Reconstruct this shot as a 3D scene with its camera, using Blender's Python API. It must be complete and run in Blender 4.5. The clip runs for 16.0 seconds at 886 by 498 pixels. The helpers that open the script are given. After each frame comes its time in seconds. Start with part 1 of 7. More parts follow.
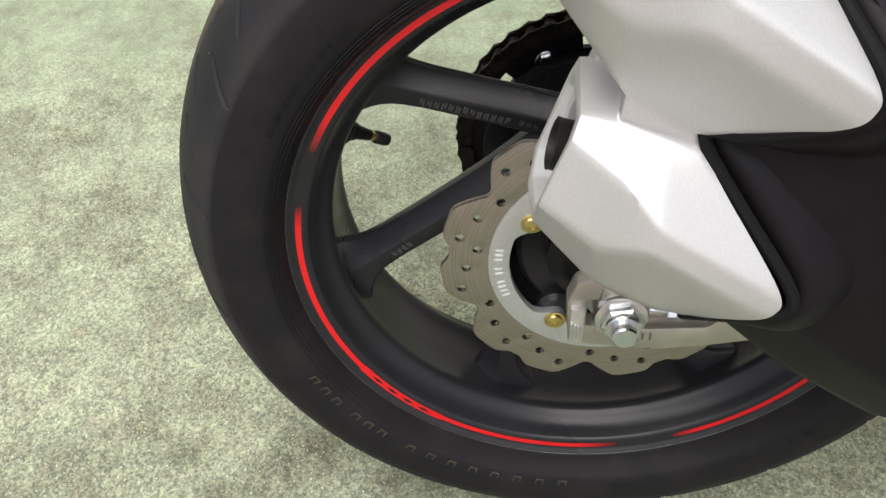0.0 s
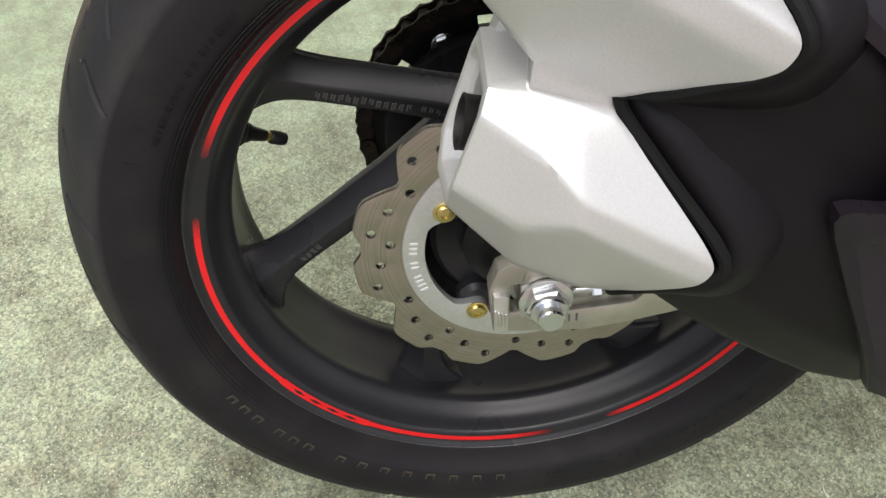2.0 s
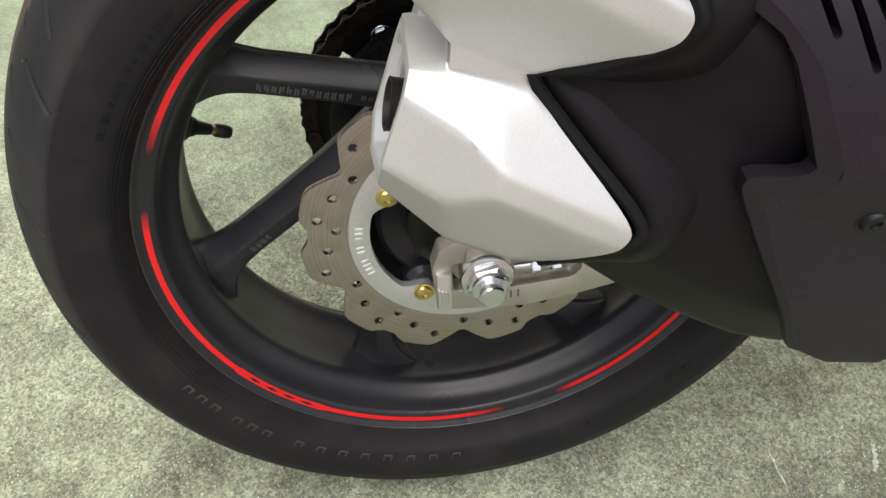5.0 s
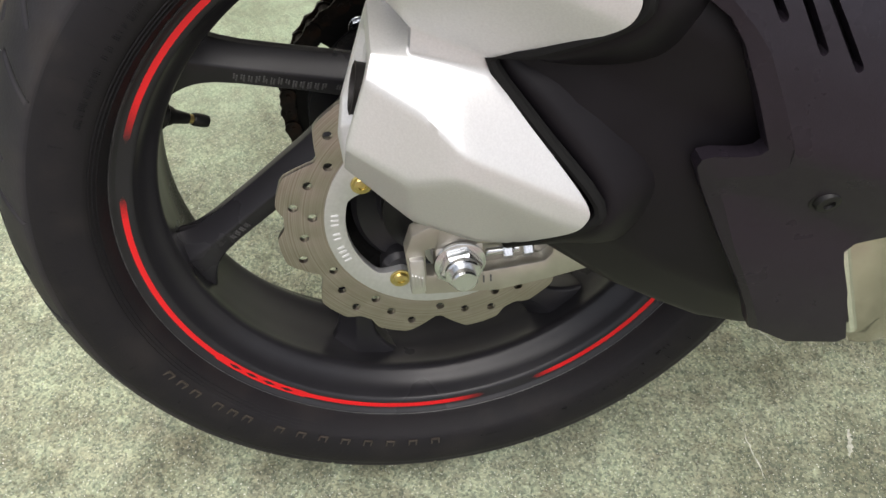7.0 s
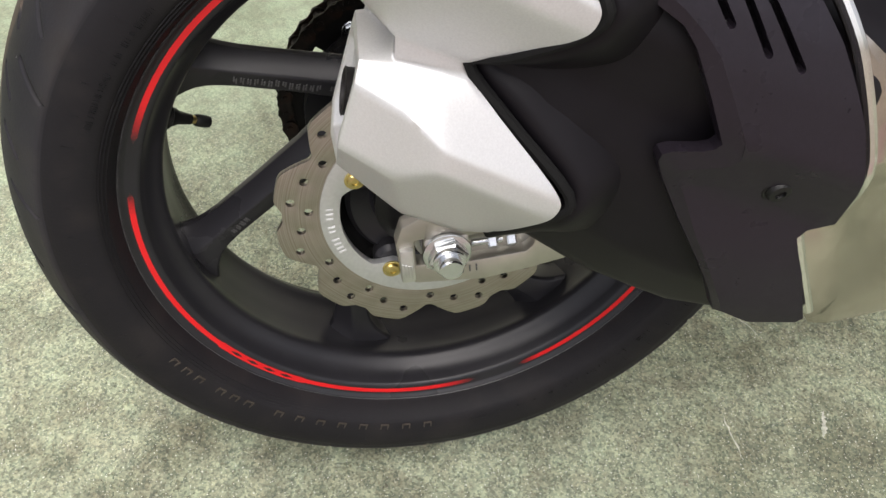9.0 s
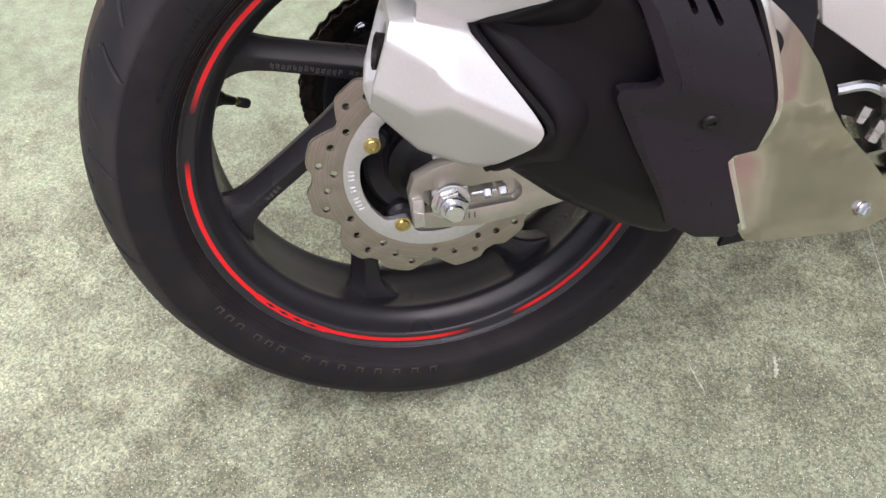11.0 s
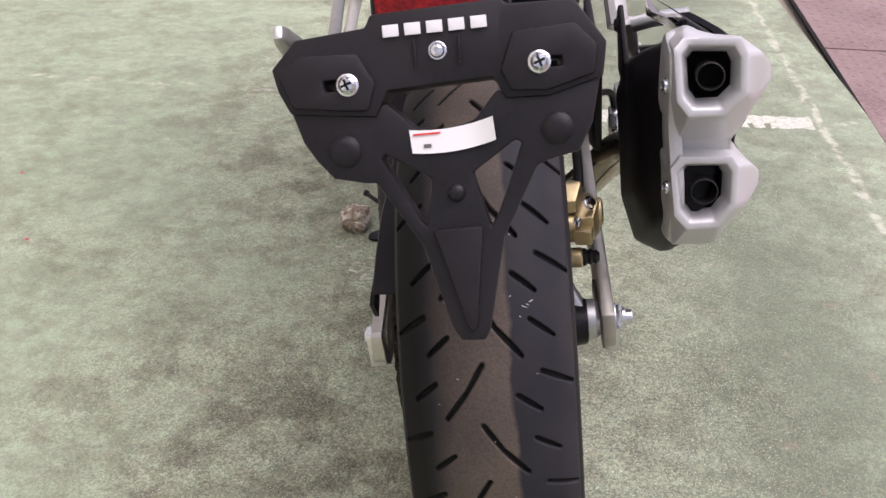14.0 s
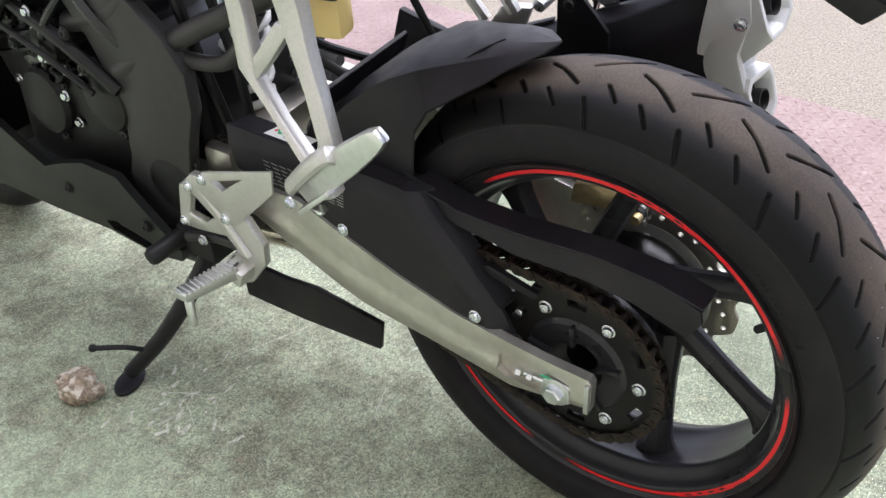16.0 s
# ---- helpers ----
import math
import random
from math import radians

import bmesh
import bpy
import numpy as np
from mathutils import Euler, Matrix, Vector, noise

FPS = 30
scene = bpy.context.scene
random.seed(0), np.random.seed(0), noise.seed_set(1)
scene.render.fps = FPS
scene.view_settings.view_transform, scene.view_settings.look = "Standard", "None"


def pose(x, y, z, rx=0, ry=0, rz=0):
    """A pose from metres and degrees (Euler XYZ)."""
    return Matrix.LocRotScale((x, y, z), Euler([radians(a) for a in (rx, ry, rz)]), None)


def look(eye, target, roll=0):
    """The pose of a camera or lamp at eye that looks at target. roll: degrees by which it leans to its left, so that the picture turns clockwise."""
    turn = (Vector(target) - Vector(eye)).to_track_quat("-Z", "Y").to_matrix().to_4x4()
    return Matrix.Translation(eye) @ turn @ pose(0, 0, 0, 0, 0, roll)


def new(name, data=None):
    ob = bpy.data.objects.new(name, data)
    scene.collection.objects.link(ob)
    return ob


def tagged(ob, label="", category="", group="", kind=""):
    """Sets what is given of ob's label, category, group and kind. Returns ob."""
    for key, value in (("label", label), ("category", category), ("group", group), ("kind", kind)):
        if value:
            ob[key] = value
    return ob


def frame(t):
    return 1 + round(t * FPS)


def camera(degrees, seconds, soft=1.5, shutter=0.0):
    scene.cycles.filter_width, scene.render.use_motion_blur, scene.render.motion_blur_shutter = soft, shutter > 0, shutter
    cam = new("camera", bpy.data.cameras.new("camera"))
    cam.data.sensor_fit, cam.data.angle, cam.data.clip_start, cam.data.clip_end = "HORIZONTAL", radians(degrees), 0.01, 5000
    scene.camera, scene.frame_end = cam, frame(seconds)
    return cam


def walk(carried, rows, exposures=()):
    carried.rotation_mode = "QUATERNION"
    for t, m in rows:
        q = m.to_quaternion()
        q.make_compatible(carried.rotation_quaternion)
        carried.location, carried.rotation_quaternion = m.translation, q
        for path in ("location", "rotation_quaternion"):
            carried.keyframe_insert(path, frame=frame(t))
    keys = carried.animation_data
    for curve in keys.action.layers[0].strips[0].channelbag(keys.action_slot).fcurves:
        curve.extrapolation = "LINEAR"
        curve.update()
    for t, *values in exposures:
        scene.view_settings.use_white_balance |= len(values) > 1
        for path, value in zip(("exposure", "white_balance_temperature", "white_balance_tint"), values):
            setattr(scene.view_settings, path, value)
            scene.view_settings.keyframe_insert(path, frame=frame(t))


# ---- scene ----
# The path, in the motorcycle's own frame (hub at the origin, x to its right, y ahead).
cam = camera(48.86, 16.0, 1.5, 0.08)
LEAN, PITCH, HUB = 6.831, 1.805, 0.317
BIKE = pose(0, 0, HUB, PITCH, -LEAN, 0)
ROWS = [
    (0.0, 0.6062, -0.1034, 0.4595, 49.923, 1.043, 90.808),
    (0.5, 0.5896, -0.1231, 0.4520, 49.844, 1.507, 88.076),
    (1.0, 0.5705, -0.1172, 0.4351, 49.811, 1.579, 85.898),
    (1.5, 0.5687, -0.1205, 0.4368, 49.742, 1.753, 84.124),
    (2.0, 0.5842, -0.1045, 0.4365, 49.707, 1.911, 83.245),
    (2.5, 0.5816, -0.0942, 0.4363, 49.593, 2.084, 82.320),
    (3.0, 0.5845, -0.0905, 0.4338, 49.558, 2.085, 81.757),
    (3.5, 0.5787, -0.0914, 0.4386, 49.521, 2.193, 81.318),
    (4.0, 0.5777, -0.0925, 0.4428, 49.505, 2.174, 80.926),
    (4.5, 0.5938, -0.0925, 0.4431, 49.476, 2.303, 80.522),
    (7.0, 0.6268, -0.0790, 0.4431, 49.318, 2.362, 80.009),
    (7.5, 0.6281, -0.0755, 0.4454, 49.169, 2.514, 79.935),
    (8.0, 0.6314, -0.0740, 0.4535, 49.183, 2.586, 79.816),
    (8.5, 0.6465, -0.0776, 0.4687, 49.205, 2.523, 79.833),
    (9.0, 0.6649, -0.0770, 0.4676, 49.216, 2.619, 79.684),
    (9.5, 0.6718, -0.0842, 0.4744, 49.183, 2.524, 79.579),
    (11.8, 0.8779, -0.2370, 0.5100, 57.027, 2.743, 71.904),
    (12.0, 0.8564, -0.2962, 0.5085, 59.568, 3.114, 67.958),
    (12.2, 0.8102, -0.3927, 0.4941, 61.776, 3.968, 63.598),
    (12.5, 0.7279, -0.5716, 0.5175, 62.922, 4.411, 55.809),
    (12.8, 0.6389, -0.7251, 0.5593, 62.681, 4.828, 46.046),
    (13.0, 0.5779, -0.8044, 0.6172, 61.304, 5.558, 38.288),
    (13.2, 0.4776, -0.8532, 0.6204, 60.591, 5.455, 30.418),
    (13.5, 0.3197, -0.8905, 0.6430, 58.874, 6.120, 19.288),
    (13.7, 0.2182, -0.8993, 0.6711, 57.933, 5.885, 13.068),
    (14.0, 0.0548, -0.8977, 0.6961, 56.864, 6.008, 2.810),
    (14.3, -0.1211, -0.8879, 0.7281, 55.818, 5.747, -7.842),
    (14.5, -0.2175, -0.8727, 0.7485, 54.725, 5.527, -14.113),
    (14.8, -0.3629, -0.7935, 0.7328, 53.553, 5.130, -23.380),
    (15.0, -0.4540, -0.7300, 0.7432, 53.085, 4.812, -28.675),
    (15.2, -0.5297, -0.6588, 0.7616, 52.301, 4.693, -34.037),
    (15.5, -0.6526, -0.5519, 0.7853, 51.671, 4.004, -42.142),
    (16.0, -0.7926, -0.3582, 0.7921, 51.191, 2.686, -54.410),
]
# The clip's camera darkens a little as the wall comes into view, and brightens again.
EXPOSURES = [(0.0, 0.4, 6470, 11), (9.7, 0.41, 6500, 14), (11.8, 0.58, 6220, 24), (12.0, 0.5, 6220, 24), (12.4, 0.04, 6200, 19), (12.8, 0.06, 6220, 17), (13.5, 0.33, 6240, 23), (14.0, 0.43, 6260, 27), (14.5, 0.54, 6150, 30), (15.0, 0.74, 5880, 27), (16.0, 1.0, 5880, 17)]
walk(cam, [(t, BIKE @ pose(x, y, z, rx, ry, rz)) for t, x, y, z, rx, ry, rz in ROWS], EXPOSURES)

# ---- light ----
world = bpy.data.worlds.new("sky")
scene.world = world
world.use_nodes = True
wn = world.node_tree
sky = wn.nodes.new("ShaderNodeTexSky")
sky.sky_type, sky.sun_disc = "NISHITA", False
sky.sun_elevation, sky.sun_rotation = radians(62), radians(80)
sky.dust_density, sky.ozone_density = 4.0, 1.0
veil = wn.nodes.new("ShaderNodeHueSaturation")  # thin even cloud
veil.inputs["Saturation"].default_value = 0.35
wn.links.new(sky.outputs[0], veil.inputs["Color"])
wn.links.new(veil.outputs[0], wn.nodes["Background"].inputs[0])
wn.nodes["Background"].inputs[1].default_value = 0.132
sun_data = bpy.data.lights.new("sun", "SUN")
sun_data.energy, sun_data.angle, sun_data.color = 2.0, radians(64), (1.0, 0.96, 0.9)
sun = new("sun", sun_data)
sun.matrix_world = look((2.4, -1.3, 8), (0, 0, 0))


# ---- materials ----
def material(name, base, rough=0.5, metal=0.0, grain=0.0, grain_scale=200.0, bump=0.0, bump_scale=400.0, stain=None, stain_scale=6.0, stain_low=0.5, stain_high=0.7, coat=0.0, spec=0.5, rough_var=0.0):
    m = bpy.data.materials.new(name)
    m.use_nodes = True
    n, l = m.node_tree.nodes, m.node_tree.links
    b = n["Principled BSDF"]
    b.inputs["Roughness"].default_value, b.inputs["Metallic"].default_value = rough, metal
    b.inputs["Coat Weight"].default_value, b.inputs["Specular IOR Level"].default_value = coat, spec
    co = n.new("ShaderNodeTexCoord").outputs["Object"]

    def noise_node(scale, detail=6.0):
        t = n.new("ShaderNodeTexNoise")
        t.inputs["Scale"].default_value, t.inputs["Detail"].default_value = scale, detail
        l.new(co, t.inputs["Vector"])
        return t.outputs["Fac"]

    def mixed(fac, a, c, kind="MIX"):
        x = n.new("ShaderNodeMix")
        x.data_type, x.blend_type = "RGBA", kind
        for s, v in ((x.inputs[0], fac), (x.inputs[6], a), (x.inputs[7], c)):
            if hasattr(v, "is_linked"):
                l.new(v, s)
            else:
                s.default_value = v
        return x.outputs[2]

    def ramp(fac, lo, hi):
        r = n.new("ShaderNodeMapRange")
        r.inputs[1].default_value, r.inputs[2].default_value = lo, hi
        l.new(fac, r.inputs[0])
        return r.outputs[0]

    col = (*base, 1)
    if grain:
        g = ramp(noise_node(grain_scale), 0.3, 0.7)
        dark = (*[c * (1 - grain) for c in base], 1)
        lite = (*[min(1, c * (1 + grain)) for c in base], 1)
        col = mixed(g, dark, lite)
    if stain:
        col = mixed(ramp(noise_node(stain_scale, 8), stain_low, stain_high), col, (*stain, 1))
    if hasattr(col, "is_linked"):
        l.new(col, b.inputs["Base Color"])
    else:
        b.inputs["Base Color"].default_value = col
    if rough_var:
        l.new(ramp_to(n, l, noise_node(grain_scale / 8 + 4), max(0, rough - rough_var), min(1, rough + rough_var)), b.inputs["Roughness"])
    if bump:
        bn = n.new("ShaderNodeBump")
        bn.inputs["Strength"].default_value, bn.inputs["Distance"].default_value = bump, 0.0006
        l.new(noise_node(bump_scale), bn.inputs["Height"])
        l.new(bn.outputs[0], b.inputs["Normal"])
    return m


def ramp_to(n, l, fac, lo, hi):
    r = n.new("ShaderNodeMapRange")
    r.inputs[1].default_value, r.inputs[2].default_value, r.inputs[3].default_value, r.inputs[4].default_value = 0.3, 0.7, lo, hi
    l.new(fac, r.inputs[0])
    return r.outputs[0]


RUBBER = material("tyre_rubber", (0.009, 0.009, 0.010), 0.62, grain=0.25, grain_scale=60, bump=0.25, bump_scale=900, stain=(0.016, 0.014, 0.012), stain_scale=14, stain_low=0.5, stain_high=0.8, spec=0.25)
RIM = material("satin_black_paint", (0.0190, 0.0184, 0.0212), 0.30, grain=0.1, grain_scale=40, rough_var=0.05, spec=0.32)
RED = material("red_tape", (0.75, 0.012, 0.016), 0.4, grain=0.08, grain_scale=90)
ALLOY = material("bare_alloy", (0.72, 0.72, 0.71), 0.34, 1.0, grain=0.06, grain_scale=120, bump=0.08, bump_scale=700, rough_var=0.08)
CARRIER = material("silver_anodised_alloy", (0.62, 0.63, 0.63), 0.42, 0.75, grain=0.05, grain_scale=300)
SWING = material("satin_swingarm_alloy", (0.56, 0.54, 0.49), 0.38, 0.9, grain=0.08, grain_scale=60, stain=(0.42, 0.4, 0.35), stain_scale=12, rough_var=0.07)
SILVER = material("silver_paint", (0.59, 0.59, 0.585), 0.36, 0.35, grain=0.05, grain_scale=900, coat=0.15)
BLACK = material("black_plastic", (0.0118, 0.0106, 0.0126), 0.44, grain=0.15, grain_scale=300, bump=0.2, bump_scale=1500, stain=(0.0185, 0.0165, 0.0185), stain_scale=9, rough_var=0.06, spec=0.25)
COVER = material("heat_shield_plastic", (0.0155, 0.0124, 0.0172), 0.31, grain=0.12, grain_scale=300, bump=0.2, bump_scale=1600, rough_var=0.05, spec=0.27)
BODY = material("muffler_black_paint", (0.0074, 0.0064, 0.0080), 0.48, grain=0.15, grain_scale=30, rough_var=0.05, spec=0.17)
FRAME = material("dark_frame_paint", (0.032, 0.031, 0.031), 0.45, grain=0.12, grain_scale=40, rough_var=0.06, spec=0.3)
ENGINE = material("engine_casting", (0.008, 0.0076, 0.0082), 0.36, grain=0.2, grain_scale=150, bump=0.3, bump_scale=800, spec=0.2)
ZINC = material("zinc_bolt", (0.70, 0.72, 0.74), 0.22, 1.0, grain=0.05, grain_scale=200)
GOLD = material("gold_zinc", (0.62, 0.50, 0.20), 0.28, 1.0, grain=0.1, grain_scale=200)
CALIPER = material("gold_caliper_paint", (0.46, 0.37, 0.20), 0.36, 0.75, grain=0.12, grain_scale=80)
CHAIN = material("rusty_chain_steel", (0.020, 0.016, 0.013), 0.55, 0.3, grain=0.5, grain_scale=120, stain=(0.040, 0.022, 0.014), stain_scale=60, stain_low=0.5, stain_high=0.66, spec=0.3)
SPROCKET = material("blackened_sprocket", (0.010, 0.0095, 0.0095), 0.48, 0.3, grain=0.2, grain_scale=100, spec=0.3)
STAINLESS = material("stainless_pipe", (0.56, 0.50, 0.45), 0.17, 1.0, grain=0.1, grain_scale=20, stain=(0.5, 0.42, 0.34), stain_scale=10)
DARK = material("soot_and_gap_black", (0.008, 0.008, 0.008), 0.7, spec=0.15)
WHITE = material("label_paper", (0.8, 0.8, 0.78), 0.5)
INK = material("label_ink", (0.12, 0.12, 0.12), 0.6)
GREEN_INK = material("label_green", (0.05, 0.4, 0.2), 0.5)
RED_INK = material("label_red", (0.7, 0.05, 0.05), 0.5)
PALE = material("pale_lettering", (0.75, 0.75, 0.75), 0.4)
TEXT_GREY = material("faded_warning_print", (0.26, 0.26, 0.26), 0.5)
AMBER = material("amber_lens", (0.78, 0.58, 0.22), 0.2, coat=0.4)
HOSE = material("black_hose", (0.008,0.008,0.008), 0.45, spec=0.3)
MOULD = material("moulded_rubber_mark", (0.056, 0.045, 0.036), 0.6)
SPRING = material("white_spring_paint", (0.7, 0.7, 0.68), 0.35)
GLOSS = material("oily_black_casting", (0.010, 0.010, 0.010), 0.25, grain=0.3, grain_scale=90, spec=0.5)
LETTER = material("rim_cast_letter", (0.085, 0.083, 0.085), 0.5)


# ---- mesh helpers ----
def mesh_of(bm, mat, smooth=35):
    me = bpy.data.meshes.new("mesh")
    bmesh.ops.recalc_face_normals(bm, faces=bm.faces)
    bm.to_mesh(me)
    bm.free()
    me.materials.append(mat)
    if smooth:
        me.polygons.foreach_set("use_smooth", [True] * len(me.polygons))
        me.set_sharp_from_angle(angle=radians(smooth))
    return me


def part(name, bm, mat, parent, label="", smooth=35):
    ob = new(name, mesh_of(bm, mat, smooth) if isinstance(bm, bmesh.types.BMesh) else bm)
    ob.parent = parent
    if label:
        ob["label"] = label
    return ob


def thing(name, m, label, category, group="", kind=""):
    ob = new(name)
    ob.matrix_world = m
    return tagged(ob, label, category, group, kind)


def bevelled(bm, width, segments=2, angle=30):
    es = [e for e in bm.edges if len(e.link_faces) == 2 and e.calc_face_angle(0) > radians(angle)]
    bmesh.ops.bevel(bm, geom=es, offset=width, segments=segments, profile=0.6, affect="EDGES", clamp_overlap=True)
    return bm


def revolve(profile, segs=96, closed=True):
    """Turns (x, r) pairs round the wheel's axis."""
    bm = bmesh.new()
    rings = []
    for x, r in profile:
        rings.append([bm.verts.new((x, r * math.cos(2 * math.pi * k / segs), r * math.sin(2 * math.pi * k / segs))) for k in range(segs)])
    n = len(rings)
    for i in range(n if closed else n - 1):
        a, b = rings[i], rings[(i + 1) % n]
        for k in range(segs):
            bm.faces.new((a[k], a[(k + 1) % segs], b[(k + 1) % segs], b[k]))
    return bm


def plate(outline, x0, x1, bevel=0.002, holes=(), fill=False):
    """A plate across x from a (y, z) outline, with other outlines cut out of it."""
    bm = bmesh.new()
    if holes or fill:
        edges = []
        for loop in (outline, *holes):
            vs = [bm.verts.new((x0, y, z)) for y, z in loop]
            edges += [bm.edges.new((vs[i], vs[(i + 1) % len(vs)])) for i in range(len(vs))]
        bmesh.ops.triangle_fill(bm, use_beauty=True, use_dissolve=False, edges=edges)
        faces = bm.faces[:]
    else:
        faces = [bm.faces.new([bm.verts.new((x0, y, z)) for y, z in outline])]
    got = bmesh.ops.extrude_face_region(bm, geom=faces)
    bmesh.ops.translate(bm, verts=[v for v in got["geom"] if isinstance(v, bmesh.types.BMVert)], vec=(x1 - x0, 0, 0))
    if bevel:
        bmesh.ops.recalc_face_normals(bm, faces=bm.faces)
        bevelled(bm, bevel, 2)
    return bm


def loft(rings, bevel=0.0, caps=True, segments=2, angle=30):
    bm = bmesh.new()
    vs = [[bm.verts.new(p) for p in ring] for ring in rings]
    n = len(vs[0])
    for a, b in zip(vs, vs[1:]):
        for k in range(n):
            bm.faces.new((a[k], a[(k + 1) % n], b[(k + 1) % n], b[k]))
    if caps:
        bm.faces.new(vs[0])
        bm.faces.new(vs[-1])
    bmesh.ops.recalc_face_normals(bm, faces=bm.faces)
    if bevel:
        bevelled(bm, bevel, segments, angle)
    return bm


def block(centre, size, bevel=0.003, turn=(0, 0, 0), segments=2):
    bm = bmesh.new()
    bmesh.ops.create_cube(bm, size=1, matrix=pose(*centre, *turn) @ Matrix.Diagonal((*size, 1)))
    return bevelled(bm, bevel, segments) if bevel else bm


def smooth_path(points, steps=6):
    ps = [Vector(p) for p in points]
    ps = [2 * ps[0] - ps[1], *ps, 2 * ps[-1] - ps[-2]]
    out = []
    for a, b, c, d in zip(ps, ps[1:], ps[2:], ps[3:]):
        for k in range(steps):
            t = k / steps
            out.append(0.5 * (2 * b + (c - a) * t + (2 * a - 5 * b + 4 * c - d) * t * t + (3 * b - a - 3 * c + d) * t**3))
    return out + [ps[-2]]


def tube(points, radius, segs=10, steps=6, bm=None, flat=1.0):
    path = smooth_path(points, steps) if steps > 1 else [Vector(p) for p in points]
    bm = bm or bmesh.new()
    rings, side = [], None
    for i, p in enumerate(path):
        d = (path[min(i + 1, len(path) - 1)] - path[max(i - 1, 0)]).normalized()
        if side is None:
            side = d.orthogonal().normalized()
        side = (side - d * side.dot(d)).normalized()
        up = d.cross(side)
        r = radius(i / (len(path) - 1)) if callable(radius) else radius
        rings.append([bm.verts.new(p + r * (math.cos(a) * side + flat * math.sin(a) * up)) for a in (2 * math.pi * k / segs for k in range(segs))])
    for a, b in zip(rings, rings[1:]):
        for k in range(segs):
            bm.faces.new((a[k], a[(k + 1) % segs], b[(k + 1) % segs], b[k]))
    bm.faces.new(rings[0])
    bm.faces.new(rings[-1])
    return bm


def lathe(profile, segs=16, sides=None):
    """Turns (r, h) pairs round +x, closed at both ends."""
    bm = bmesh.new()
    rings = []
    for r, h in profile:
        rings.append([bm.verts.new((h, r * math.cos(2 * math.pi * k / segs), r * math.sin(2 * math.pi * k / segs))) for k in range(segs)])
    for a, b in zip(rings, rings[1:]):
        for k in range(segs):
            bm.faces.new((a[k], a[(k + 1) % segs], b[(k + 1) % segs], b[k]))
    bm.faces.new(rings[0])
    bm.faces.new(rings[-1])
    bmesh.ops.recalc_face_normals(bm, faces=bm.faces)
    return bm


def joined(*bms):
    out = bmesh.new()
    for bm in bms:
        me = bpy.data.meshes.new("tmp")
        bm.to_mesh(me)
        bm.free()
        out.from_mesh(me)
        bpy.data.meshes.remove(me)
    return out


def bolt_mesh(r, mat, h=0.006, kind="hex"):
    """A bolt that looks along +x, with its washer at x = 0."""
    washer = lathe([(r * 1.45, 0), (r * 1.45, r * 0.22), (r * 1.35, r * 0.28)], 20)
    if kind == "hex":
        head = lathe([(r * 1.1, r * 0.2), (r * 1.1, h * 0.75), (r * 0.92, h)], 6)
    else:
        head = lathe([(r * 1.15, r * 0.2), (r * 1.12, h * 0.6), (r * 0.95, h * 0.9), (r * 0.5, h), (r * 0.45, h * 0.7), (r * 0.05, h * 0.68)], 16)
    return mesh_of(joined(washer, head), mat, 30)


def facing(place, way, spin=0):
    """A pose at place whose x axis looks along way."""
    q = Vector(way).normalized().to_track_quat("X", "Z").to_matrix().to_4x4()
    return Matrix.Translation(place) @ q @ pose(0, 0, 0, spin, 0, 0)


def put(name, me, parent, m, label=""):
    ob = new(name, me)
    ob.parent = parent
    ob.matrix_basis = m
    if label:
        ob["label"] = label
    return ob


def arc(cy, cz, r, a0, a1, n):
    return [(cy + r * math.cos(radians(a0 + (a1 - a0) * k / n)), cz + r * math.sin(radians(a0 + (a1 - a0) * k / n))) for k in range(n + 1)]


# ---- setting ----
def surface_material(name, build):
    m = bpy.data.materials.new(name)
    m.use_nodes = True
    n, l = m.node_tree.nodes, m.node_tree.links
    build(n, l, n["Principled BSDF"])
    return m


def tex(n, l, kind, vec, **values):
    t = n.new("ShaderNodeTex" + kind)
    for k, v in values.items():
        t.inputs[k].default_value = v
    l.new(vec, t.inputs["Vector"])
    return t


def remap(n, l, fac, a, b, c=0.0, d=1.0):
    r = n.new("ShaderNodeMapRange")
    for i, v in enumerate((a, b, c, d)):
        r.inputs[i + 1].default_value = v
    l.new(fac, r.inputs[0])
    return r.outputs[0]


def mix(n, l, fac, a, b, kind="MIX"):
    x = n.new("ShaderNodeMix")
    x.data_type, x.blend_type = "RGBA", kind
    for s, v in ((x.inputs[0], fac), (x.inputs[6], a), (x.inputs[7], b)):
        if hasattr(v, "is_linked"):
            l.new(v, s)
        else:
            s.default_value = v
    return x.outputs[2]


def calc(n, l, op, a, b=0.0):
    x = n.new("ShaderNodeMath")
    x.operation = op
    for s, v in ((x.inputs[0], a), (x.inputs[1], b)):
        if hasattr(v, "is_linked"):
            l.new(v, s)
        else:
            s.default_value = v
    return x.outputs[0]


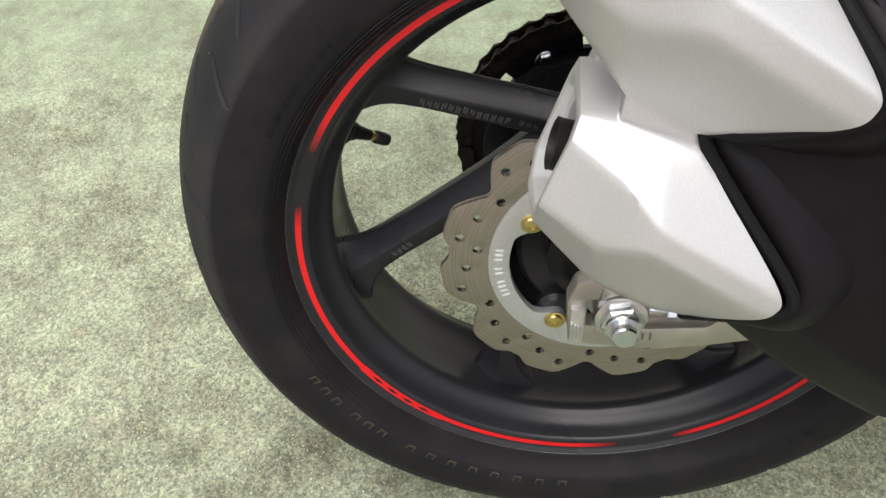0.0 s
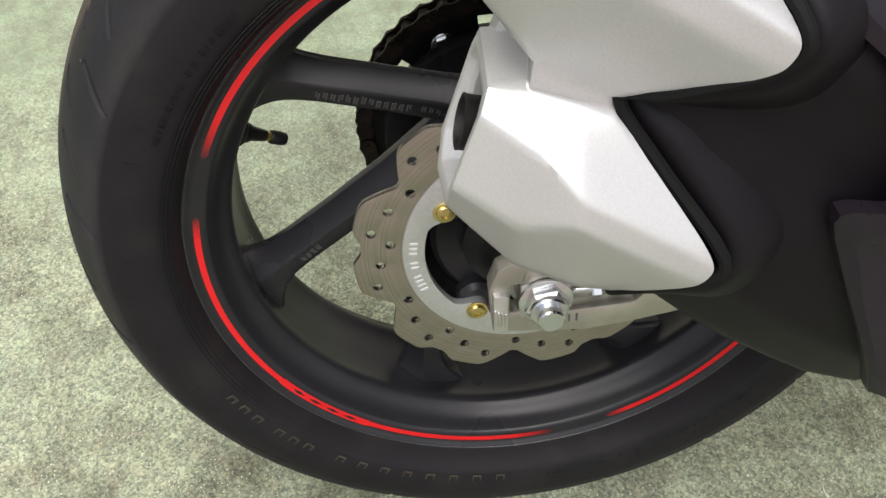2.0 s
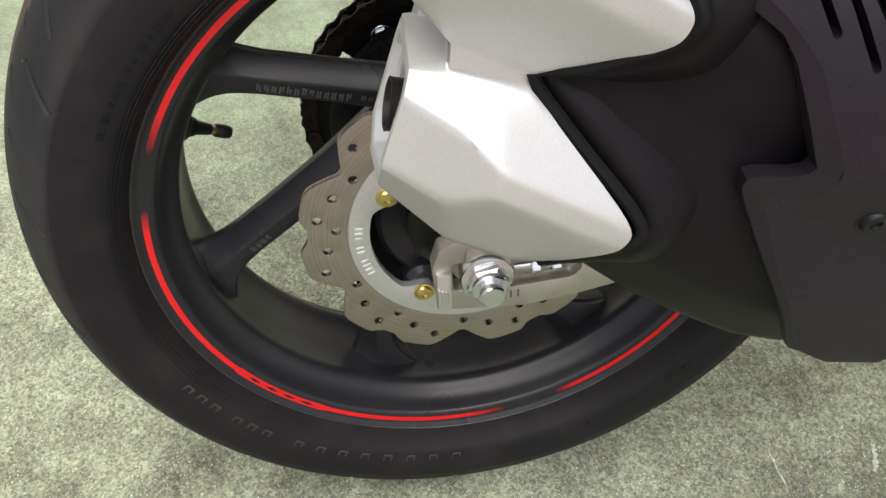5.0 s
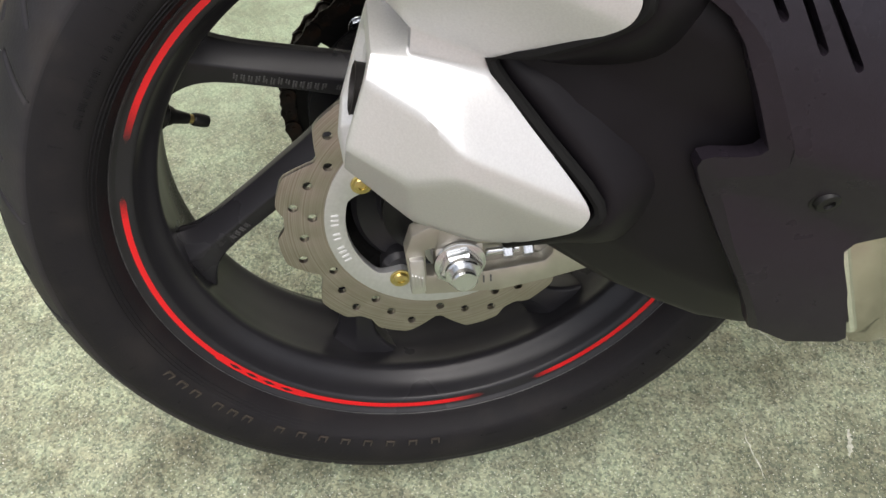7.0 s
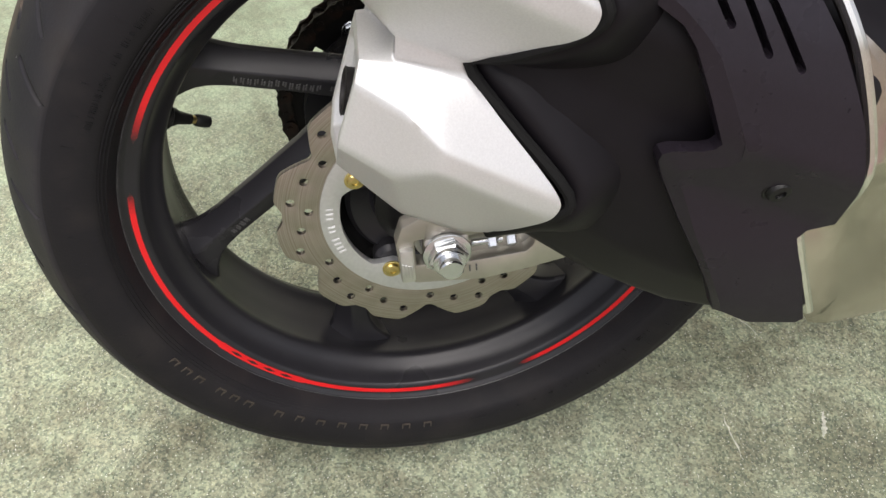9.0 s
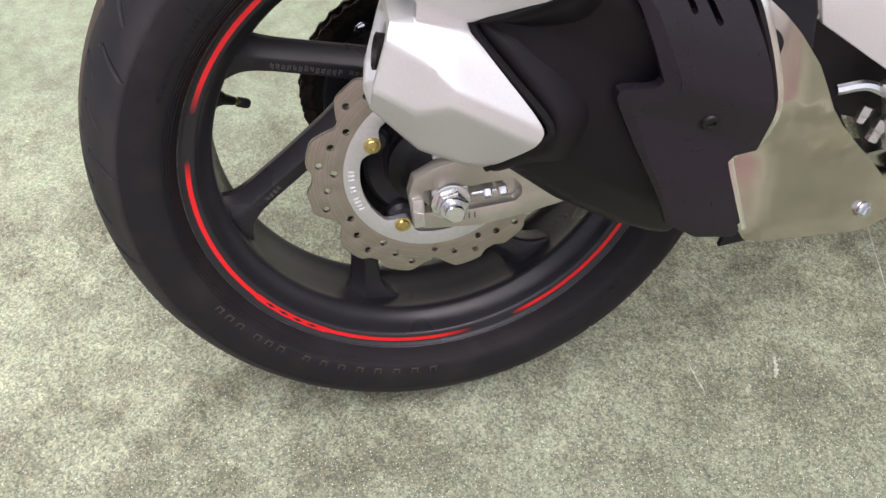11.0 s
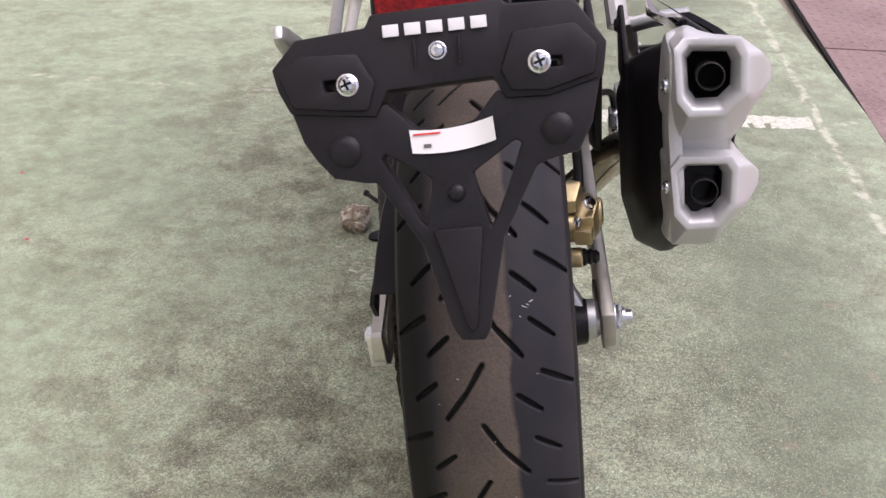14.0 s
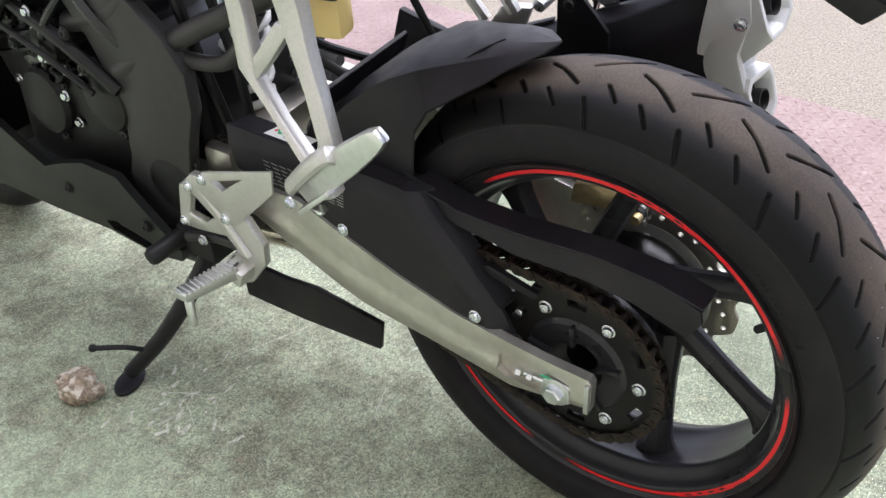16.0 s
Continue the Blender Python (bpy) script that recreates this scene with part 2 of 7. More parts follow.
def green_concrete(n, l, b):
    """Green floor paint worn to gritty concrete: smooth near the shutter, sandy where tyres run."""
    co = n.new("ShaderNodeTexCoord").outputs["Object"]
    sep = n.new("ShaderNodeSeparateXYZ")
    l.new(co, sep.inputs[0])
    sand = tex(n, l, "Noise", co, Scale=340.0, Detail=2.0, Roughness=0.6).outputs["Fac"]
    glint = tex(n, l, "Noise", co, Scale=430.0, Detail=1.0, Roughness=0.5).outputs["Fac"]
    pit = tex(n, l, "Noise", co, Scale=210.0, Detail=3.0, Roughness=0.65).outputs["Fac"]
    clump = tex(n, l, "Noise", co, Scale=48.0, Detail=5.0, Roughness=0.7).outputs["Fac"]
    patch = tex(n, l, "Noise", co, Scale=13.0, Detail=6.0, Roughness=0.66).outputs["Fac"]
    big = tex(n, l, "Noise", co, Scale=2.6, Detail=5.0, Roughness=0.6).outputs["Fac"]
    drag = n.new("ShaderNodeMapping")
    drag.inputs["Scale"].default_value = (1.0, 1.6, 1.0)
    drag.inputs["Rotation"].default_value = (0, 0, 0.4)
    l.new(co, drag.inputs["Vector"])
    smear = tex(n, l, "Noise", drag.outputs[0], Scale=7.0, Detail=7.0, Roughness=0.6).outputs["Fac"]
    # 0 by the shutter, 1 where the paint is worn to sand
    lane = remap(n, l, sep.outputs[0], -0.85, -0.10, 0.0, 1.0)
    worn = calc(n, l, "ADD", lane, remap(n, l, big, 0.35, 0.65, -0.30, 0.20))
    worn = calc(n, l, "MULTIPLY", worn, remap(n, l, sep.outputs[0], 0.15, 0.55, 1.0, 0.3))
    held = n.new("ShaderNodeClamp")
    l.new(worn, held.inputs[0])
    worn = held.outputs[0]
    green = mix(n, l, remap(n, l, smear, 0.36, 0.64), (0.285, 0.342, 0.240, 1), (0.345, 0.410, 0.296, 1))
    sandy = mix(n, l, remap(n, l, patch, 0.36, 0.64), (0.315, 0.330, 0.232, 1), (0.420, 0.440, 0.316, 1))
    col = mix(n, l, calc(n, l, "MULTIPLY", worn, remap(n, l, clump, 0.35, 0.62, 0.45, 0.95)), green, sandy)
    # grime in ragged patches, from a hand's width down to single grains
    ragged = tex(n, l, "Noise", co, Scale=8.0, Detail=9.0, Roughness=0.70).outputs["Fac"]
    grime = calc(n, l, "MULTIPLY", remap(n, l, ragged, 0.455, 0.575), remap(n, l, big, 0.36, 0.58, 0.40, 1.0))
    col = mix(n, l, calc(n, l, "MULTIPLY", grime, remap(n, l, worn, 0.0, 0.8, 0.30, 0.66)), col, (0.115, 0.108, 0.074, 1))
    # mottling of a few centimetres, between pinkish and green
    mottle = tex(n, l, "Noise", co, Scale=27.0, Detail=6.0, Roughness=0.62).outputs["Fac"]
    blot = mix(n, l, remap(n, l, mottle, 0.36, 0.64), (0.84, 0.78, 0.78, 1), (1.10, 1.13, 1.08, 1))
    col = mix(n, l, 0.75, col, blot, "MULTIPLY")
    # the machine's soft shade, painted as a darker lane on its right
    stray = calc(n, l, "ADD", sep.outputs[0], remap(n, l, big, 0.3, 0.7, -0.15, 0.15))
    side_shade = calc(n, l, "MULTIPLY", remap(n, l, stray, -0.02, 0.40), remap(n, l, stray, 0.85, 0.50, 0.08, 0.72))
    col = mix(n, l, side_shade, col, (0.105, 0.122, 0.078, 1))
    # grains: each its own brightness
    for scale, low, high, full in ((430.0, 0.50, 1.50, 0.85), (190.0, 0.72, 1.28, 0.6)):
        cell = n.new("ShaderNodeSeparateXYZ")
        l.new(tex(n, l, "Voronoi", co, Scale=scale).outputs["Color"], cell.inputs[0])
        tone = n.new("ShaderNodeCombineXYZ")
        for k in range(3):
            l.new(remap(n, l, cell.outputs[0], 0.0, 1.0, low + 0.04 * k, high - 0.03 * k), tone.inputs[k])
        col = mix(n, l, remap(n, l, worn, 0.0, 0.8, 0.22, full), col, tone.outputs[0], "MULTIPLY")
    pits = calc(n, l, "MULTIPLY", remap(n, l, pit, 0.54, 0.62), remap(n, l, worn, 0.0, 0.7, 0.12, 0.6))
    col = mix(n, l, calc(n, l, "MULTIPLY", pits, remap(n, l, clump, 0.36, 0.60, 1.0, 0.3)), col, (0.080, 0.068, 0.042, 1))
    col = mix(n, l, calc(n, l, "MULTIPLY", remap(n, l, glint, 0.67, 0.72), remap(n, l, worn, 0.0, 0.6, 0.10, 0.9)), col, (0.78, 0.78, 0.68, 1))
    rosy = tex(n, l, "Noise", co, Scale=19.0, Detail=3.0).outputs["Fac"]
    col = mix(n, l, calc(n, l, "MULTIPLY", remap(n, l, rosy, 0.66, 0.76, 0.0, 0.5), remap(n, l, sand, 0.4, 0.6)), col, (0.40, 0.29, 0.22, 1))
    # broken white lines left by older markings
    scratch = tex(n, l, "Noise", co, Scale=22.0, Detail=6.0, Roughness=0.7).outputs["Fac"]
    for axis, at, half, lo in ((1, 1.40, 0.016, 0.50), (0, 0.757, 0.014, 0.44)):
        drift = calc(n, l, "MULTIPLY", sep.outputs[1 - axis], 0.038 if axis == 0 else -0.06)
        wob = calc(n, l, "ADD", calc(n, l, "SUBTRACT", calc(n, l, "SUBTRACT", sep.outputs[axis], drift), at), remap(n, l, patch, 0.3, 0.7, -0.012, 0.012))
        d = calc(n, l, "ABSOLUTE", wob)
        band = remap(n, l, d, half, half * 0.4)
        f = calc(n, l, "MULTIPLY", band, remap(n, l, scratch, lo, lo + 0.12, 0.0, 0.6))
        col = mix(n, l, f, col, (0.60, 0.58, 0.48, 1))
    l.new(col, b.inputs["Base Color"])
    l.new(remap(n, l, worn, 0.0, 1.0, 0.62, 0.85), b.inputs["Roughness"])
    b.inputs["Specular IOR Level"].default_value = 0.25
    bump = n.new("ShaderNodeBump")
    bump.inputs["Distance"].default_value = 0.0016
    l.new(remap(n, l, worn, 0.0, 1.0, 0.08, 0.30), bump.inputs["Strength"])
    l.new(calc(n, l, "ADD", sand, clump), bump.inputs["Height"])
    l.new(bump.outputs[0], b.inputs["Normal"])


def asphalt(n, l, b):
    co = n.new("ShaderNodeTexCoord").outputs["Object"]
    fine = tex(n, l, "Voronoi", co, Scale=110.0).outputs["Distance"]
    stones = tex(n, l, "Noise", co, Scale=160.0, Detail=4.0, Roughness=0.7).outputs["Fac"]
    big = tex(n, l, "Noise", co, Scale=1.4, Detail=5.0).outputs["Fac"]
    col = mix(n, l, remap(n, l, stones, 0.38, 0.62), (0.150, 0.125, 0.095, 1), (0.36, 0.32, 0.255, 1))
    col = mix(n, l, remap(n, l, big, 0.4, 0.65, 0.0, 0.4), col, (0.26, 0.225, 0.175, 1))
    l.new(col, b.inputs["Base Color"])
    b.inputs["Roughness"].default_value = 0.85
    bump = n.new("ShaderNodeBump")
    bump.inputs["Strength"].default_value, bump.inputs["Distance"].default_value = 0.7, 0.004
    l.new(fine, bump.inputs["Height"])
    l.new(bump.outputs[0], b.inputs["Normal"])


def red_plate(n, l, b):
    co = n.new("ShaderNodeTexCoord").outputs["Object"]
    big = tex(n, l, "Noise", co, Scale=5.0, Detail=6.0).outputs["Fac"]
    fine = tex(n, l, "Noise", co, Scale=90.0, Detail=4.0).outputs["Fac"]
    col = mix(n, l, remap(n, l, big, 0.35, 0.65), (0.165, 0.092, 0.080, 1), (0.245, 0.160, 0.142, 1))
    col = mix(n, l, remap(n, l, fine, 0.45, 0.7, 0.0, 0.5), col, (0.38, 0.28, 0.26, 1))
    worn = tex(n, l, "Noise", co, Scale=17.0, Detail=8.0, Roughness=0.7).outputs["Fac"]
    col = mix(n, l, remap(n, l, worn, 0.63, 0.72, 0.0, 0.7), col, (0.50, 0.42, 0.38, 1))
    l.new(col, b.inputs["Base Color"])
    b.inputs["Roughness"].default_value = 0.36
    bump = n.new("ShaderNodeBump")
    bump.inputs["Strength"].default_value, bump.inputs["Distance"].default_value = 0.3, 0.001
    l.new(fine, bump.inputs["Height"])
    l.new(bump.outputs[0], b.inputs["Normal"])


def stretched(n, l, scale):
    co = n.new("ShaderNodeTexCoord").outputs["Object"]
    m = n.new("ShaderNodeMapping")
    m.inputs["Scale"].default_value = scale
    l.new(co, m.inputs["Vector"])
    return m.outputs[0]


def white_slat_paint(n, l, b):
    long = stretched(n, l, (1, 1, 7))
    dirt = tex(n, l, "Noise", long, Scale=5.0, Detail=8.0, Roughness=0.7).outputs["Fac"]
    fine = tex(n, l, "Noise", long, Scale=45.0, Detail=4.0, Roughness=0.7).outputs["Fac"]
    col = mix(n, l, remap(n, l, dirt, 0.40, 0.72), (0.80, 0.77, 0.70, 1), (0.64, 0.60, 0.52, 1))
    col = mix(n, l, remap(n, l, fine, 0.60, 0.72, 0.0, 0.25), col, (0.40, 0.36, 0.30, 1))
    l.new(col, b.inputs["Base Color"])
    b.inputs["Roughness"].default_value = 0.5


def old_white_paint(n, l, b):
    """White paint that flakes off grey metal, most along the lower edge."""
    long = stretched(n, l, (1, 1, 2.2))
    sep = n.new("ShaderNodeSeparateXYZ")
    l.new(n.new("ShaderNodeTexCoord").outputs["Object"], sep.inputs[0])
    dirt = tex(n, l, "Noise", long, Scale=4.0, Detail=8.0, Roughness=0.7).outputs["Fac"]
    grit = tex(n, l, "Noise", long, Scale=60.0, Detail=6.0, Roughness=0.75).outputs["Fac"]
    where = tex(n, l, "Noise", long, Scale=6.5, Detail=3.0).outputs["Fac"]
    col = mix(n, l, remap(n, l, dirt, 0.35, 0.7), (0.66, 0.645, 0.60, 1), (0.54, 0.525, 0.48, 1))
    low = remap(n, l, sep.outputs[2], 0.078, 0.050, 0.0, 0.085)
    f = calc(n, l, "ADD", calc(n, l, "ADD", grit, calc(n, l, "MULTIPLY", where, 0.7)), low)
    col = mix(n, l, remap(n, l, f, 0.935, 0.965), col, (0.200, 0.195, 0.180, 1))
    l.new(col, b.inputs["Base Color"])
    b.inputs["Roughness"].default_value = 0.5


def rusty_rail(n, l, b):
    """Cream rail with one rusted stretch and a dirty upper edge."""
    co = n.new("ShaderNodeTexCoord").outputs["Object"]
    sep = n.new("ShaderNodeSeparateXYZ")
    l.new(co, sep.inputs[0])
    long = stretched(n, l, (1, 1, 4))
    dirt = tex(n, l, "Noise", long, Scale=9.0, Detail=8.0, Roughness=0.65).outputs["Fac"]
    grit = tex(n, l, "Noise", co, Scale=40.0, Detail=5.0).outputs["Fac"]
    col = mix(n, l, remap(n, l, grit, 0.35, 0.7), (0.80, 0.74, 0.60, 1), (0.70, 0.61, 0.44, 1))
    edge = remap(n, l, sep.outputs[2], 0.026, 0.046, 0.0, 0.7)
    col = mix(n, l, calc(n, l, "MULTIPLY", edge, remap(n, l, dirt, 0.38, 0.6)), col, (0.46, 0.31, 0.15, 1))
    near = remap(n, l, calc(n, l, "ABSOLUTE", calc(n, l, "SUBTRACT", sep.outputs[1], 0.70)), 0.08, 0.22, 0.22, -0.12)
    f = calc(n, l, "ADD", dirt, calc(n, l, "ADD", near, remap(n, l, sep.outputs[2], 0.0, 0.046, -0.10, 0.06)))
    col = mix(n, l, remap(n, l, f, 0.56, 0.66), col, (0.48, 0.20, 0.06, 1))
    col = mix(n, l, remap(n, l, f, 0.66, 0.78), col, (0.13, 0.05, 0.025, 1))
    l.new(col, b.inputs["Base Color"])
    b.inputs["Roughness"].default_value = 0.65


def prism_red(n, l, b):
    """Red reflector moulded in fine prisms."""
    co = n.new("ShaderNodeTexCoord").outputs["Object"]
    cells = tex(n, l, "Voronoi", co, Scale=420.0)
    blot = tex(n, l, "Noise", co, Scale=45.0, Detail=3.0).outputs["Fac"]
    sep = n.new("ShaderNodeSeparateXYZ")
    l.new(cells.outputs["Color"], sep.inputs[0])
    tone = calc(n, l, "MULTIPLY", sep.outputs[0], remap(n, l, blot, 0.35, 0.65, 0.4, 1.0))
    l.new(mix(n, l, tone, (0.10, 0.002, 0.003, 1), (0.34, 0.010, 0.010, 1)), b.inputs["Base Color"])
    b.inputs["Roughness"].default_value = 0.22
    b.inputs["Specular IOR Level"].default_value = 0.3
    bump = n.new("ShaderNodeBump")
    bump.inputs["Strength"].default_value, bump.inputs["Distance"].default_value = 0.25, 0.0006
    l.new(cells.outputs["Distance"], bump.inputs["Height"])
    l.new(bump.outputs[0], b.inputs["Normal"])


REFLECTOR = surface_material("red_reflector", prism_red)
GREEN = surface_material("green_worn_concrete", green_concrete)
ASPHALT = surface_material("pale_asphalt", asphalt)
PLATE = surface_material("red_checker_plate", red_plate)
SHUTTER = surface_material("old_white_shutter_paint", old_white_paint)
SLAT = surface_material("white_slat_paint", white_slat_paint)
RAIL = surface_material("rusty_cream_rail", rusty_rail)


def setting(name, bm, mat, label, m=None, smooth=0):
    ob = new(name, mesh_of(bm, mat, smooth))
    if m is not None:
        ob.matrix_world = m
    return tagged(ob, label, kind="structure")


def ground_sheet():
    bm = bmesh.new()
    for x, y in ((-300, -300), (300, -300), (300, 300), (-300, 300)):
        bm.verts.new((x, y, -0.024))
    bm.faces.new(bm.verts[:])
    setting("ground", bm, ASPHALT, "pale gritty asphalt that runs to the horizon")


def slab():
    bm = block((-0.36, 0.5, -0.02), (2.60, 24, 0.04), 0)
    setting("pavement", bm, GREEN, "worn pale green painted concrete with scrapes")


PLATE_EDGE = 0.858


def checker_plates():
    """Red steel plates beside the slab, with raised bars in alternate directions."""
    base = thing("road", pose(0, 0, 0, 0, 0, -3.3), "strip of worn red steel checker plates", "steel plates", kind="structure")
    sheet = block((0.315, 0.745, -0.004), (0.63, 1.49, 0.010), 0.0015)
    bars = bmesh.new()
    step = 0.032
    for i in range(19):
        for j in range(46):
            s = 45 if (i + j) % 2 else -45
            m = pose(0.012 + step * (i + 0.5), 0.01 + step * (j + 0.5), 0.001, 0, 0, s) @ Matrix.Diagonal((0.0052, 0.024, 0.0016, 1))
            vs = [bars.verts.new(m @ Vector(p)) for p in ((-0.5, -0.3, 0), (0.5, -0.3, 0), (0.5, 0.3, 0), (-0.5, 0.3, 0), (0, -0.5, 0), (0, 0.5, 0), (0, -0.25, 1), (0, 0.25, 1))]
            for f in ((4, 1, 6), (4, 6, 0), (1, 2, 7, 6), (0, 6, 7, 3), (2, 5, 7), (3, 7, 5)):
                bars.faces.new([vs[k] for k in f])
    me = mesh_of(joined(sheet, bars), PLATE, 0)
    for k in range(-3, 5):
        put("checker_plate", me, base, pose(PLATE_EDGE, 0.445 + 1.5 * k, 0))
    edge = block((PLATE_EDGE - 0.006, 0.5, -0.006), (0.008, 16, 0.010), 0)
    part("dark_joint", edge, DARK, base, "dark gap along the plates", 0)


def shutter_wall():
    turn = pose(-1.610, 0, 0, 0, 0, 1.0)
    base = thing("wall_west", turn, "white roller shutter with flaking paint and a rusty bottom rail", "shutter", kind="structure")
    pitch, long = 0.150, 9.0
    bm = bmesh.new()
    prof = [(-0.014, -0.002), (-0.010, 0.000), (0.004, 0.001), (0.007, 0.004), (0.005, 0.0075), (-0.008, 0.0085), (-0.008, 0.011), (0.001, 0.012), (0.003, 0.0145), (0.001, 0.017), (-0.005, 0.019), (-0.005, 0.070), (-0.014, 0.073), (-0.014, 0.075), (0.002, 0.076), (0.005, 0.079), (0.003, 0.0825), (-0.009, 0.0835), (-0.009, 0.086), (-0.001, 0.087), (0.001, 0.0895), (-0.001, 0.092), (-0.007, 0.094), (-0.016, 0.146), (-0.016, 0.149)]
    a = [bm.verts.new((x, -long / 2, z)) for x, z in prof]
    b = [bm.verts.new((x, long / 2, z)) for x, z in prof]
    for i in range(len(prof) - 1):
        bm.faces.new((a[i], b[i], b[i + 1], a[i + 1]))
    me = mesh_of(bm, SLAT, 20)
    for k in range(17):
        put("slat", me, base, pose(0, 0.6, 0.116 + pitch * k))
    part("backing", block((-0.03, 0.6, 1.4), (0.03, long, 2.8), 0), SLAT, base, "", 0)
    part("bottom_rail", block((0.004, 0.6, 0.081), (0.026, long, 0.068), 0.003), SHUTTER, base, "white bottom rail with flaking paint")
    part("threshold", loft([[(0.056, y, 0.006), (0.051, y, 0.011), (0.020, y, 0.046), (-0.02, y, 0.046), (-0.02, y, 0.006)] for y in (0.6 - long / 2, 0.6 + long / 2)], 0.002), RAIL, base, "cream rail with brown rust")
    # black strip that paints the shadow in the gap under the rail
    part("floor_gap_shade", block((0.012, 0.6, 0.003), (0.076, long, 0.0058), 0), DARK, base, "dark strip that stands for the shadow under the rail", 0)
    part("wall", block((-0.12, 0.6, 3.6), (0.16, 14, 1.7), 0), SLAT, base, "", 0)


ground_sheet()
slab()
checker_plates()
shutter_wall()


def loose_stone():
    bm = bmesh.new()
    bmesh.ops.create_icosphere(bm, subdivisions=4, radius=1)
    for v in bm.verts:
        d = v.co.normalized()
        k = 1 + 0.34 * noise.noise(d * 1.7) + 0.18 * noise.noise(d * 5) + 0.10 * noise.noise(d * 12) + 0.05 * noise.noise(d * 26)
        v.co = Vector((d.x * 0.030, d.y * 0.036, d.z * 0.024)) * k
    mat = material("crumbly_brown_stone", (0.30, 0.235, 0.175), 0.9, grain=0.5, grain_scale=130, bump=0.9, bump_scale=300, stain=(0.60, 0.55, 0.47), stain_scale=60, stain_low=0.5, stain_high=0.6)
    ob = new("stone", mesh_of(bm, mat, 50))
    ob.matrix_world = Matrix.Translation((-0.268, 0.752, 0)) @ pose(0, 0, 0.019)
    tagged(ob, "rough crumbly brown stone on green concrete", "stone")


loose_stone()


def paint_scrapes():
    """Pale scrapes and crumbs round the stand's foot."""
    rnd = random.Random(11)
    bm = bmesh.new()
    for k in range(38):
        x, y = rnd.gauss(-0.19, 0.055), rnd.gauss(0.628, 0.06)
        a, long, wide = rnd.uniform(-0.5, 0.9), rnd.uniform(0.003, 0.016) * (1.8 if k % 9 == 0 else 1), rnd.uniform(0.0012, 0.0048)
        pts = []
        for j in range(9):
            t = 2 * math.pi * j / 9
            q = rnd.uniform(0.55, 1.1)
            pts.append((x + q * (long * math.cos(t) * math.cos(a) - wide * math.sin(t) * math.sin(a)), y + q * (long * math.cos(t) * math.sin(a) + wide * math.sin(t) * math.cos(a))))
        top = [bm.verts.new((px, py, 0.0009)) for px, py in pts]
        low = [bm.verts.new((px, py, -0.001)) for px, py in pts]
        bm.faces.new(top)
        for j in range(9):
            bm.faces.new((top[j], top[(j + 1) % 9], low[(j + 1) % 9], low[j]))
    lines = [((-0.145, 0.656), (0.12, 0.572), 0.0012), ((-0.185, 0.612), (-0.215, 0.558), 0.0016), ((-0.19, 0.655), (-0.15, 0.585), 0.0020), ((0.12, 0.405), (0.15, 0.392), 0.004), ((0.10, 0.30), (0.16, 0.30), 0.0013), ((-0.05, 0.35), (0.02, 0.38), 0.0012)]
    for (x0, y0), (x1, y1), w in lines:
        d = Vector((x1 - x0, y1 - y0)).normalized()
        rows = []
        for j in range(15):
            k = j / 14
            c = Vector((x0, y0)).lerp(Vector((x1, y1)), k) + Vector((-d.y, d.x)) * rnd.uniform(-0.0012, 0.0012)
            h = w * rnd.uniform(0.25, 1.0) * math.sin(math.pi * (0.06 + 0.88 * k))
            rows.append([bm.verts.new((c.x + d.y * h, c.y - d.x * h, 0.0008)), bm.verts.new((c.x - d.y * h, c.y + d.x * h, 0.0008))])
        for p0, p1 in zip(rows, rows[1:]):
            bm.faces.new((p0[0], p0[1], p1[1], p1[0]))
    # remains of a white painted dash
    rows = []
    for k in range(41):
        x = 0.25 + 0.0134 * k
        rows.append([bm.verts.new((x + rnd.uniform(-0.003, 0.003), y + rnd.uniform(-0.0045, 0.0045), 0.0010)) for y in (1.299, 1.324, 1.349, 1.373)])
    for p0, p1 in zip(rows, rows[1:]):
        for c in range(3):
            if rnd.random() > 0.10:
                bm.faces.new((p0[c], p1[c], p1[c + 1], p0[c + 1]))
    mat = material("pale_scraped_concrete", (0.54, 0.54, 0.46), 0.8, grain=0.3, grain_scale=260, stain=(0.34, 0.37, 0.28), stain_scale=70)
    tagged(new("paint_scrapes", mesh_of(bm, mat, 0)), "pale scrapes in green floor paint by the stand", "scrapes", kind="stuff")


paint_scrapes()


def red_specks():
    rnd = random.Random(3)
    bm = bmesh.new()
    for x, y in ((-0.896, 0.650), (-1.02, 0.92)):
        ring = []
        for j in range(8):
            a, r = 2 * math.pi * j / 8, rnd.uniform(0.003, 0.006)
            ring.append(bm.verts.new((x + r * math.cos(a), y + 1.3 * r * math.sin(a), 0.0008)))
        bm.faces.new(ring)
    mat = material("faded_red_paint", (0.45, 0.10, 0.09), 0.7, grain=0.3, grain_scale=300)
    tagged(new("red_paint_specks", mesh_of(bm, mat, 0)), "small red paint specks on the concrete", "paint specks", kind="stuff")


red_specks()

# ---- the motorcycle ----
bike = thing("motorcycle", BIKE, "black and silver sport motorcycle leaning on its side stand", "motorcycle")


def seg_dist(s, u, s0, u0, s1, u1):
    ds, du = s1 - s0, u1 - u0
    t = np.clip(((s - s0) * ds + (u - u0) * du) / (ds * ds + du * du), 0, 1)
    return np.hypot(s - s0 - t * ds, u - u0 - t * du), t


TYRE_R, CROWN = 0.3185, 0.112


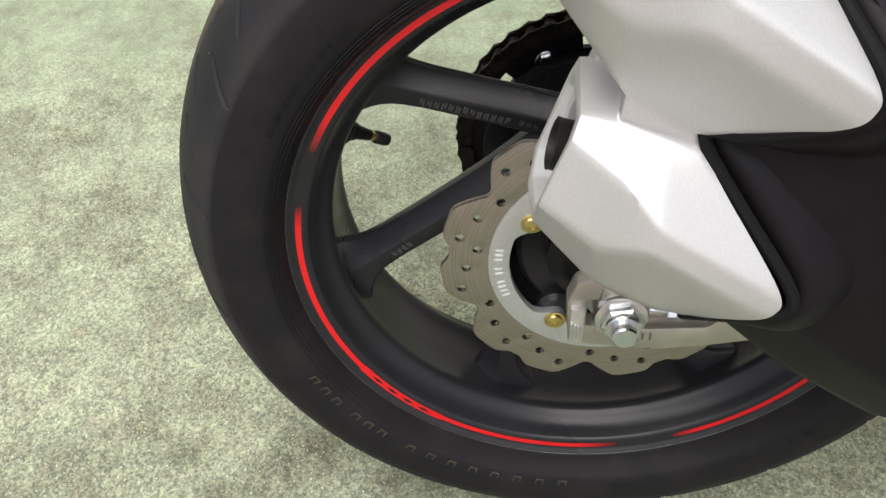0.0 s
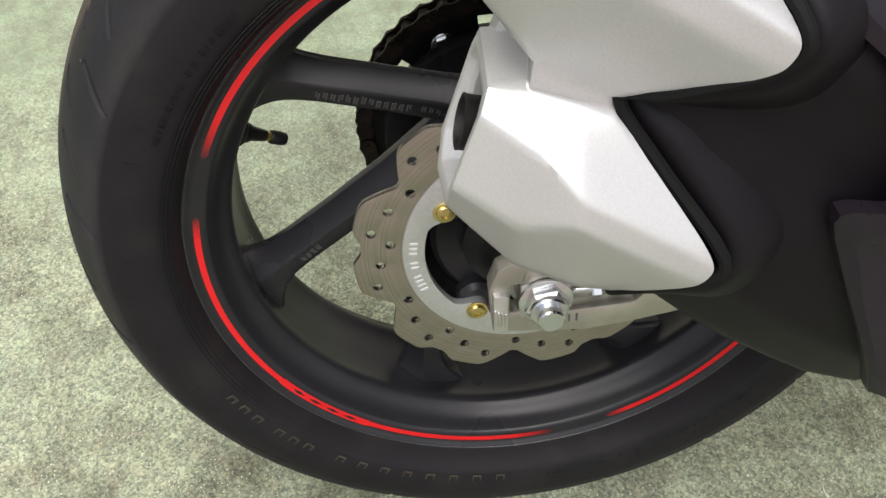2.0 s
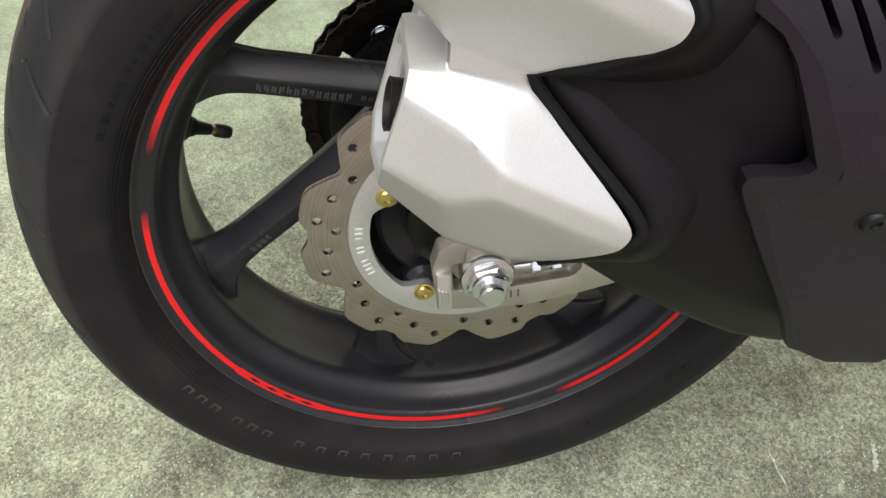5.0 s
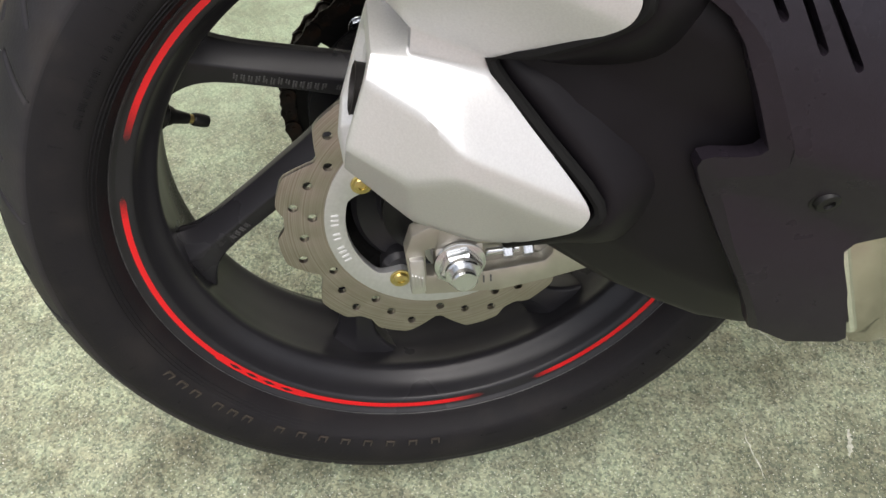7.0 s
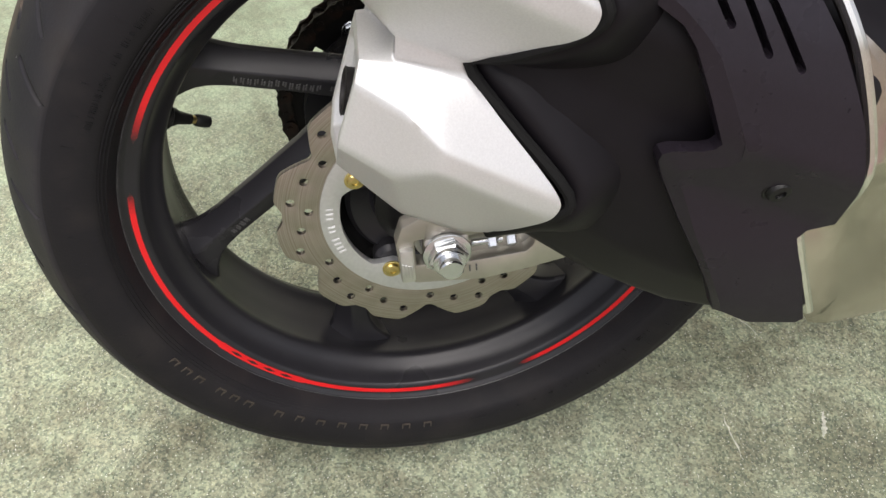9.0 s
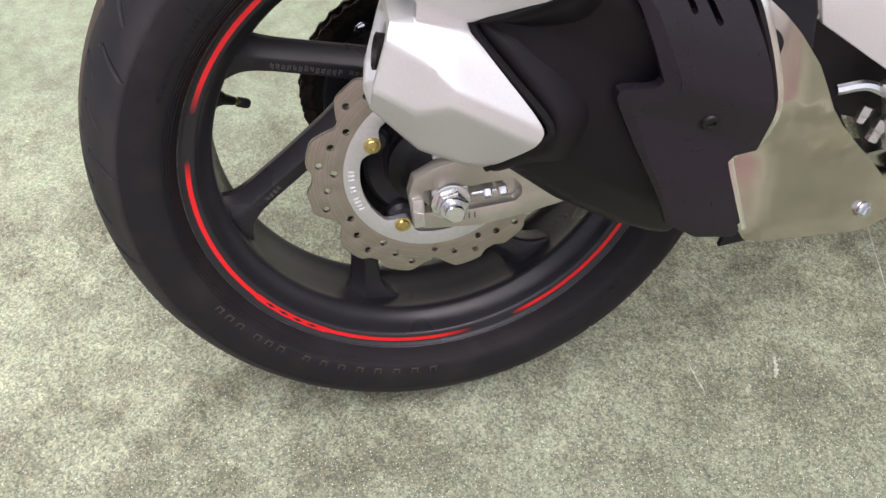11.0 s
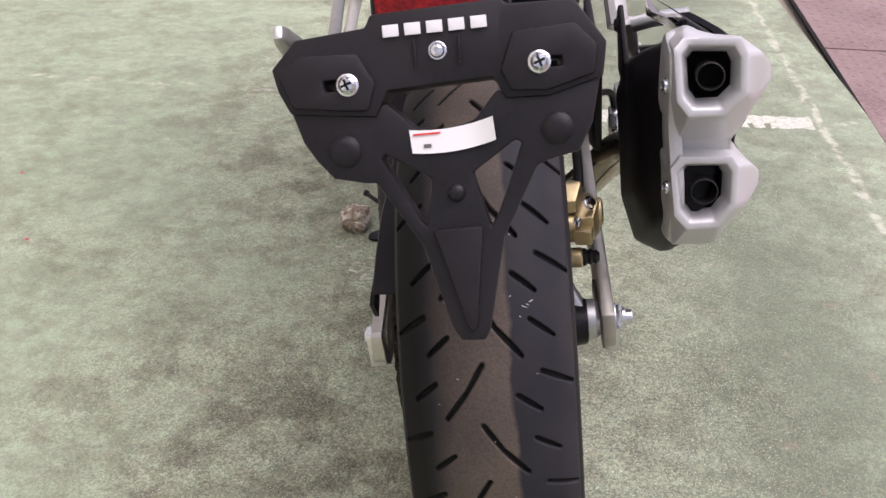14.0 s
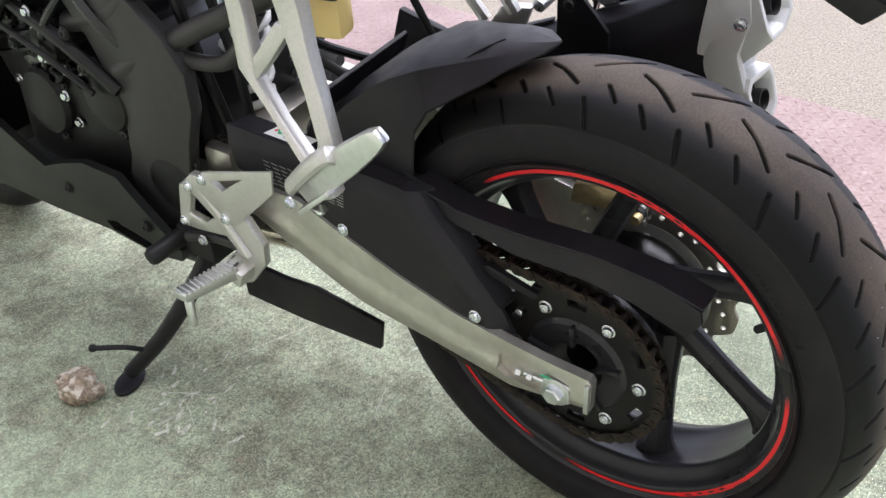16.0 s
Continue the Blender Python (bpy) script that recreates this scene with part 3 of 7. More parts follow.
def tyre():
    """Tread with sunk grooves and smooth side walls, as one grid round the axle."""
    around, period = 2090, 19
    phi = np.linspace(-43.8, 43.8, 175)
    tread = [(CROWN * np.sin(np.radians(p)), TYRE_R - CROWN + CROWN * np.cos(np.radians(p)), CROWN * np.radians(p)) for p in phi]
    side = [(0.0784, 0.2848), (0.0786, 0.2826), (0.0792, 0.2815), (0.0807, 0.2790), (0.0820, 0.2740), (0.0827, 0.2680), (0.0829, 0.2620), (0.0825, 0.2560), (0.0812, 0.2500), (0.0797, 0.2466), (0.0782, 0.2452), (0.0789, 0.2444), (0.0770, 0.2428), (0.0777, 0.2420), (0.0753, 0.2402), (0.0760, 0.2394), (0.0732, 0.2376), (0.0700, 0.2360), (0.0668, 0.2345), (0.0640, 0.2335), (0.0600, 0.2300), (0.0560, 0.2255)]
    prof = [(-x, r, -9.0) for x, r in reversed(side)] + tread + [(x, r, 9.0) for x, r in side]
    px, pr, ps = (np.array(c) for c in zip(*prof))
    ang = np.arange(around) * 2 * np.pi / around
    arc_len = 2 * np.pi * TYRE_R / period
    u = (ang * TYRE_R)[:, None] % arc_len
    depth = np.zeros((around, len(prof)))
    deg = np.radians(1) * TYRE_R
    marks = ((-0.001, 0.0, 0.014, 4.1, 0.0023), (0.014, 4.1, 0.035, 8.5, 0.0023), (0.030, 14.6, 0.050, 17.3, 0.0021), (0.044, 2.9, 0.066, 5.6, 0.0021), (0.053, 11.2, 0.084, 13.7, 0.0023))
    for sign, start in ((1, 119.6), (-1, 129.1)):
        s = (sign * ps)[None, :]
        here = (u - start * deg) % arc_len
        for s0, a0, s1, a1, w in marks:
            for wrap in (-arc_len, 0, arc_len):
                d, t = seg_dist(s, here, s0, a0 * deg + wrap, s1, a1 * deg + wrap)
                wide = w * (0.6 + 0.4 * np.sin(np.pi * np.clip(0.2 + 0.7 * t, 0, 1)))
                depth = np.maximum(depth, np.clip((wide - d) / 0.0016 + 0.5, 0, 1) * 0.0046)
    r = pr[None, :] - depth
    X = np.broadcast_to(np.where((px < 0) & (pr > 0.24), 0.92 * px, px)[None, :], r.shape)
    co = np.stack([X, r * np.cos(ang)[:, None], r * np.sin(ang)[:, None]], -1).reshape(-1, 3)
    n = len(prof)
    i, j = np.meshgrid(np.arange(around), np.arange(n - 1), indexing="ij")
    a, b = i * n + j, ((i + 1) % around) * n + j
    faces = np.stack([a, a + 1, b + 1, b], -1).reshape(-1, 4)
    me = bpy.data.meshes.new("tyre")
    me.from_pydata(co.tolist(), [], faces.tolist())
    me.materials.append(TREAD)
    me.polygons.foreach_set("use_smooth", [True] * len(me.polygons))
    me.set_sharp_from_angle(angle=radians(50))
    return me


def tread_rubber(n, l, b):
    co = n.new("ShaderNodeTexCoord").outputs["Object"]
    sep = n.new("ShaderNodeSeparateXYZ")
    l.new(co, sep.inputs[0])
    off = tex(n, l, "Noise", co, Scale=28.0, Detail=5.0).outputs["Fac"]
    fine = tex(n, l, "Noise", co, Scale=420.0, Detail=4.0).outputs["Fac"]
    big = tex(n, l, "Noise", co, Scale=10.0, Detail=4.0).outputs["Fac"]
    across = calc(n, l, "ADD", sep.outputs[0], remap(n, l, off, 0.3, 0.7, -0.003, 0.003))
    dust = calc(n, l, "MULTIPLY", remap(n, l, across, 0.0275, 0.0235), remap(n, l, across, -0.048, -0.026))
    col = mix(n, l, remap(n, l, big, 0.35, 0.7), (0.0145, 0.0143, 0.0172, 1), (0.0225, 0.0220, 0.0262, 1))
    rr = calc(n, l, "SQRT", calc(n, l, "ADD", calc(n, l, "MULTIPLY", sep.outputs[1], sep.outputs[1]), calc(n, l, "MULTIPLY", sep.outputs[2], sep.outputs[2])))
    col = mix(n, l, calc(n, l, "MULTIPLY", remap(n, l, rr, 0.2820, 0.2840), calc(n, l, "MULTIPLY", remap(n, l, rr, 0.300, 0.287, 0.0, 0.9), remap(n, l, off, 0.35, 0.62, 0.25, 1.0))), col, (0.040, 0.037, 0.037, 1))
    col = mix(n, l, remap(n, l, rr, 0.2832, 0.2822, 0.0, 0.85), col, (0.0125, 0.0114, 0.0126, 1))
    col = mix(n, l, remap(n, l, off, 0.50, 0.72, 0.0, 0.55), col, (0.0255, 0.0225, 0.0220, 1))
    rub = mix(n, l, remap(n, l, fine, 0.35, 0.65), (0.076, 0.060, 0.047, 1), (0.104, 0.083, 0.065, 1))
    col = mix(n, l, calc(n, l, "MULTIPLY", dust, remap(n, l, big, 0.3, 0.65, 0.45, 1.0)), col, rub)
    # the sunk grooves hold no dust; their shade is painted in as near black
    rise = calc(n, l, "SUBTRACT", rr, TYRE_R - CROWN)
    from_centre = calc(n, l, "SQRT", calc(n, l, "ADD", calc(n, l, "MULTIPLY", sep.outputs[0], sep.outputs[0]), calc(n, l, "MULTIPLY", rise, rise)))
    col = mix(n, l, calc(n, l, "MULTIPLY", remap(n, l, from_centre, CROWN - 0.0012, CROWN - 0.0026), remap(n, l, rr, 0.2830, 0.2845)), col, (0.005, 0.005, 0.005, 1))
    l.new(col, b.inputs["Base Color"])
    l.new(remap(n, l, dust, 0, 1, 0.60, 0.72), b.inputs["Roughness"])
    l.new(remap(n, l, dust, 0, 1, 0.17, 0.25), b.inputs["Specular IOR Level"])
    bump = n.new("ShaderNodeBump")
    bump.inputs["Strength"].default_value, bump.inputs["Distance"].default_value = 0.35, 0.0006
    l.new(fine, bump.inputs["Height"])
    l.new(bump.outputs[0], b.inputs["Normal"])


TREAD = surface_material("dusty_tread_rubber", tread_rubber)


def arc_band(x, r0, r1, a0, a1, thick, n=40, taper=6.0):
    """A thin raised band on a side of the wheel between two angles, tapered at its ends."""
    bm = bmesh.new()
    rows = []
    for k in range(n + 1):
        a = a0 + (a1 - a0) * k / n
        e = min(1.0, min(a - a0, a1 - a) / taper + 0.08)
        mid, half = (r0 + r1) / 2, (r1 - r0) / 2 * e
        c, s = math.cos(radians(a)), math.sin(radians(a))
        rows.append([bm.verts.new((x + t, r * c, r * s)) for t, r in ((0, mid - half), (thick, mid - half), (thick, mid + half), (0, mid + half))])
    for a, b in zip(rows, rows[1:]):
        for k in range(4):
            bm.faces.new((a[k], a[(k + 1) % 4], b[(k + 1) % 4], b[k]))
    bm.faces.new(rows[0])
    bm.faces.new(rows[-1])
    return bm


def printed_tape(n, l, b):
    """Red printed tape; its colour thins out towards both ends of each strip."""
    co = n.new("ShaderNodeTexCoord").outputs["Object"]
    sep = n.new("ShaderNodeSeparateXYZ")
    l.new(co, sep.inputs[0])
    turn = calc(n, l, "ARCTAN2", sep.outputs[2], sep.outputs[1])
    turn = calc(n, l, "FRACT", calc(n, l, "ADD", calc(n, l, "DIVIDE", turn, 2 * math.pi / 3), 4 - 169 / 120))
    dots = tex(n, l, "Noise", co, Scale=900.0, Detail=1.0).outputs["Fac"]
    turn_grain = calc(n, l, "ADD", turn, remap(n, l, dots, 0.3, 0.7, -0.006, 0.006))
    shown = calc(n, l, "MULTIPLY", remap(n, l, turn_grain, 0.002, 0.045), remap(n, l, turn_grain, 0.905, 0.835))
    l.new(mix(n, l, shown, (0.014, 0.012, 0.013, 1), (0.75, 0.012, 0.016, 1)), b.inputs["Base Color"])
    b.inputs["Roughness"].default_value = 0.4


TAPE = surface_material("red_printed_tape", printed_tape)
WORN = material("worn_rim_edge", (0.10, 0.10, 0.10), 0.4, 0.4, grain=0.4, grain_scale=150)
SCUFF = material("grey_scuff", (0.34, 0.34, 0.34), 0.6, grain=0.3, grain_scale=400)


def raised_marks(sign, r, a0, a1, height, seed, fill=0.65, thick=0.0006, x=0.0750):
    """Rows of small raised bars, where moulded letters cannot be read."""
    rnd = random.Random(seed)
    bm = bmesh.new()
    a = a0
    while a < a1:
        w = rnd.uniform(0.7, 1.3) * height * 0.62
        da = math.degrees(w / r)
        c = radians(a + da / 2)
        m = Matrix.Translation((sign * x, r * math.cos(c), r * math.sin(c))) @ Matrix.Rotation(c, 4, "X")
        for k in range(3):
            if rnd.random() < fill:
                z = (k - 1) * w * 0.36
                bmesh.ops.create_cube(bm, size=1, matrix=m @ Matrix.Translation((0, 0, z)) @ Matrix.Diagonal((thick * 2, height * rnd.uniform(0.55, 1.0), w * 0.2, 1)))
        a += da * 1.25
        if rnd.random() < 0.1:
            a += da
    return bm


def outlined_bars(r, a0, a1, count, x):
    """Outlined bars in place of large moulded letters."""
    bm = bmesh.new()
    for k in range(count):
        c = radians(a0 + (a1 - a0) * (k + 0.5) / count)
        m = Matrix.Translation((x, r * math.cos(c), r * math.sin(c))) @ Matrix.Rotation(c, 4, "X") @ Matrix.Rotation(radians(8), 4, "Z")
        for y, z, dy, dz in ((-0.0045, 0, 0.0010, 0.0070), (0.0045, 0, 0.0010, 0.0070), (0, -0.0032, 0.0098, 0.0010), (0, 0.0032, 0.0098, 0.0010)):
            bmesh.ops.create_cube(bm, size=1, matrix=m @ Matrix.Translation((0, y, z)) @ Matrix.Diagonal((0.0014, dy, dz, 1)))
    return bm


def wheel():
    w = bike
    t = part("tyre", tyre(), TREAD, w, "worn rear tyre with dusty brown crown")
    part("side_marking", outlined_bars(0.2530, 231, 268, 8, 0.0819), MOULD, t, "faint outlined moulded bars")
    part("side_marking", outlined_bars(0.2530, 218, 228, 3, 0.0819), MOULD, t, "faint outlined moulded bars")
    part("side_marking", outlined_bars(0.2530, 206, 216, 3, 0.0819), MOULD, t, "faint outlined moulded bars")
    part("side_marking", raised_marks(1, 0.2560, 130, 154, 0.005, 5, x=0.0825), RUBBER, t)
    part("side_marking", raised_marks(1, 0.2560, 275, 318, 0.004, 7, 0.25, x=0.0825), RUBBER, t)
    part("side_marking", raised_marks(-1, 0.2560, 110, 150, 0.008, 6, x=0.0759), RUBBER, t)
    ticks = bmesh.new()
    for k in range(64):
        a = radians(360 / 64 * k)
        m = Matrix.Translation((0.0826, 0.2660 * math.cos(a), 0.2660 * math.sin(a))) @ Matrix.Rotation(a, 4, "X")
        bmesh.ops.create_cube(ticks, size=1, matrix=m @ Matrix.Diagonal((0.0010, 0.0055 if k % 4 else 0.009, 0.0007, 1)))
    tagged(part("vent_rib", ticks, RUBBER, t, "fine moulded ribs round the side wall"), kind="stuff")
    rnd = random.Random(8)
    for sm, am, long in ((40, 139.5, 0.006), (46, 138.6, 0.005), (43, 139.2, 0.003), (28, 137.8, 0.002), (36, 141.0, 0.002), (-20, 150, 0.002), (8, 160, 0.0016), (-12, 143, 0.0016), (30, 128, 0.002), (22, 170, 0.0016), (-38, 154, 0.002), (48, 150, 0.0016)):
        phi, a = sm / 1000 / CROWN, radians(am)
        r = TYRE_R - CROWN + CROWN * math.cos(phi) + 0.0002
        m = Matrix.Translation((CROWN * math.sin(phi) * 1.003, r * math.cos(a), r * math.sin(a))) @ Matrix.Rotation(a, 4, "X") @ Matrix.Rotation(-phi, 4, "Z") @ Matrix.Rotation(rnd.uniform(-0.6, 0.6), 4, "Y")
        scuff = bmesh.new()
        vs = [scuff.verts.new(m @ Vector((long * px_, 0.0003, 0.0009 * pz_))) for px_, pz_ in ((-0.5, 0.1), (-0.2, 0.6), (0.15, 0.3), (0.5, 0.5), (0.3, -0.4), (-0.1, -0.2), (-0.35, -0.6))]
        scuff.faces.new(vs)
        part("scuff", scuff, SCUFF, t, "small white scuff", 0)
    rim_prof = [(0.0615, 0.2340), (0.0632, 0.2336), (0.0642, 0.2328), (0.0642, 0.2318), (0.0632, 0.2304), (0.0619, 0.2292), (0.0613, 0.2280), (0.0612, 0.2205), (0.0602, 0.2182), (0.0582, 0.2168), (0.0530, 0.2152), (0.0475, 0.2120), (0.0430, 0.2078), (0.0395, 0.2040), (0.0365, 0.2022), (0.0330, 0.2018), (0.0290, 0.2030), (0.0200, 0.2048), (0.0060, 0.2046)]
    prof = rim_prof + [(-x, r) for x, r in reversed(rim_prof)] + [(-0.055, 0.230), (0.055, 0.230)]
    rim = part("rim", revolve(prof, 192), RIM, w, "satin black cast rim")
    for sign in (1, -1):
        part("rim_lip", revolve([(sign * x, r) for x, r in ((0.0630, 0.2340), (0.0640, 0.2336), (0.0646, 0.2328), (0.0640, 0.2324))], 192), WORN, rim, "thin worn grey lip of the rim")
        for k in range(3):
            a = 170 + 120 * k
            x = sign * 0.0612
            part("rim_stripe", arc_band(x, 0.2222, 0.2266, a - 1, a + 108, sign * 0.0003, 80, 1.0), TAPE, rim, "red rim tape with faded ends")
            part("rim_stripe", arc_band(x, 0.2214, 0.2276, a + 42, a + 68, sign * 0.0005, 24, 2.0), TAPE, rim, "wider middle of the red rim tape")
            for j in range(4):
                c = a + 47 + 4.4 * j
                part("stripe_mark", arc_band(x, 0.2226, 0.2262, c, c + 3.0, sign * 0.0007, 4, 2.0), RIM, rim)
    hub = [(0.062, 0.020), (0.064, 0.028), (0.064, 0.040), (0.058, 0.046), (0.040, 0.050), (0.020, 0.056), (-0.03, 0.058), (-0.055, 0.066), (-0.080, 0.068), (-0.086, 0.062), (-0.086, 0.020)]
    part("hub", revolve(hub, 64), RIM, w, "black cast hub")
    for k in range(7):
        a = 194.2 + 360 / 7 * k
        d = radians(a - 158.0)
        foot = Vector((0, 0.2035 * math.cos(radians(a)), 0.2035 * math.sin(radians(a))))
        way = Vector((0, math.cos(d), math.sin(d)))
        side = Vector((0, -way.z, way.y))
        rings = []
        sect = ((0.006, -0.004), (0.0060, 0.0035), (-0.0085, 0.0165), (-0.0105, 0.0170), (-0.0255, 0.0135), (-0.0268, 0.010), (-0.0235, -0.012), (-0.009, -0.0150), (0.002, -0.010))
        for t_, wide, deep in ((-0.012, 2.15, 1.1), (-0.005, 1.66, 1.06), (0.001, 1.36, 1.03), (0.007, 1.15, 1.0), (0.014, 1.00, 0.98), (0.022, 0.91, 0.97), (0.036, 0.84, 0.97), (0.08, 0.84, 0.97), (0.13, 0.90, 1.05), (0.175, 1.12, 1.2), (0.20, 1.3, 1.3)):
            c = foot + way * t_
            rings.append([c + side * (-0.011 + wide * (u + 0.011)) + Vector((deep * x, 0, 0)) for u, x in sect])
        sp = part("spoke", loft(rings, 0.0022, True, 2, 28), RIM, w, "", 50)
        if k in (0, 6):
            m = bmesh.new()
            rnd = random.Random(k)
            long = 0.10 if k == 6 else 0.022
            n = int(long / 0.0052)
            for j in range(n):
                lean = (side * 0.0150 + Vector((0.0034, 0, 0))).normalized()
                out = lean.cross(way)
                if out.x < 0:
                    out = -out
                c = foot + way * (0.034 + j * 0.0052) - side * 0.0168 + Vector((0.0152, 0, 0))
                turn = Matrix((way, lean, out)).transposed().to_4x4()
                for q in range(2):
                    if rnd.random() < 0.85:
                        bmesh.ops.create_cube(m, size=1, matrix=Matrix.Translation(c + lean * rnd.uniform(-0.001, 0.0012) + way * 0.0019 * q) @ turn @ Matrix.Diagonal((0.0011, 0.0062 * rnd.uniform(0.5, 1), 0.0014, 1)))
            part("cast_marking", m, LETTER, sp)
    stem = facing((0.0140, -0.1895, 0.0748), (-0.0149, 0.0297, -0.0200))
    v = put("valve", mesh_of(lathe([(0.0100, -0.006), (0.0105, 0.002), (0.0080, 0.004), (0.0070, 0.008), (0.0055, 0.010), (0.0045, 0.018), (0.0040, 0.022)], 16), HOSE), w, stem, "black rubber valve stem")
    put("valve_core", mesh_of(lathe([(0.0034, 0.0215), (0.0034, 0.026)], 12), GOLD), v, Matrix())
    put("valve_cap", mesh_of(lathe([(0.0042, 0.0255), (0.0050, 0.027), (0.0050, 0.034), (0.0044, 0.038), (0.002, 0.0395)], 12), HOSE), v, Matrix())


def disc():
    def edge(a):
        deep = abs((a - 145.5 + 30) % 60 - 30)
        slight = abs((a - 175.5 + 30) % 60 - 30)
        return 0.1215 - 0.0165 * float(np.interp(deep, [0, 1.5, 10.5, 12.5], [1, 0.98, 0.08, 0])) - 0.0063 * float(np.interp(slight, [0, 2.5, 6.5, 8.0], [1, 0.98, 0.08, 0]))

    outline = [(edge(a) * math.cos(radians(a)), edge(a) * math.sin(radians(a))) for a in np.arange(0, 360, 1.2)]
    holes = [list(reversed(arc(0, 0, 0.0855, 0, 360 - 4, 89)))]
    for k in range(6):
        for off, r in ((1, 0.0945), (12.4, 0.102), (23.5, 0.109), (28.5, 0.095), (38.6, 0.1025), (49, 0.109)):
            a = radians(145 + 60 * k + off)
            holes.append(list(reversed(arc(r * math.cos(a), r * math.sin(a), 0.0034, 0, 330, 11))))
    d = part("brake_disc", plate(outline, 0.0700, 0.0745, 0.0005, holes), DISC, bike, "wavy drilled steel brake disc", 30)
    inner = []
    for a in np.arange(0, 360, 2.0):
        off = min(abs((a - 147.7 + 45) % 90 - 45) / 16.0, 1.0)
        inner.append(((0.0590 + 0.0125 * off * off * (3 - 2 * off)) * math.cos(radians(a)), (0.0590 + 0.0125 * off * off * (3 - 2 * off)) * math.sin(radians(a))))
    part("disc_carrier", plate(arc(0, 0, 0.0868, 0, 357, 119), 0.0690, 0.0758, 0.0005, [list(reversed(inner))]), CARRIER, d, "silver alloy disc carrier", 30)
    gold = bolt_mesh(0.0055, GOLD, 0.004, "button")
    for k in range(4):
        a = radians(147.7 + 90 * k)
        put("disc_bolt", gold, d, Matrix.Translation((0.0757, 0.0672 * math.cos(a), 0.0672 * math.sin(a))), "gold zinc-plated bolt")
    tone = bmesh.new()
    for k in range(11):
        if k in (3, 6):
            continue
        a = radians(172 + 3.1 * k)
        bmesh.ops.create_cube(tone, size=1, matrix=Matrix.Translation((0.0758, 0.0795 * math.cos(a), 0.0795 * math.sin(a))) @ Matrix.Rotation(a, 4, "X") @ Matrix.Diagonal((0.0006, 0.0055, 0.0016, 1)))
    part("stamped_marking", tone, PALE, d)
    boss = [(0.058, 0.016), (0.060, 0.044), (0.070, 0.044), (0.074, 0.038), (0.082, 0.030), (0.104, 0.026), (0.106, 0.016)]
    part("wheel_spacer", revolve(boss, 48), ENGINE, bike, "black axle spacer")
    dish = [(0.066, 0.0735), (0.062, 0.0735), (0.050, 0.066), (0.042, 0.060), (0.038, 0.053), (0.041, 0.046), (0.050, 0.042), (0.064, 0.040), (0.064, 0.030), (0.030, 0.030), (0.030, 0.060), (0.056, 0.0745)]
    part("hub_dish", revolve(dish, 72), GLOSS, bike, "glossy black hub casting inside the disc carrier", 50)
    flange = [(0.046, 0.018), (0.046, 0.064), (0.056, 0.066), (0.060, 0.062), (0.056, 0.056), (0.054, 0.046), (0.058, 0.040), (0.058, 0.018)]
    part("hub_flange", revolve(flange, 64), RIM, bike, "black cast hub flange behind the disc")
    for k in range(4):
        a = radians(147.7 + 90 * k)
        lug = lathe([(0.015, 0.0), (0.015, 0.010), (0.011, 0.0135)], 24)
        bmesh.ops.translate(lug, verts=lug.verts, vec=(0.0555, 0.0645 * math.cos(a), 0.0645 * math.sin(a)))
        part("disc_lug", lug, RIM, bike, "black cast lug behind the disc")


def turned_steel(n, l, b):
    co = n.new("ShaderNodeTexCoord").outputs["Object"]
    sep = n.new("ShaderNodeSeparateXYZ")
    l.new(co, sep.inputs[0])
    rr = calc(n, l, "SQRT", calc(n, l, "ADD", calc(n, l, "MULTIPLY", sep.outputs[1], sep.outputs[1]), calc(n, l, "MULTIPLY", sep.outputs[2], sep.outputs[2])))
    comb = n.new("ShaderNodeCombineXYZ")
    l.new(rr, comb.inputs[0])
    rings = tex(n, l, "Noise", comb.outputs[0], Scale=900.0, Detail=3.0).outputs["Fac"]
    blot = tex(n, l, "Noise", co, Scale=40.0, Detail=4.0).outputs["Fac"]
    col = mix(n, l, remap(n, l, rings, 0.35, 0.65), (0.34, 0.305, 0.265, 1), (0.50, 0.46, 0.415, 1))
    col = mix(n, l, remap(n, l, blot, 0.5, 0.75, 0.0, 0.3), col, (0.3, 0.26, 0.2, 1))
    l.new(col, b.inputs["Base Color"])
    b.inputs["Metallic"].default_value = 1.0
    l.new(remap(n, l, rings, 0.3, 0.7, 0.3, 0.45), b.inputs["Roughness"])


DISC = surface_material("turned_steel", turned_steel)


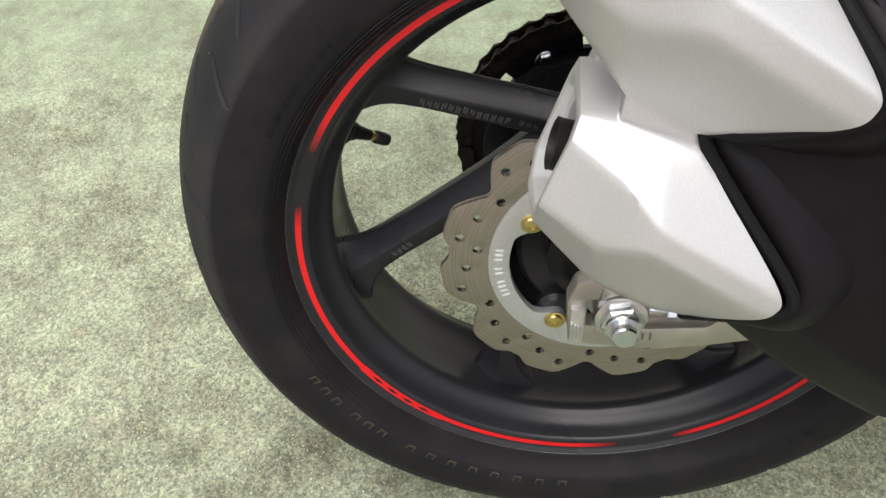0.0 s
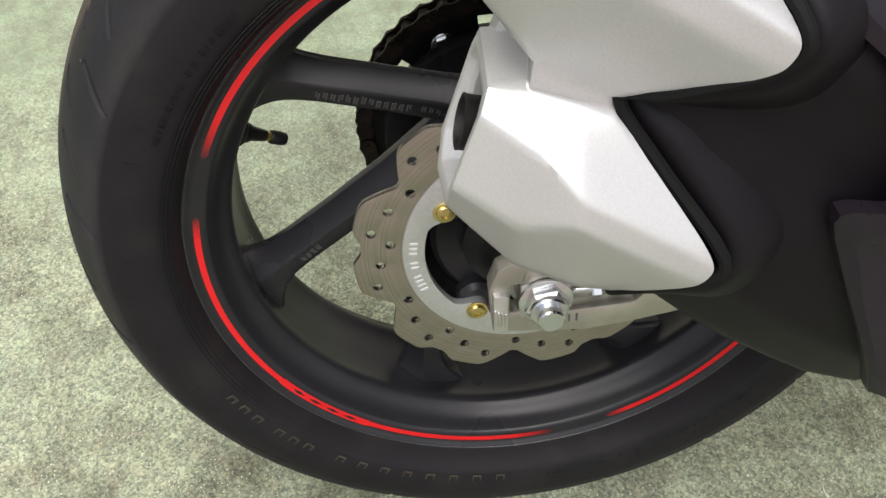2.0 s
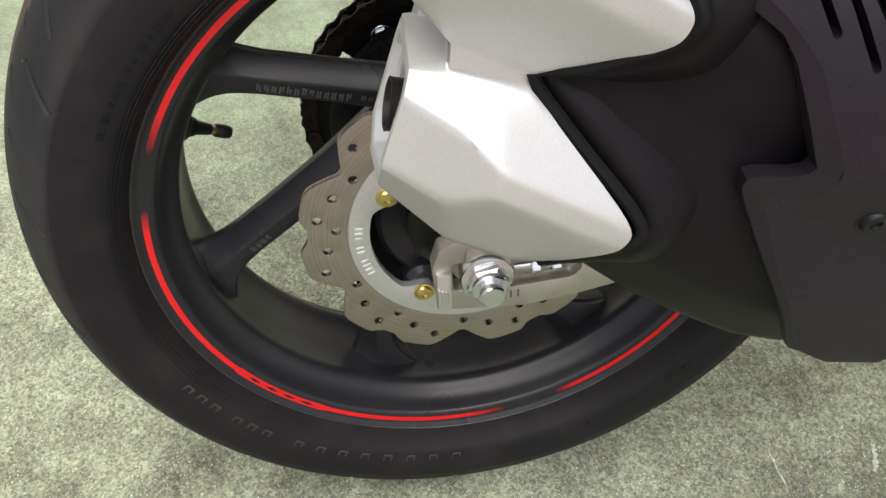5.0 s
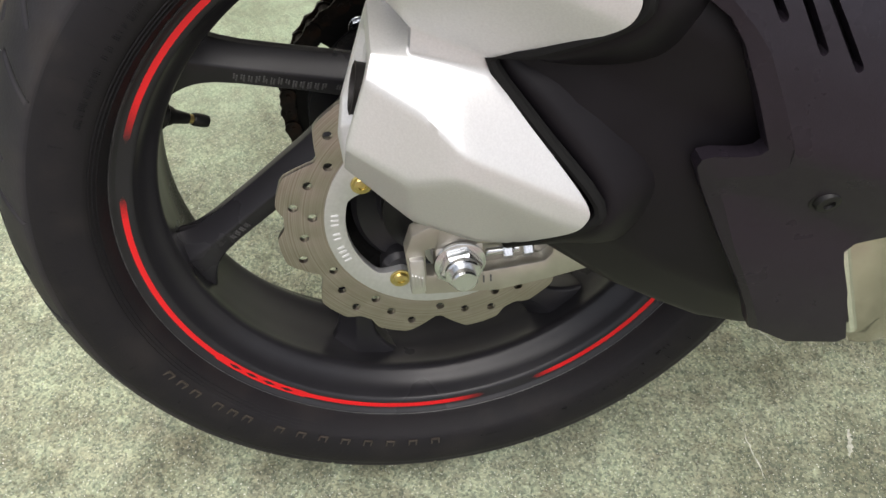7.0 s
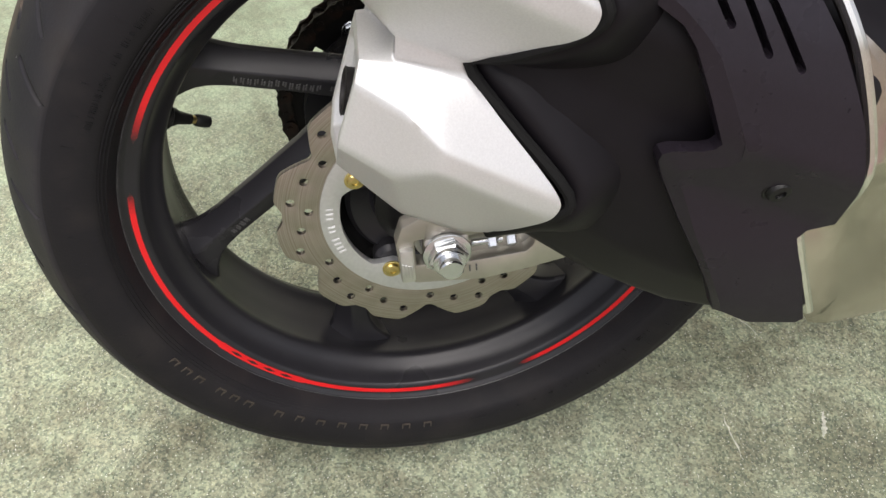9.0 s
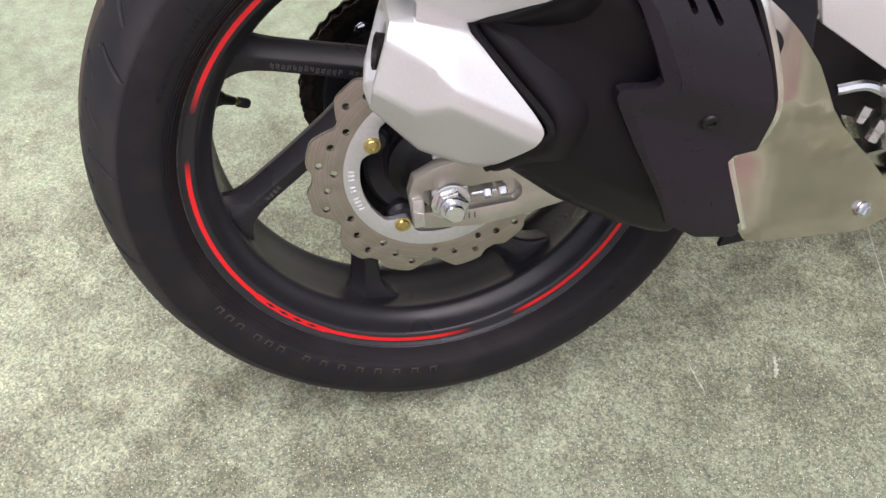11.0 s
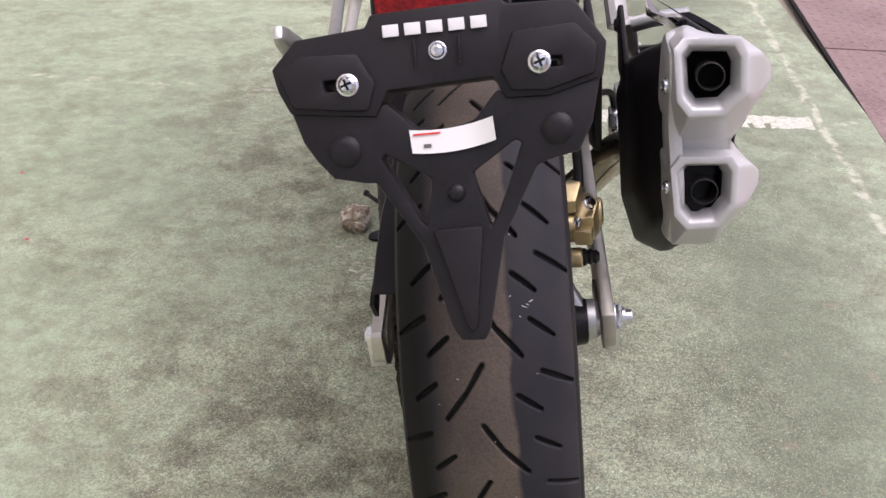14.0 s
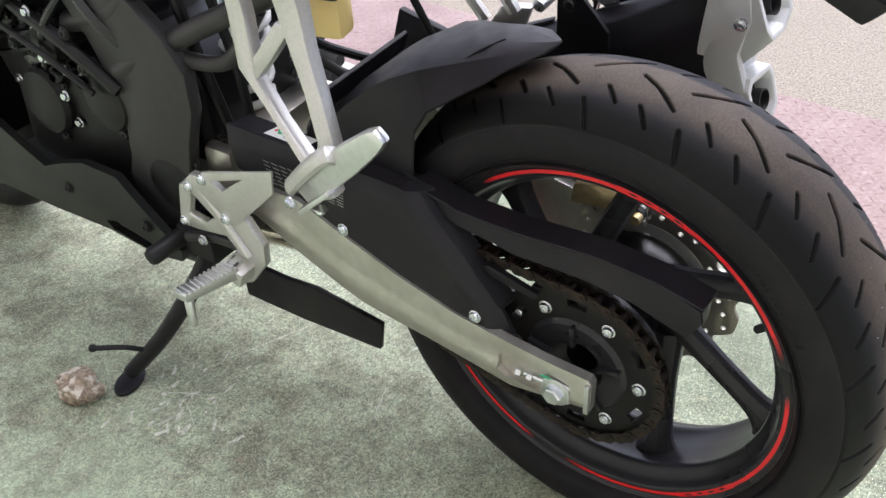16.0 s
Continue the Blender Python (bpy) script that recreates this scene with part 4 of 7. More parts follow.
def sprocket_and_chain():
    teeth = []
    for k in range(41 * 6):
        a = 360 * k / (41 * 6)
        ph = (k % 6) / 6
        teeth.append(((0.1005 + 0.0065 * (0.5 - 0.5 * math.cos(2 * math.pi * ph))) * math.cos(radians(a)), (0.1005 + 0.0065 * (0.5 - 0.5 * math.cos(2 * math.pi * ph))) * math.sin(radians(a))))
    holes = [list(reversed(arc(0, 0, 0.062, 0, 355, 71)))]
    for k in range(6):
        c = 28 + 60 * k
        loop = arc(0, 0, 0.0905, c - 8, c + 8, 6) + list(reversed(arc(0, 0, 0.0805, c - 8, c + 8, 6)))
        holes.append(list(reversed(loop)))
    s = part("rear_sprocket", plate(teeth, -0.0985, -0.0925, 0.0, holes), SPROCKET, bike, "black drilled rear sprocket", 30)
    zb = bolt_mesh(0.0058, ZINC, 0.006, "button")
    nut = bolt_mesh(0.0068, ZINC, 0.009)
    for k in range(6):
        a = radians(58 + 60 * k)
        c = Vector((0, 0.0775 * math.cos(a), 0.0775 * math.sin(a)))
        put("sprocket_bolt", zb, s, facing(c + Vector((-0.0985, 0, 0)), (-1, 0, 0)), "bright zinc bolt")
        put("sprocket_nut", nut, s, facing(c + Vector((-0.0925, 0, 0)), (1, 0, 0), 17 * k), "bright zinc nut")
    drum = [(-0.086, 0.02), (-0.0925, 0.03), (-0.101, 0.034), (-0.104, 0.050), (-0.104, 0.058), (-0.0985, 0.0625), (-0.0925, 0.072), (-0.075, 0.088), (-0.06, 0.088), (-0.06, 0.02)]
    part("sprocket_carrier", revolve(drum, 64), RIM, bike, "black sprocket carrier with ribs")
    for k in range(5):
        a = 15 + 72 * k
        part("carrier_rib", block((-0.1045, 0.046 * math.cos(radians(a)), 0.046 * math.sin(radians(a))), (0.010, 0.028, 0.005), 0.001, (a, 0, 0)), RIM, bike)
    # the chain: round the rear sprocket, along the top run, round the front one, back below
    R, r, front = 0.1037, 0.038, Vector((0.515, 0.085))
    dist = front.length
    base = math.atan2(front.y, front.x)
    off = math.asin((R - r) / dist)
    a_top, a_bot = base + math.pi / 2 - off, base - math.pi / 2 + off
    pts = []
    def sweep(c, rad, a0, a1, n):
        for k in range(n + 1):
            a = a0 + (a1 - a0) * k / n
            pts.append(Vector((c.x + rad * math.cos(a), c.y + rad * math.sin(a))))
    sweep(Vector((0, 0)), R, a_top, a_bot + 2 * math.pi, 80)
    low = len(pts) - 1
    sweep(front, r, a_bot, a_top, 20)
    pts.append(pts[0])
    sag = [pts[low].lerp(pts[low + 1], k / 12) + Vector((0, -0.014 * math.sin(math.pi * k / 12))) for k in range(1, 12)]
    pts[low + 1:low + 1] = sag
    seg = [(b - a).length for a, b in zip(pts, pts[1:])]
    total = sum(seg)
    count = int(round(total / 0.015875 / 2)) * 2
    step = total / count
    places, i, run = [], 0, 0.0
    for k in range(count):
        want = k * step
        while run + seg[i] < want:
            run += seg[i]
            i += 1
        places.append(pts[i].lerp(pts[i + 1], (want - run) / seg[i]))

    def link(wide, thick):
        bm = bmesh.new()
        half = 0.0079
        shape = arc(-half, 0, 0.0072, 60, 300, 6) + [(0, -0.0056)] + arc(half, 0, 0.0072, 240, 480, 6) + [(0, 0.0056)]
        both = [plate(shape, s * wide - thick / 2, s * wide + thick / 2, 0.0) for s in (-1, 1)]
        pins = []
        for c in (-half, half):
            p = lathe([(0.0026, -wide - 0.002), (0.0026, wide + 0.002)], 8)
            bmesh.ops.translate(p, verts=p.verts, vec=(0, c, 0))
            q = lathe([(0.0049, -wide + 0.001), (0.0049, wide - 0.001)], 10)
            bmesh.ops.translate(q, verts=q.verts, vec=(0, c, 0))
            pins += [p, q]
        bm.free()
        return mesh_of(joined(*both, *pins), CHAIN, 30)

    outer, inner = link(0.0088, 0.0017), link(0.0066, 0.0017)
    c = thing_part("drive_chain", "dry rusty drive chain")
    for k in range(count):
        a, b = places[k], places[(k + 1) % count]
        m, d = (a + b) / 2, b - a
        put("chain_link", outer if k % 2 else inner, c, Matrix.Translation((-0.0955, m.x, m.y)) @ Matrix.Rotation(math.atan2(d.y, d.x), 4, "X"))


def thing_part(name, label):
    ob = new(name)
    ob.parent = bike
    ob["label"] = label
    return ob


wheel()
disc()
sprocket_and_chain()


def settle(root, m, side=0):
    """Seats a group on the machine: m is a 3 x 4 affine placement, side limits it to one flank."""
    m = Matrix((m[0:4], m[4:8], m[8:12], (0, 0, 0, 1)))
    for ob in root.children:
        at = ob.matrix_basis.translation
        plain = ob.matrix_basis == Matrix() and ob.type == "MESH" and ob.data.users == 1
        where = (ob.data.vertices[0].co if plain else at).x
        if side and where * side < 0:
            continue
        if plain:
            ob.data.transform(m)
        else:
            ob.matrix_basis = Matrix.Translation(m @ at - at) @ ob.matrix_basis


# ---- swingarm, axle and brake ----
ZBOLT = bolt_mesh(0.0055, ZINC, 0.006)
ZBUTTON = bolt_mesh(0.0055, ZINC, 0.005, "button")
DBOLT = bolt_mesh(0.0065, HOSE, 0.005, "button")


def sheet(outline, depth, thick, step=0.012, bevel=0.0, holes=()):
    """A shell over a (y, z) outline whose outer face lies at x = depth(y, z); thick is measured along x."""
    bm = plate(outline, 0.0, 1.0, 0.0, holes, True)
    ys, zs = [p[0] for p in outline], [p[1] for p in outline]
    for axis, vals in ((1, ys), (2, zs)):
        v = min(vals) + step
        while v < max(vals) - 1e-4:
            no, at = [0, 0, 0], [0, 0, 0]
            no[axis], at[axis] = 1, v
            bmesh.ops.bisect_plane(bm, geom=bm.verts[:] + bm.edges[:] + bm.faces[:], plane_co=at, plane_no=no)
            v += step
    for v in bm.verts:
        v.co.x = depth(v.co.y, v.co.z) - thick * (1 - v.co.x)
    if bevel:
        bmesh.ops.recalc_face_normals(bm, faces=bm.faces)
        bevelled(bm, bevel, 2, 50)
    return bm


def swingarm():
    sw = thing_part("swingarm", "satin alloy swingarm with chain adjusters")
    left = [(-0.040, 0.028), (-0.036, 0.033), (0.016, 0.036), (0.069, 0.042), (0.131, 0.052), (0.206, 0.075), (0.284, 0.106), (0.342, 0.132), (0.40, 0.132), (0.50, 0.115), (0.54, 0.095), (0.50, 0.08), (0.423, 0.076), (0.382, 0.053), (0.340, 0.033), (0.299, 0.014), (0.266, 0.002), (0.217, -0.007), (0.168, -0.012), (0.098, -0.022), (0.061, -0.031), (0.017, -0.024), (-0.034, -0.015), (-0.040, -0.006)]
    slot = [(0.072, 0.018), (0.062, 0.025), (0.0, 0.019), (-0.016, 0.014), (-0.016, -0.012), (0.012, -0.015), (0.062, -0.009), (0.072, -0.002)]

    def bulge(y, z):
        top = np.interp(y, [-0.04, 0.069, 0.131, 0.206, 0.284, 0.342, 0.5], [0.033, 0.042, 0.052, 0.075, 0.106, 0.136, 0.15])
        bot = np.interp(y, [-0.04, 0.061, 0.168, 0.266, 0.34, 0.423, 0.5], [-0.015, -0.031, -0.012, 0.002, 0.033, 0.076, 0.08])
        k = (z - bot) / (top - bot)
        return float(np.interp(k, [-0.1, 0.0, 0.12, 0.42, 0.5, 0.9, 1.0, 1.1], [-0.008, -0.005, 0.000, 0.0050, 0.0008, 0.0, -0.001, -0.004]))

    arm = sheet(left, lambda y, z: bulge(y, z), 0.012, 0.010, 0.0, [list(reversed(slot))])
    for v in arm.verts:
        v.co.x = -0.142 - v.co.x
    part("left_arm", arm, SWING, sw, "satin alloy swingarm beam with a raised rib", 40)
    part("slot_floor", plate([(y * 1.02, z * 1.02) for y, z in slot], -0.136, -0.128, 0), SWING, sw)
    right = [(-0.036, 0.012), (-0.031, 0.027), (-0.012, 0.036), (0.038, 0.046), (0.10, 0.058), (0.20, 0.080), (0.35, 0.13), (0.50, 0.15), (0.53, 0.10), (0.50, 0.06), (0.35, 0.045), (0.2, 0.010), (0.122, -0.016), (0.060, -0.027), (0.026, -0.031), (-0.024, -0.026), (-0.034, -0.016)]
    rslot = [(0.064, 0.004), (0.058, 0.014), (0.018, 0.012), (-0.014, 0.010), (-0.014, -0.012), (0.018, -0.012), (0.058, -0.010), (0.064, -0.004)]
    part("right_arm", plate(right, 0.1155, 0.130, 0.002, [list(reversed(rslot)), [(-0.0165, -0.010), (-0.0225, -0.009), (-0.0225, 0.013), (-0.0165, 0.014)]]), SWING, sw, "satin alloy swingarm beam", 40)
    part("slot_floor", plate([(y * 1.02, z * 1.02) for y, z in rslot], 0.112, 0.119, 0), SWING, sw)
    # filler for the arm's inner beam; its black stands for the shade there
    part("shaded_inner_beam", loft([[(-0.128, y, lo), (-0.078, y, lo), (-0.078, y, hi), (-0.128, y, hi)] for y, lo, hi in ((0.115, -0.012, 0.040), (0.20, -0.002, 0.062), (0.30, 0.022, 0.094), (0.42, 0.080, 0.135))], 0.004), BLACK, sw, "filler for the inner swingarm beam, coloured black as if in shade")
    part("pivot", block((0, 0.50, 0.10), (0.23, 0.05, 0.075), 0.012), SWING, sw)
    for s, x in ((1, 0.1285), (-1, -0.1425)):
        part("adjuster", block((x - s * 0.003, 0.0, 0.0), (0.010, 0.032, 0.028), 0.002), ALLOY, sw, "bright chain adjuster block")
        part("adjuster", block((x - s * 0.002, -0.029, -0.006), (0.016, 0.010, 0.030), 0.002) if s == 1 else block((x + 0.004, -0.0365, 0.0080), (0.018, 0.006, 0.042), 0.0015), ALLOY, sw, "bright adjuster end plate")
        stud = bmesh.new()
        for k in range(13):
            bmesh.ops.create_cone(stud, cap_ends=True, segments=12, radius1=0.0032, radius2=0.0026, depth=0.0016, matrix=Matrix.Translation((x - s * 0.004, 0.019 + 0.0018 * k, 0.001)) @ Matrix.Rotation(radians(90), 4, "X"))
        part("adjuster_stud", stud, ZINC, sw, "threaded zinc stud")
        nut = mesh_of(lathe([(0.0055, 0), (0.0062, 0.001), (0.0062, 0.006), (0.0055, 0.007)], 6), ZINC, 30)
        put("adjuster_nut", nut, sw, facing((x - s * 0.003, 0.030, 0.001), (0, 1, 0)))
        put("adjuster_nut", nut, sw, facing((x - s * 0.003, 0.044, 0.001), (0, 1, 0)))
        washer = lathe([(0.0178, 0.0), (0.0178, 0.002), (0.0165, 0.0026)], 32)
        hexn = lathe([(0.0145, 0.0026), (0.0150, 0.0034), (0.0150, 0.0082), (0.0130, 0.0098)], 6)
        flange = lathe([(0.0122, 0.0095), (0.0122, 0.0125), (0.0112, 0.0135)], 24)
        end = lathe([(0.0088, 0.0130), (0.0088, 0.0200), (0.0078, 0.0212), (0.003, 0.0212)], 20)
        me = mesh_of(joined(washer, hexn, flange, end) if s == 1 else joined(washer, lathe([(0.0115, 0.002), (0.0115, 0.010), (0.0098, 0.0118)], 6)), ZINC, 30)
        put("axle_nut", me, sw, facing((x + s * 0.002, 0, 0), (s, 0, 0), 8), "bright zinc axle nut and washer")
    for k in range(4):
        part("adjuster_rib", block((0.1352, -0.0325 + 0.0022 * k, -0.008 - 0.001 * k), (0.0016, 0.0011, 0.011), 0.0003), ALLOY, sw, "fine rib on the adjuster end plate")
    for y in (-0.024, -0.029, -0.034):
        part("scale_mark", block((0.1305, y + 0.045, -0.018), (0.0006, 0.0012, 0.006), 0), INK, sw)
    put("adjuster_paint", mesh_of(block((-0.1455, 0.012, 0.017), (0.0008, 0.012, 0.003), 0), GREEN_INK, 0), sw, Matrix(), "green inspection paint dab")
    put("guard_bolt", ZBUTTON, sw, facing((-0.1378, 0.279, 0.1105), (-1, 0, 0.1)))
    put("guard_bolt", ZBUTTON, sw, facing((-0.1378, 0.1035, 0.0570), (-1, 0, 0.1)))
    settle(sw, (1.0090, -0.0150, -0.0182, 0.0028, 0.0265, 1.0416, -0.0023, 0.0043, 0.0177, -0.0252, 1.0155, -0.0040), -1)
    settle(sw, (1.0119, -0.0122, -0.0188, 0.0022, -0.0296, 1.0240, 0.0016, 0.0048, 0.0381, -0.0294, 1.0068, -0.0026), 1)


def brake_caliper():
    st = thing_part("caliper_bracket", "grey alloy caliper bracket")
    part("boss", revolve([(0.090, 0.010), (0.090, 0.019), (0.094, 0.023), (0.111, 0.023), (0.115, 0.019), (0.115, 0.010)], 40), CARRIER, st)
    rings = []
    for (x, y, z), w, d in (((0.098, -0.002, 0.010), 0.015, 0.007), ((0.090, 0.002, 0.030), 0.010, 0.006), ((0.080, 0.007, 0.052), 0.008, 0.005), ((0.074, 0.012, 0.072), 0.010, 0.006), ((0.073, 0.013, 0.088), 0.010, 0.006)):
        rings.append([(x - d, y - w, z), (x + d, y - w, z), (x + d, y + w, z), (x - d, y + w, z)])
    part("arm", loft(rings, 0.003), CARRIER, st, "", 40)
    put("arm_eye", mesh_of(lathe([(0.008, -0.009), (0.0105, -0.007), (0.0105, 0.007), (0.008, 0.009)], 24), CARRIER), st, facing((0.074, 0.010, 0.086), (1, -0.05, 0)))
    part("arm", plate([(0.010, 0.074), (0.075, 0.068), (0.090, 0.085), (0.080, 0.110), (0.012, 0.092)], 0.076, 0.082, 0.002), CARRIER, st)
    c = thing_part("brake_caliper", "gold painted brake caliper with black hose")
    # inner half behind the disc, bridge over it, and the piston housing outside
    part("inner_half", loft([[(0.034, 0.012, 0.118), (0.060, 0.010, 0.118), (0.060, 0.012, 0.146), (0.036, 0.018, 0.142)], [(0.030, 0.045, 0.120), (0.062, 0.045, 0.118), (0.062, 0.045, 0.156), (0.034, 0.045, 0.150)], [(0.036, 0.082, 0.110), (0.060, 0.082, 0.110), (0.060, 0.080, 0.140), (0.038, 0.078, 0.138)]], 0.004, True, 2), CALIPER, c, "", 40)
    part("bridge", loft([[(0.056, 0.014, 0.132), (0.098, 0.014, 0.134), (0.098, 0.014, 0.150), (0.058, 0.016, 0.148)], [(0.056, 0.040, 0.136), (0.106, 0.040, 0.136), (0.106, 0.040, 0.160), (0.058, 0.040, 0.158)], [(0.058, 0.070, 0.128), (0.100, 0.070, 0.128), (0.100, 0.068, 0.146), (0.060, 0.068, 0.146)]], 0.004, True, 2), CALIPER, c, "", 40)
    for y, z in ((0.022, 0.1545), (0.034, 0.1590), (0.046, 0.1600)):
        part("casting_rib", block((0.076, y, z - 0.002), (0.022, 0.0035, 0.004), 0.0015, (-8, 0, 0)), CALIPER, c)
    part("piston_housing", loft([[(0.088, 0.016, 0.094), (0.116, 0.014, 0.096), (0.116, 0.016, 0.126), (0.088, 0.018, 0.124)], [(0.086, 0.040, 0.090), (0.124, 0.040, 0.090), (0.124, 0.040, 0.134), (0.086, 0.040, 0.134)], [(0.088, 0.078, 0.088), (0.118, 0.078, 0.088), (0.118, 0.076, 0.124), (0.088, 0.076, 0.124)]], 0.004, True, 2), CALIPER, c, "", 40)
    part("housing_lug", block((0.104, 0.010, 0.108), (0.020, 0.016, 0.018), 0.003, (0, 0, -12)), CALIPER, c)
    put("piston_cap", mesh_of(lathe([(0.017, 0), (0.017, 0.004), (0.013, 0.006), (0.012, 0.004), (0.002, 0.004)], 28), CALIPER), c, facing((0.1225, 0.050, 0.112), (1, 0, 0)))
    put("slide_pin", mesh_of(lathe([(0.0085, 0), (0.0092, 0.002), (0.0092, 0.020), (0.0078, 0.022)], 20), CALIPER), c, facing((0.074, 0.014, 0.123), (1, -0.05, 0)))
    put("caliper_bolt", ZBOLT, c, facing((0.0960, 0.0125, 0.123), (1, -0.5, 0)), "bright zinc bolt")
    put("slide_pin", mesh_of(lathe([(0.0100, 0), (0.0112, 0.002), (0.0112, 0.017), (0.0100, 0.0185)], 24), CALIPER), c, facing((0.083, 0.008, 0.081), (1, -0.05, 0)))
    put("rubber_boot", mesh_of(lathe([(0.0095, 0), (0.0102, 0.003), (0.0078, 0.006), (0.0095, 0.009), (0.0070, 0.012), (0.0082, 0.015), (0.0045, 0.019)], 20), HOSE), c, facing((0.1010, 0.0075, 0.081), (1, -0.05, 0)), "black rubber boot")
    put("slide_pin", mesh_of(lathe([(0.006, 0), (0.0066, 0.002), (0.0066, 0.010), (0.005, 0.012)], 16), CALIPER), c, facing((0.036, 0.000, 0.113), (1, 0, 0)))
    put("rubber_boot", mesh_of(lathe([(0.0085, 0), (0.0088, 0.008), (0.0065, 0.011)], 18), HOSE), c, facing((0.046, 0.002, 0.113), (1, 0, 0)), "black rubber boot")
    put("pad_pin", mesh_of(lathe([(0.0035, 0), (0.0035, 0.026)], 12), ALLOY), c, facing((0.052, 0.004, 0.113), (1, 0.1, 0)))
    part("pad_spring", tube([(0.060, -0.002, 0.118), (0.058, -0.004, 0.106), (0.066, -0.004, 0.098), (0.074, -0.002, 0.104)], 0.0016, 6), ALLOY, c)
    part("brake_pad", block((0.066, 0.040, 0.110), (0.008, 0.060, 0.030), 0.002), HOSE, c)
    part("brake_pad", block((0.082, 0.040, 0.110), (0.008, 0.060, 0.030), 0.002), HOSE, c)
    put("hose_bolt", ZBOLT, c, facing((0.112, 0.024, 0.140), (0.7, -0.5, 0.5)))
    part("brake_hose", tube([(0.104, 0.055, 0.146), (0.106, 0.09, 0.156), (0.108, 0.16, 0.170), (0.11, 0.26, 0.185), (0.11, 0.36, 0.19)], 0.0055), HOSE, c, "black brake hose")
    for group in (st, c):
        settle(group, (1.0132, -0.0158, -0.0197, 0.0013, -0.0274, 1.0299, 0.0044, 0.0060, 0.0376, -0.0277, 1.0043, -0.0035))


swingarm()
brake_caliper()


# ---- exhaust ----
PIPE = material("sooty_pipe_steel", (0.020, 0.018, 0.018), 0.55, 0.4, grain=0.2, grain_scale=200)
POLISHED = material("polished_stainless", (0.80, 0.78, 0.74), 0.2, 1.0, grain=0.05, grain_scale=60)
AX = radians(25)


def along(y, z):
    return y * math.cos(AX) - z * math.sin(AX), y * math.sin(AX) + z * math.cos(AX)


def from_axis(a, w):
    return a * math.cos(AX) + w * math.sin(AX), -a * math.sin(AX) + w * math.cos(AX)


SKIN_W = [0.00, 0.03, 0.06, 0.11, 0.145, 0.180, 0.215, 0.25, 0.28, 0.305, 0.325, 0.34]
SKIN_X = [0.198, 0.228, 0.250, 0.2655, 0.2690, 0.2695, 0.2835, 0.2795, 0.272, 0.255, 0.225, 0.20]


def skin(y, z):
    a, w = along(y, z)
    return float(np.interp(w, SKIN_W, SKIN_X)) + 0.004 * min(max((a - 0.03) / 0.10, -1), 1)


def soft_ring(ring, cuts):
    """A closed ring of corners, with points between them."""
    n = len(ring)
    return [ring[k].lerp(ring[(k + 1) % n], j / cuts) for k in range(n) for j in range(cuts)]


def soft_grid(rows, cuts, rounds, edge_rounds):
    """Fills faceted rings with a fine grid and eases its creases, more towards the last ring; the first stays sharp."""
    fine = [soft_ring(r, cuts) for r in rows]
    g = np.array([[tuple(p.lerp(q, j / cuts)) for p, q in zip(a, b)] for a, b in zip(fine, fine[1:]) for j in range(cuts)] + [[tuple(p) for p in fine[-1]]])
    ease = np.linspace(0.03, 0.42, len(g))[1:-1, None, None] ** 1.2
    for k in range(max(rounds, edge_rounds)):
        around = (np.roll(g, 1, 1) + np.roll(g, -1, 1)) / 2
        if k < rounds:
            g[1:-1] += ease * ((g[:-2] + g[2:]) / 4 + around[1:-1] / 2 - g[1:-1])
        if k < edge_rounds:
            g[-1] = 0.5 * g[-1] + 0.5 * around[-1]
    return [[Vector(p) for p in r] for r in g]


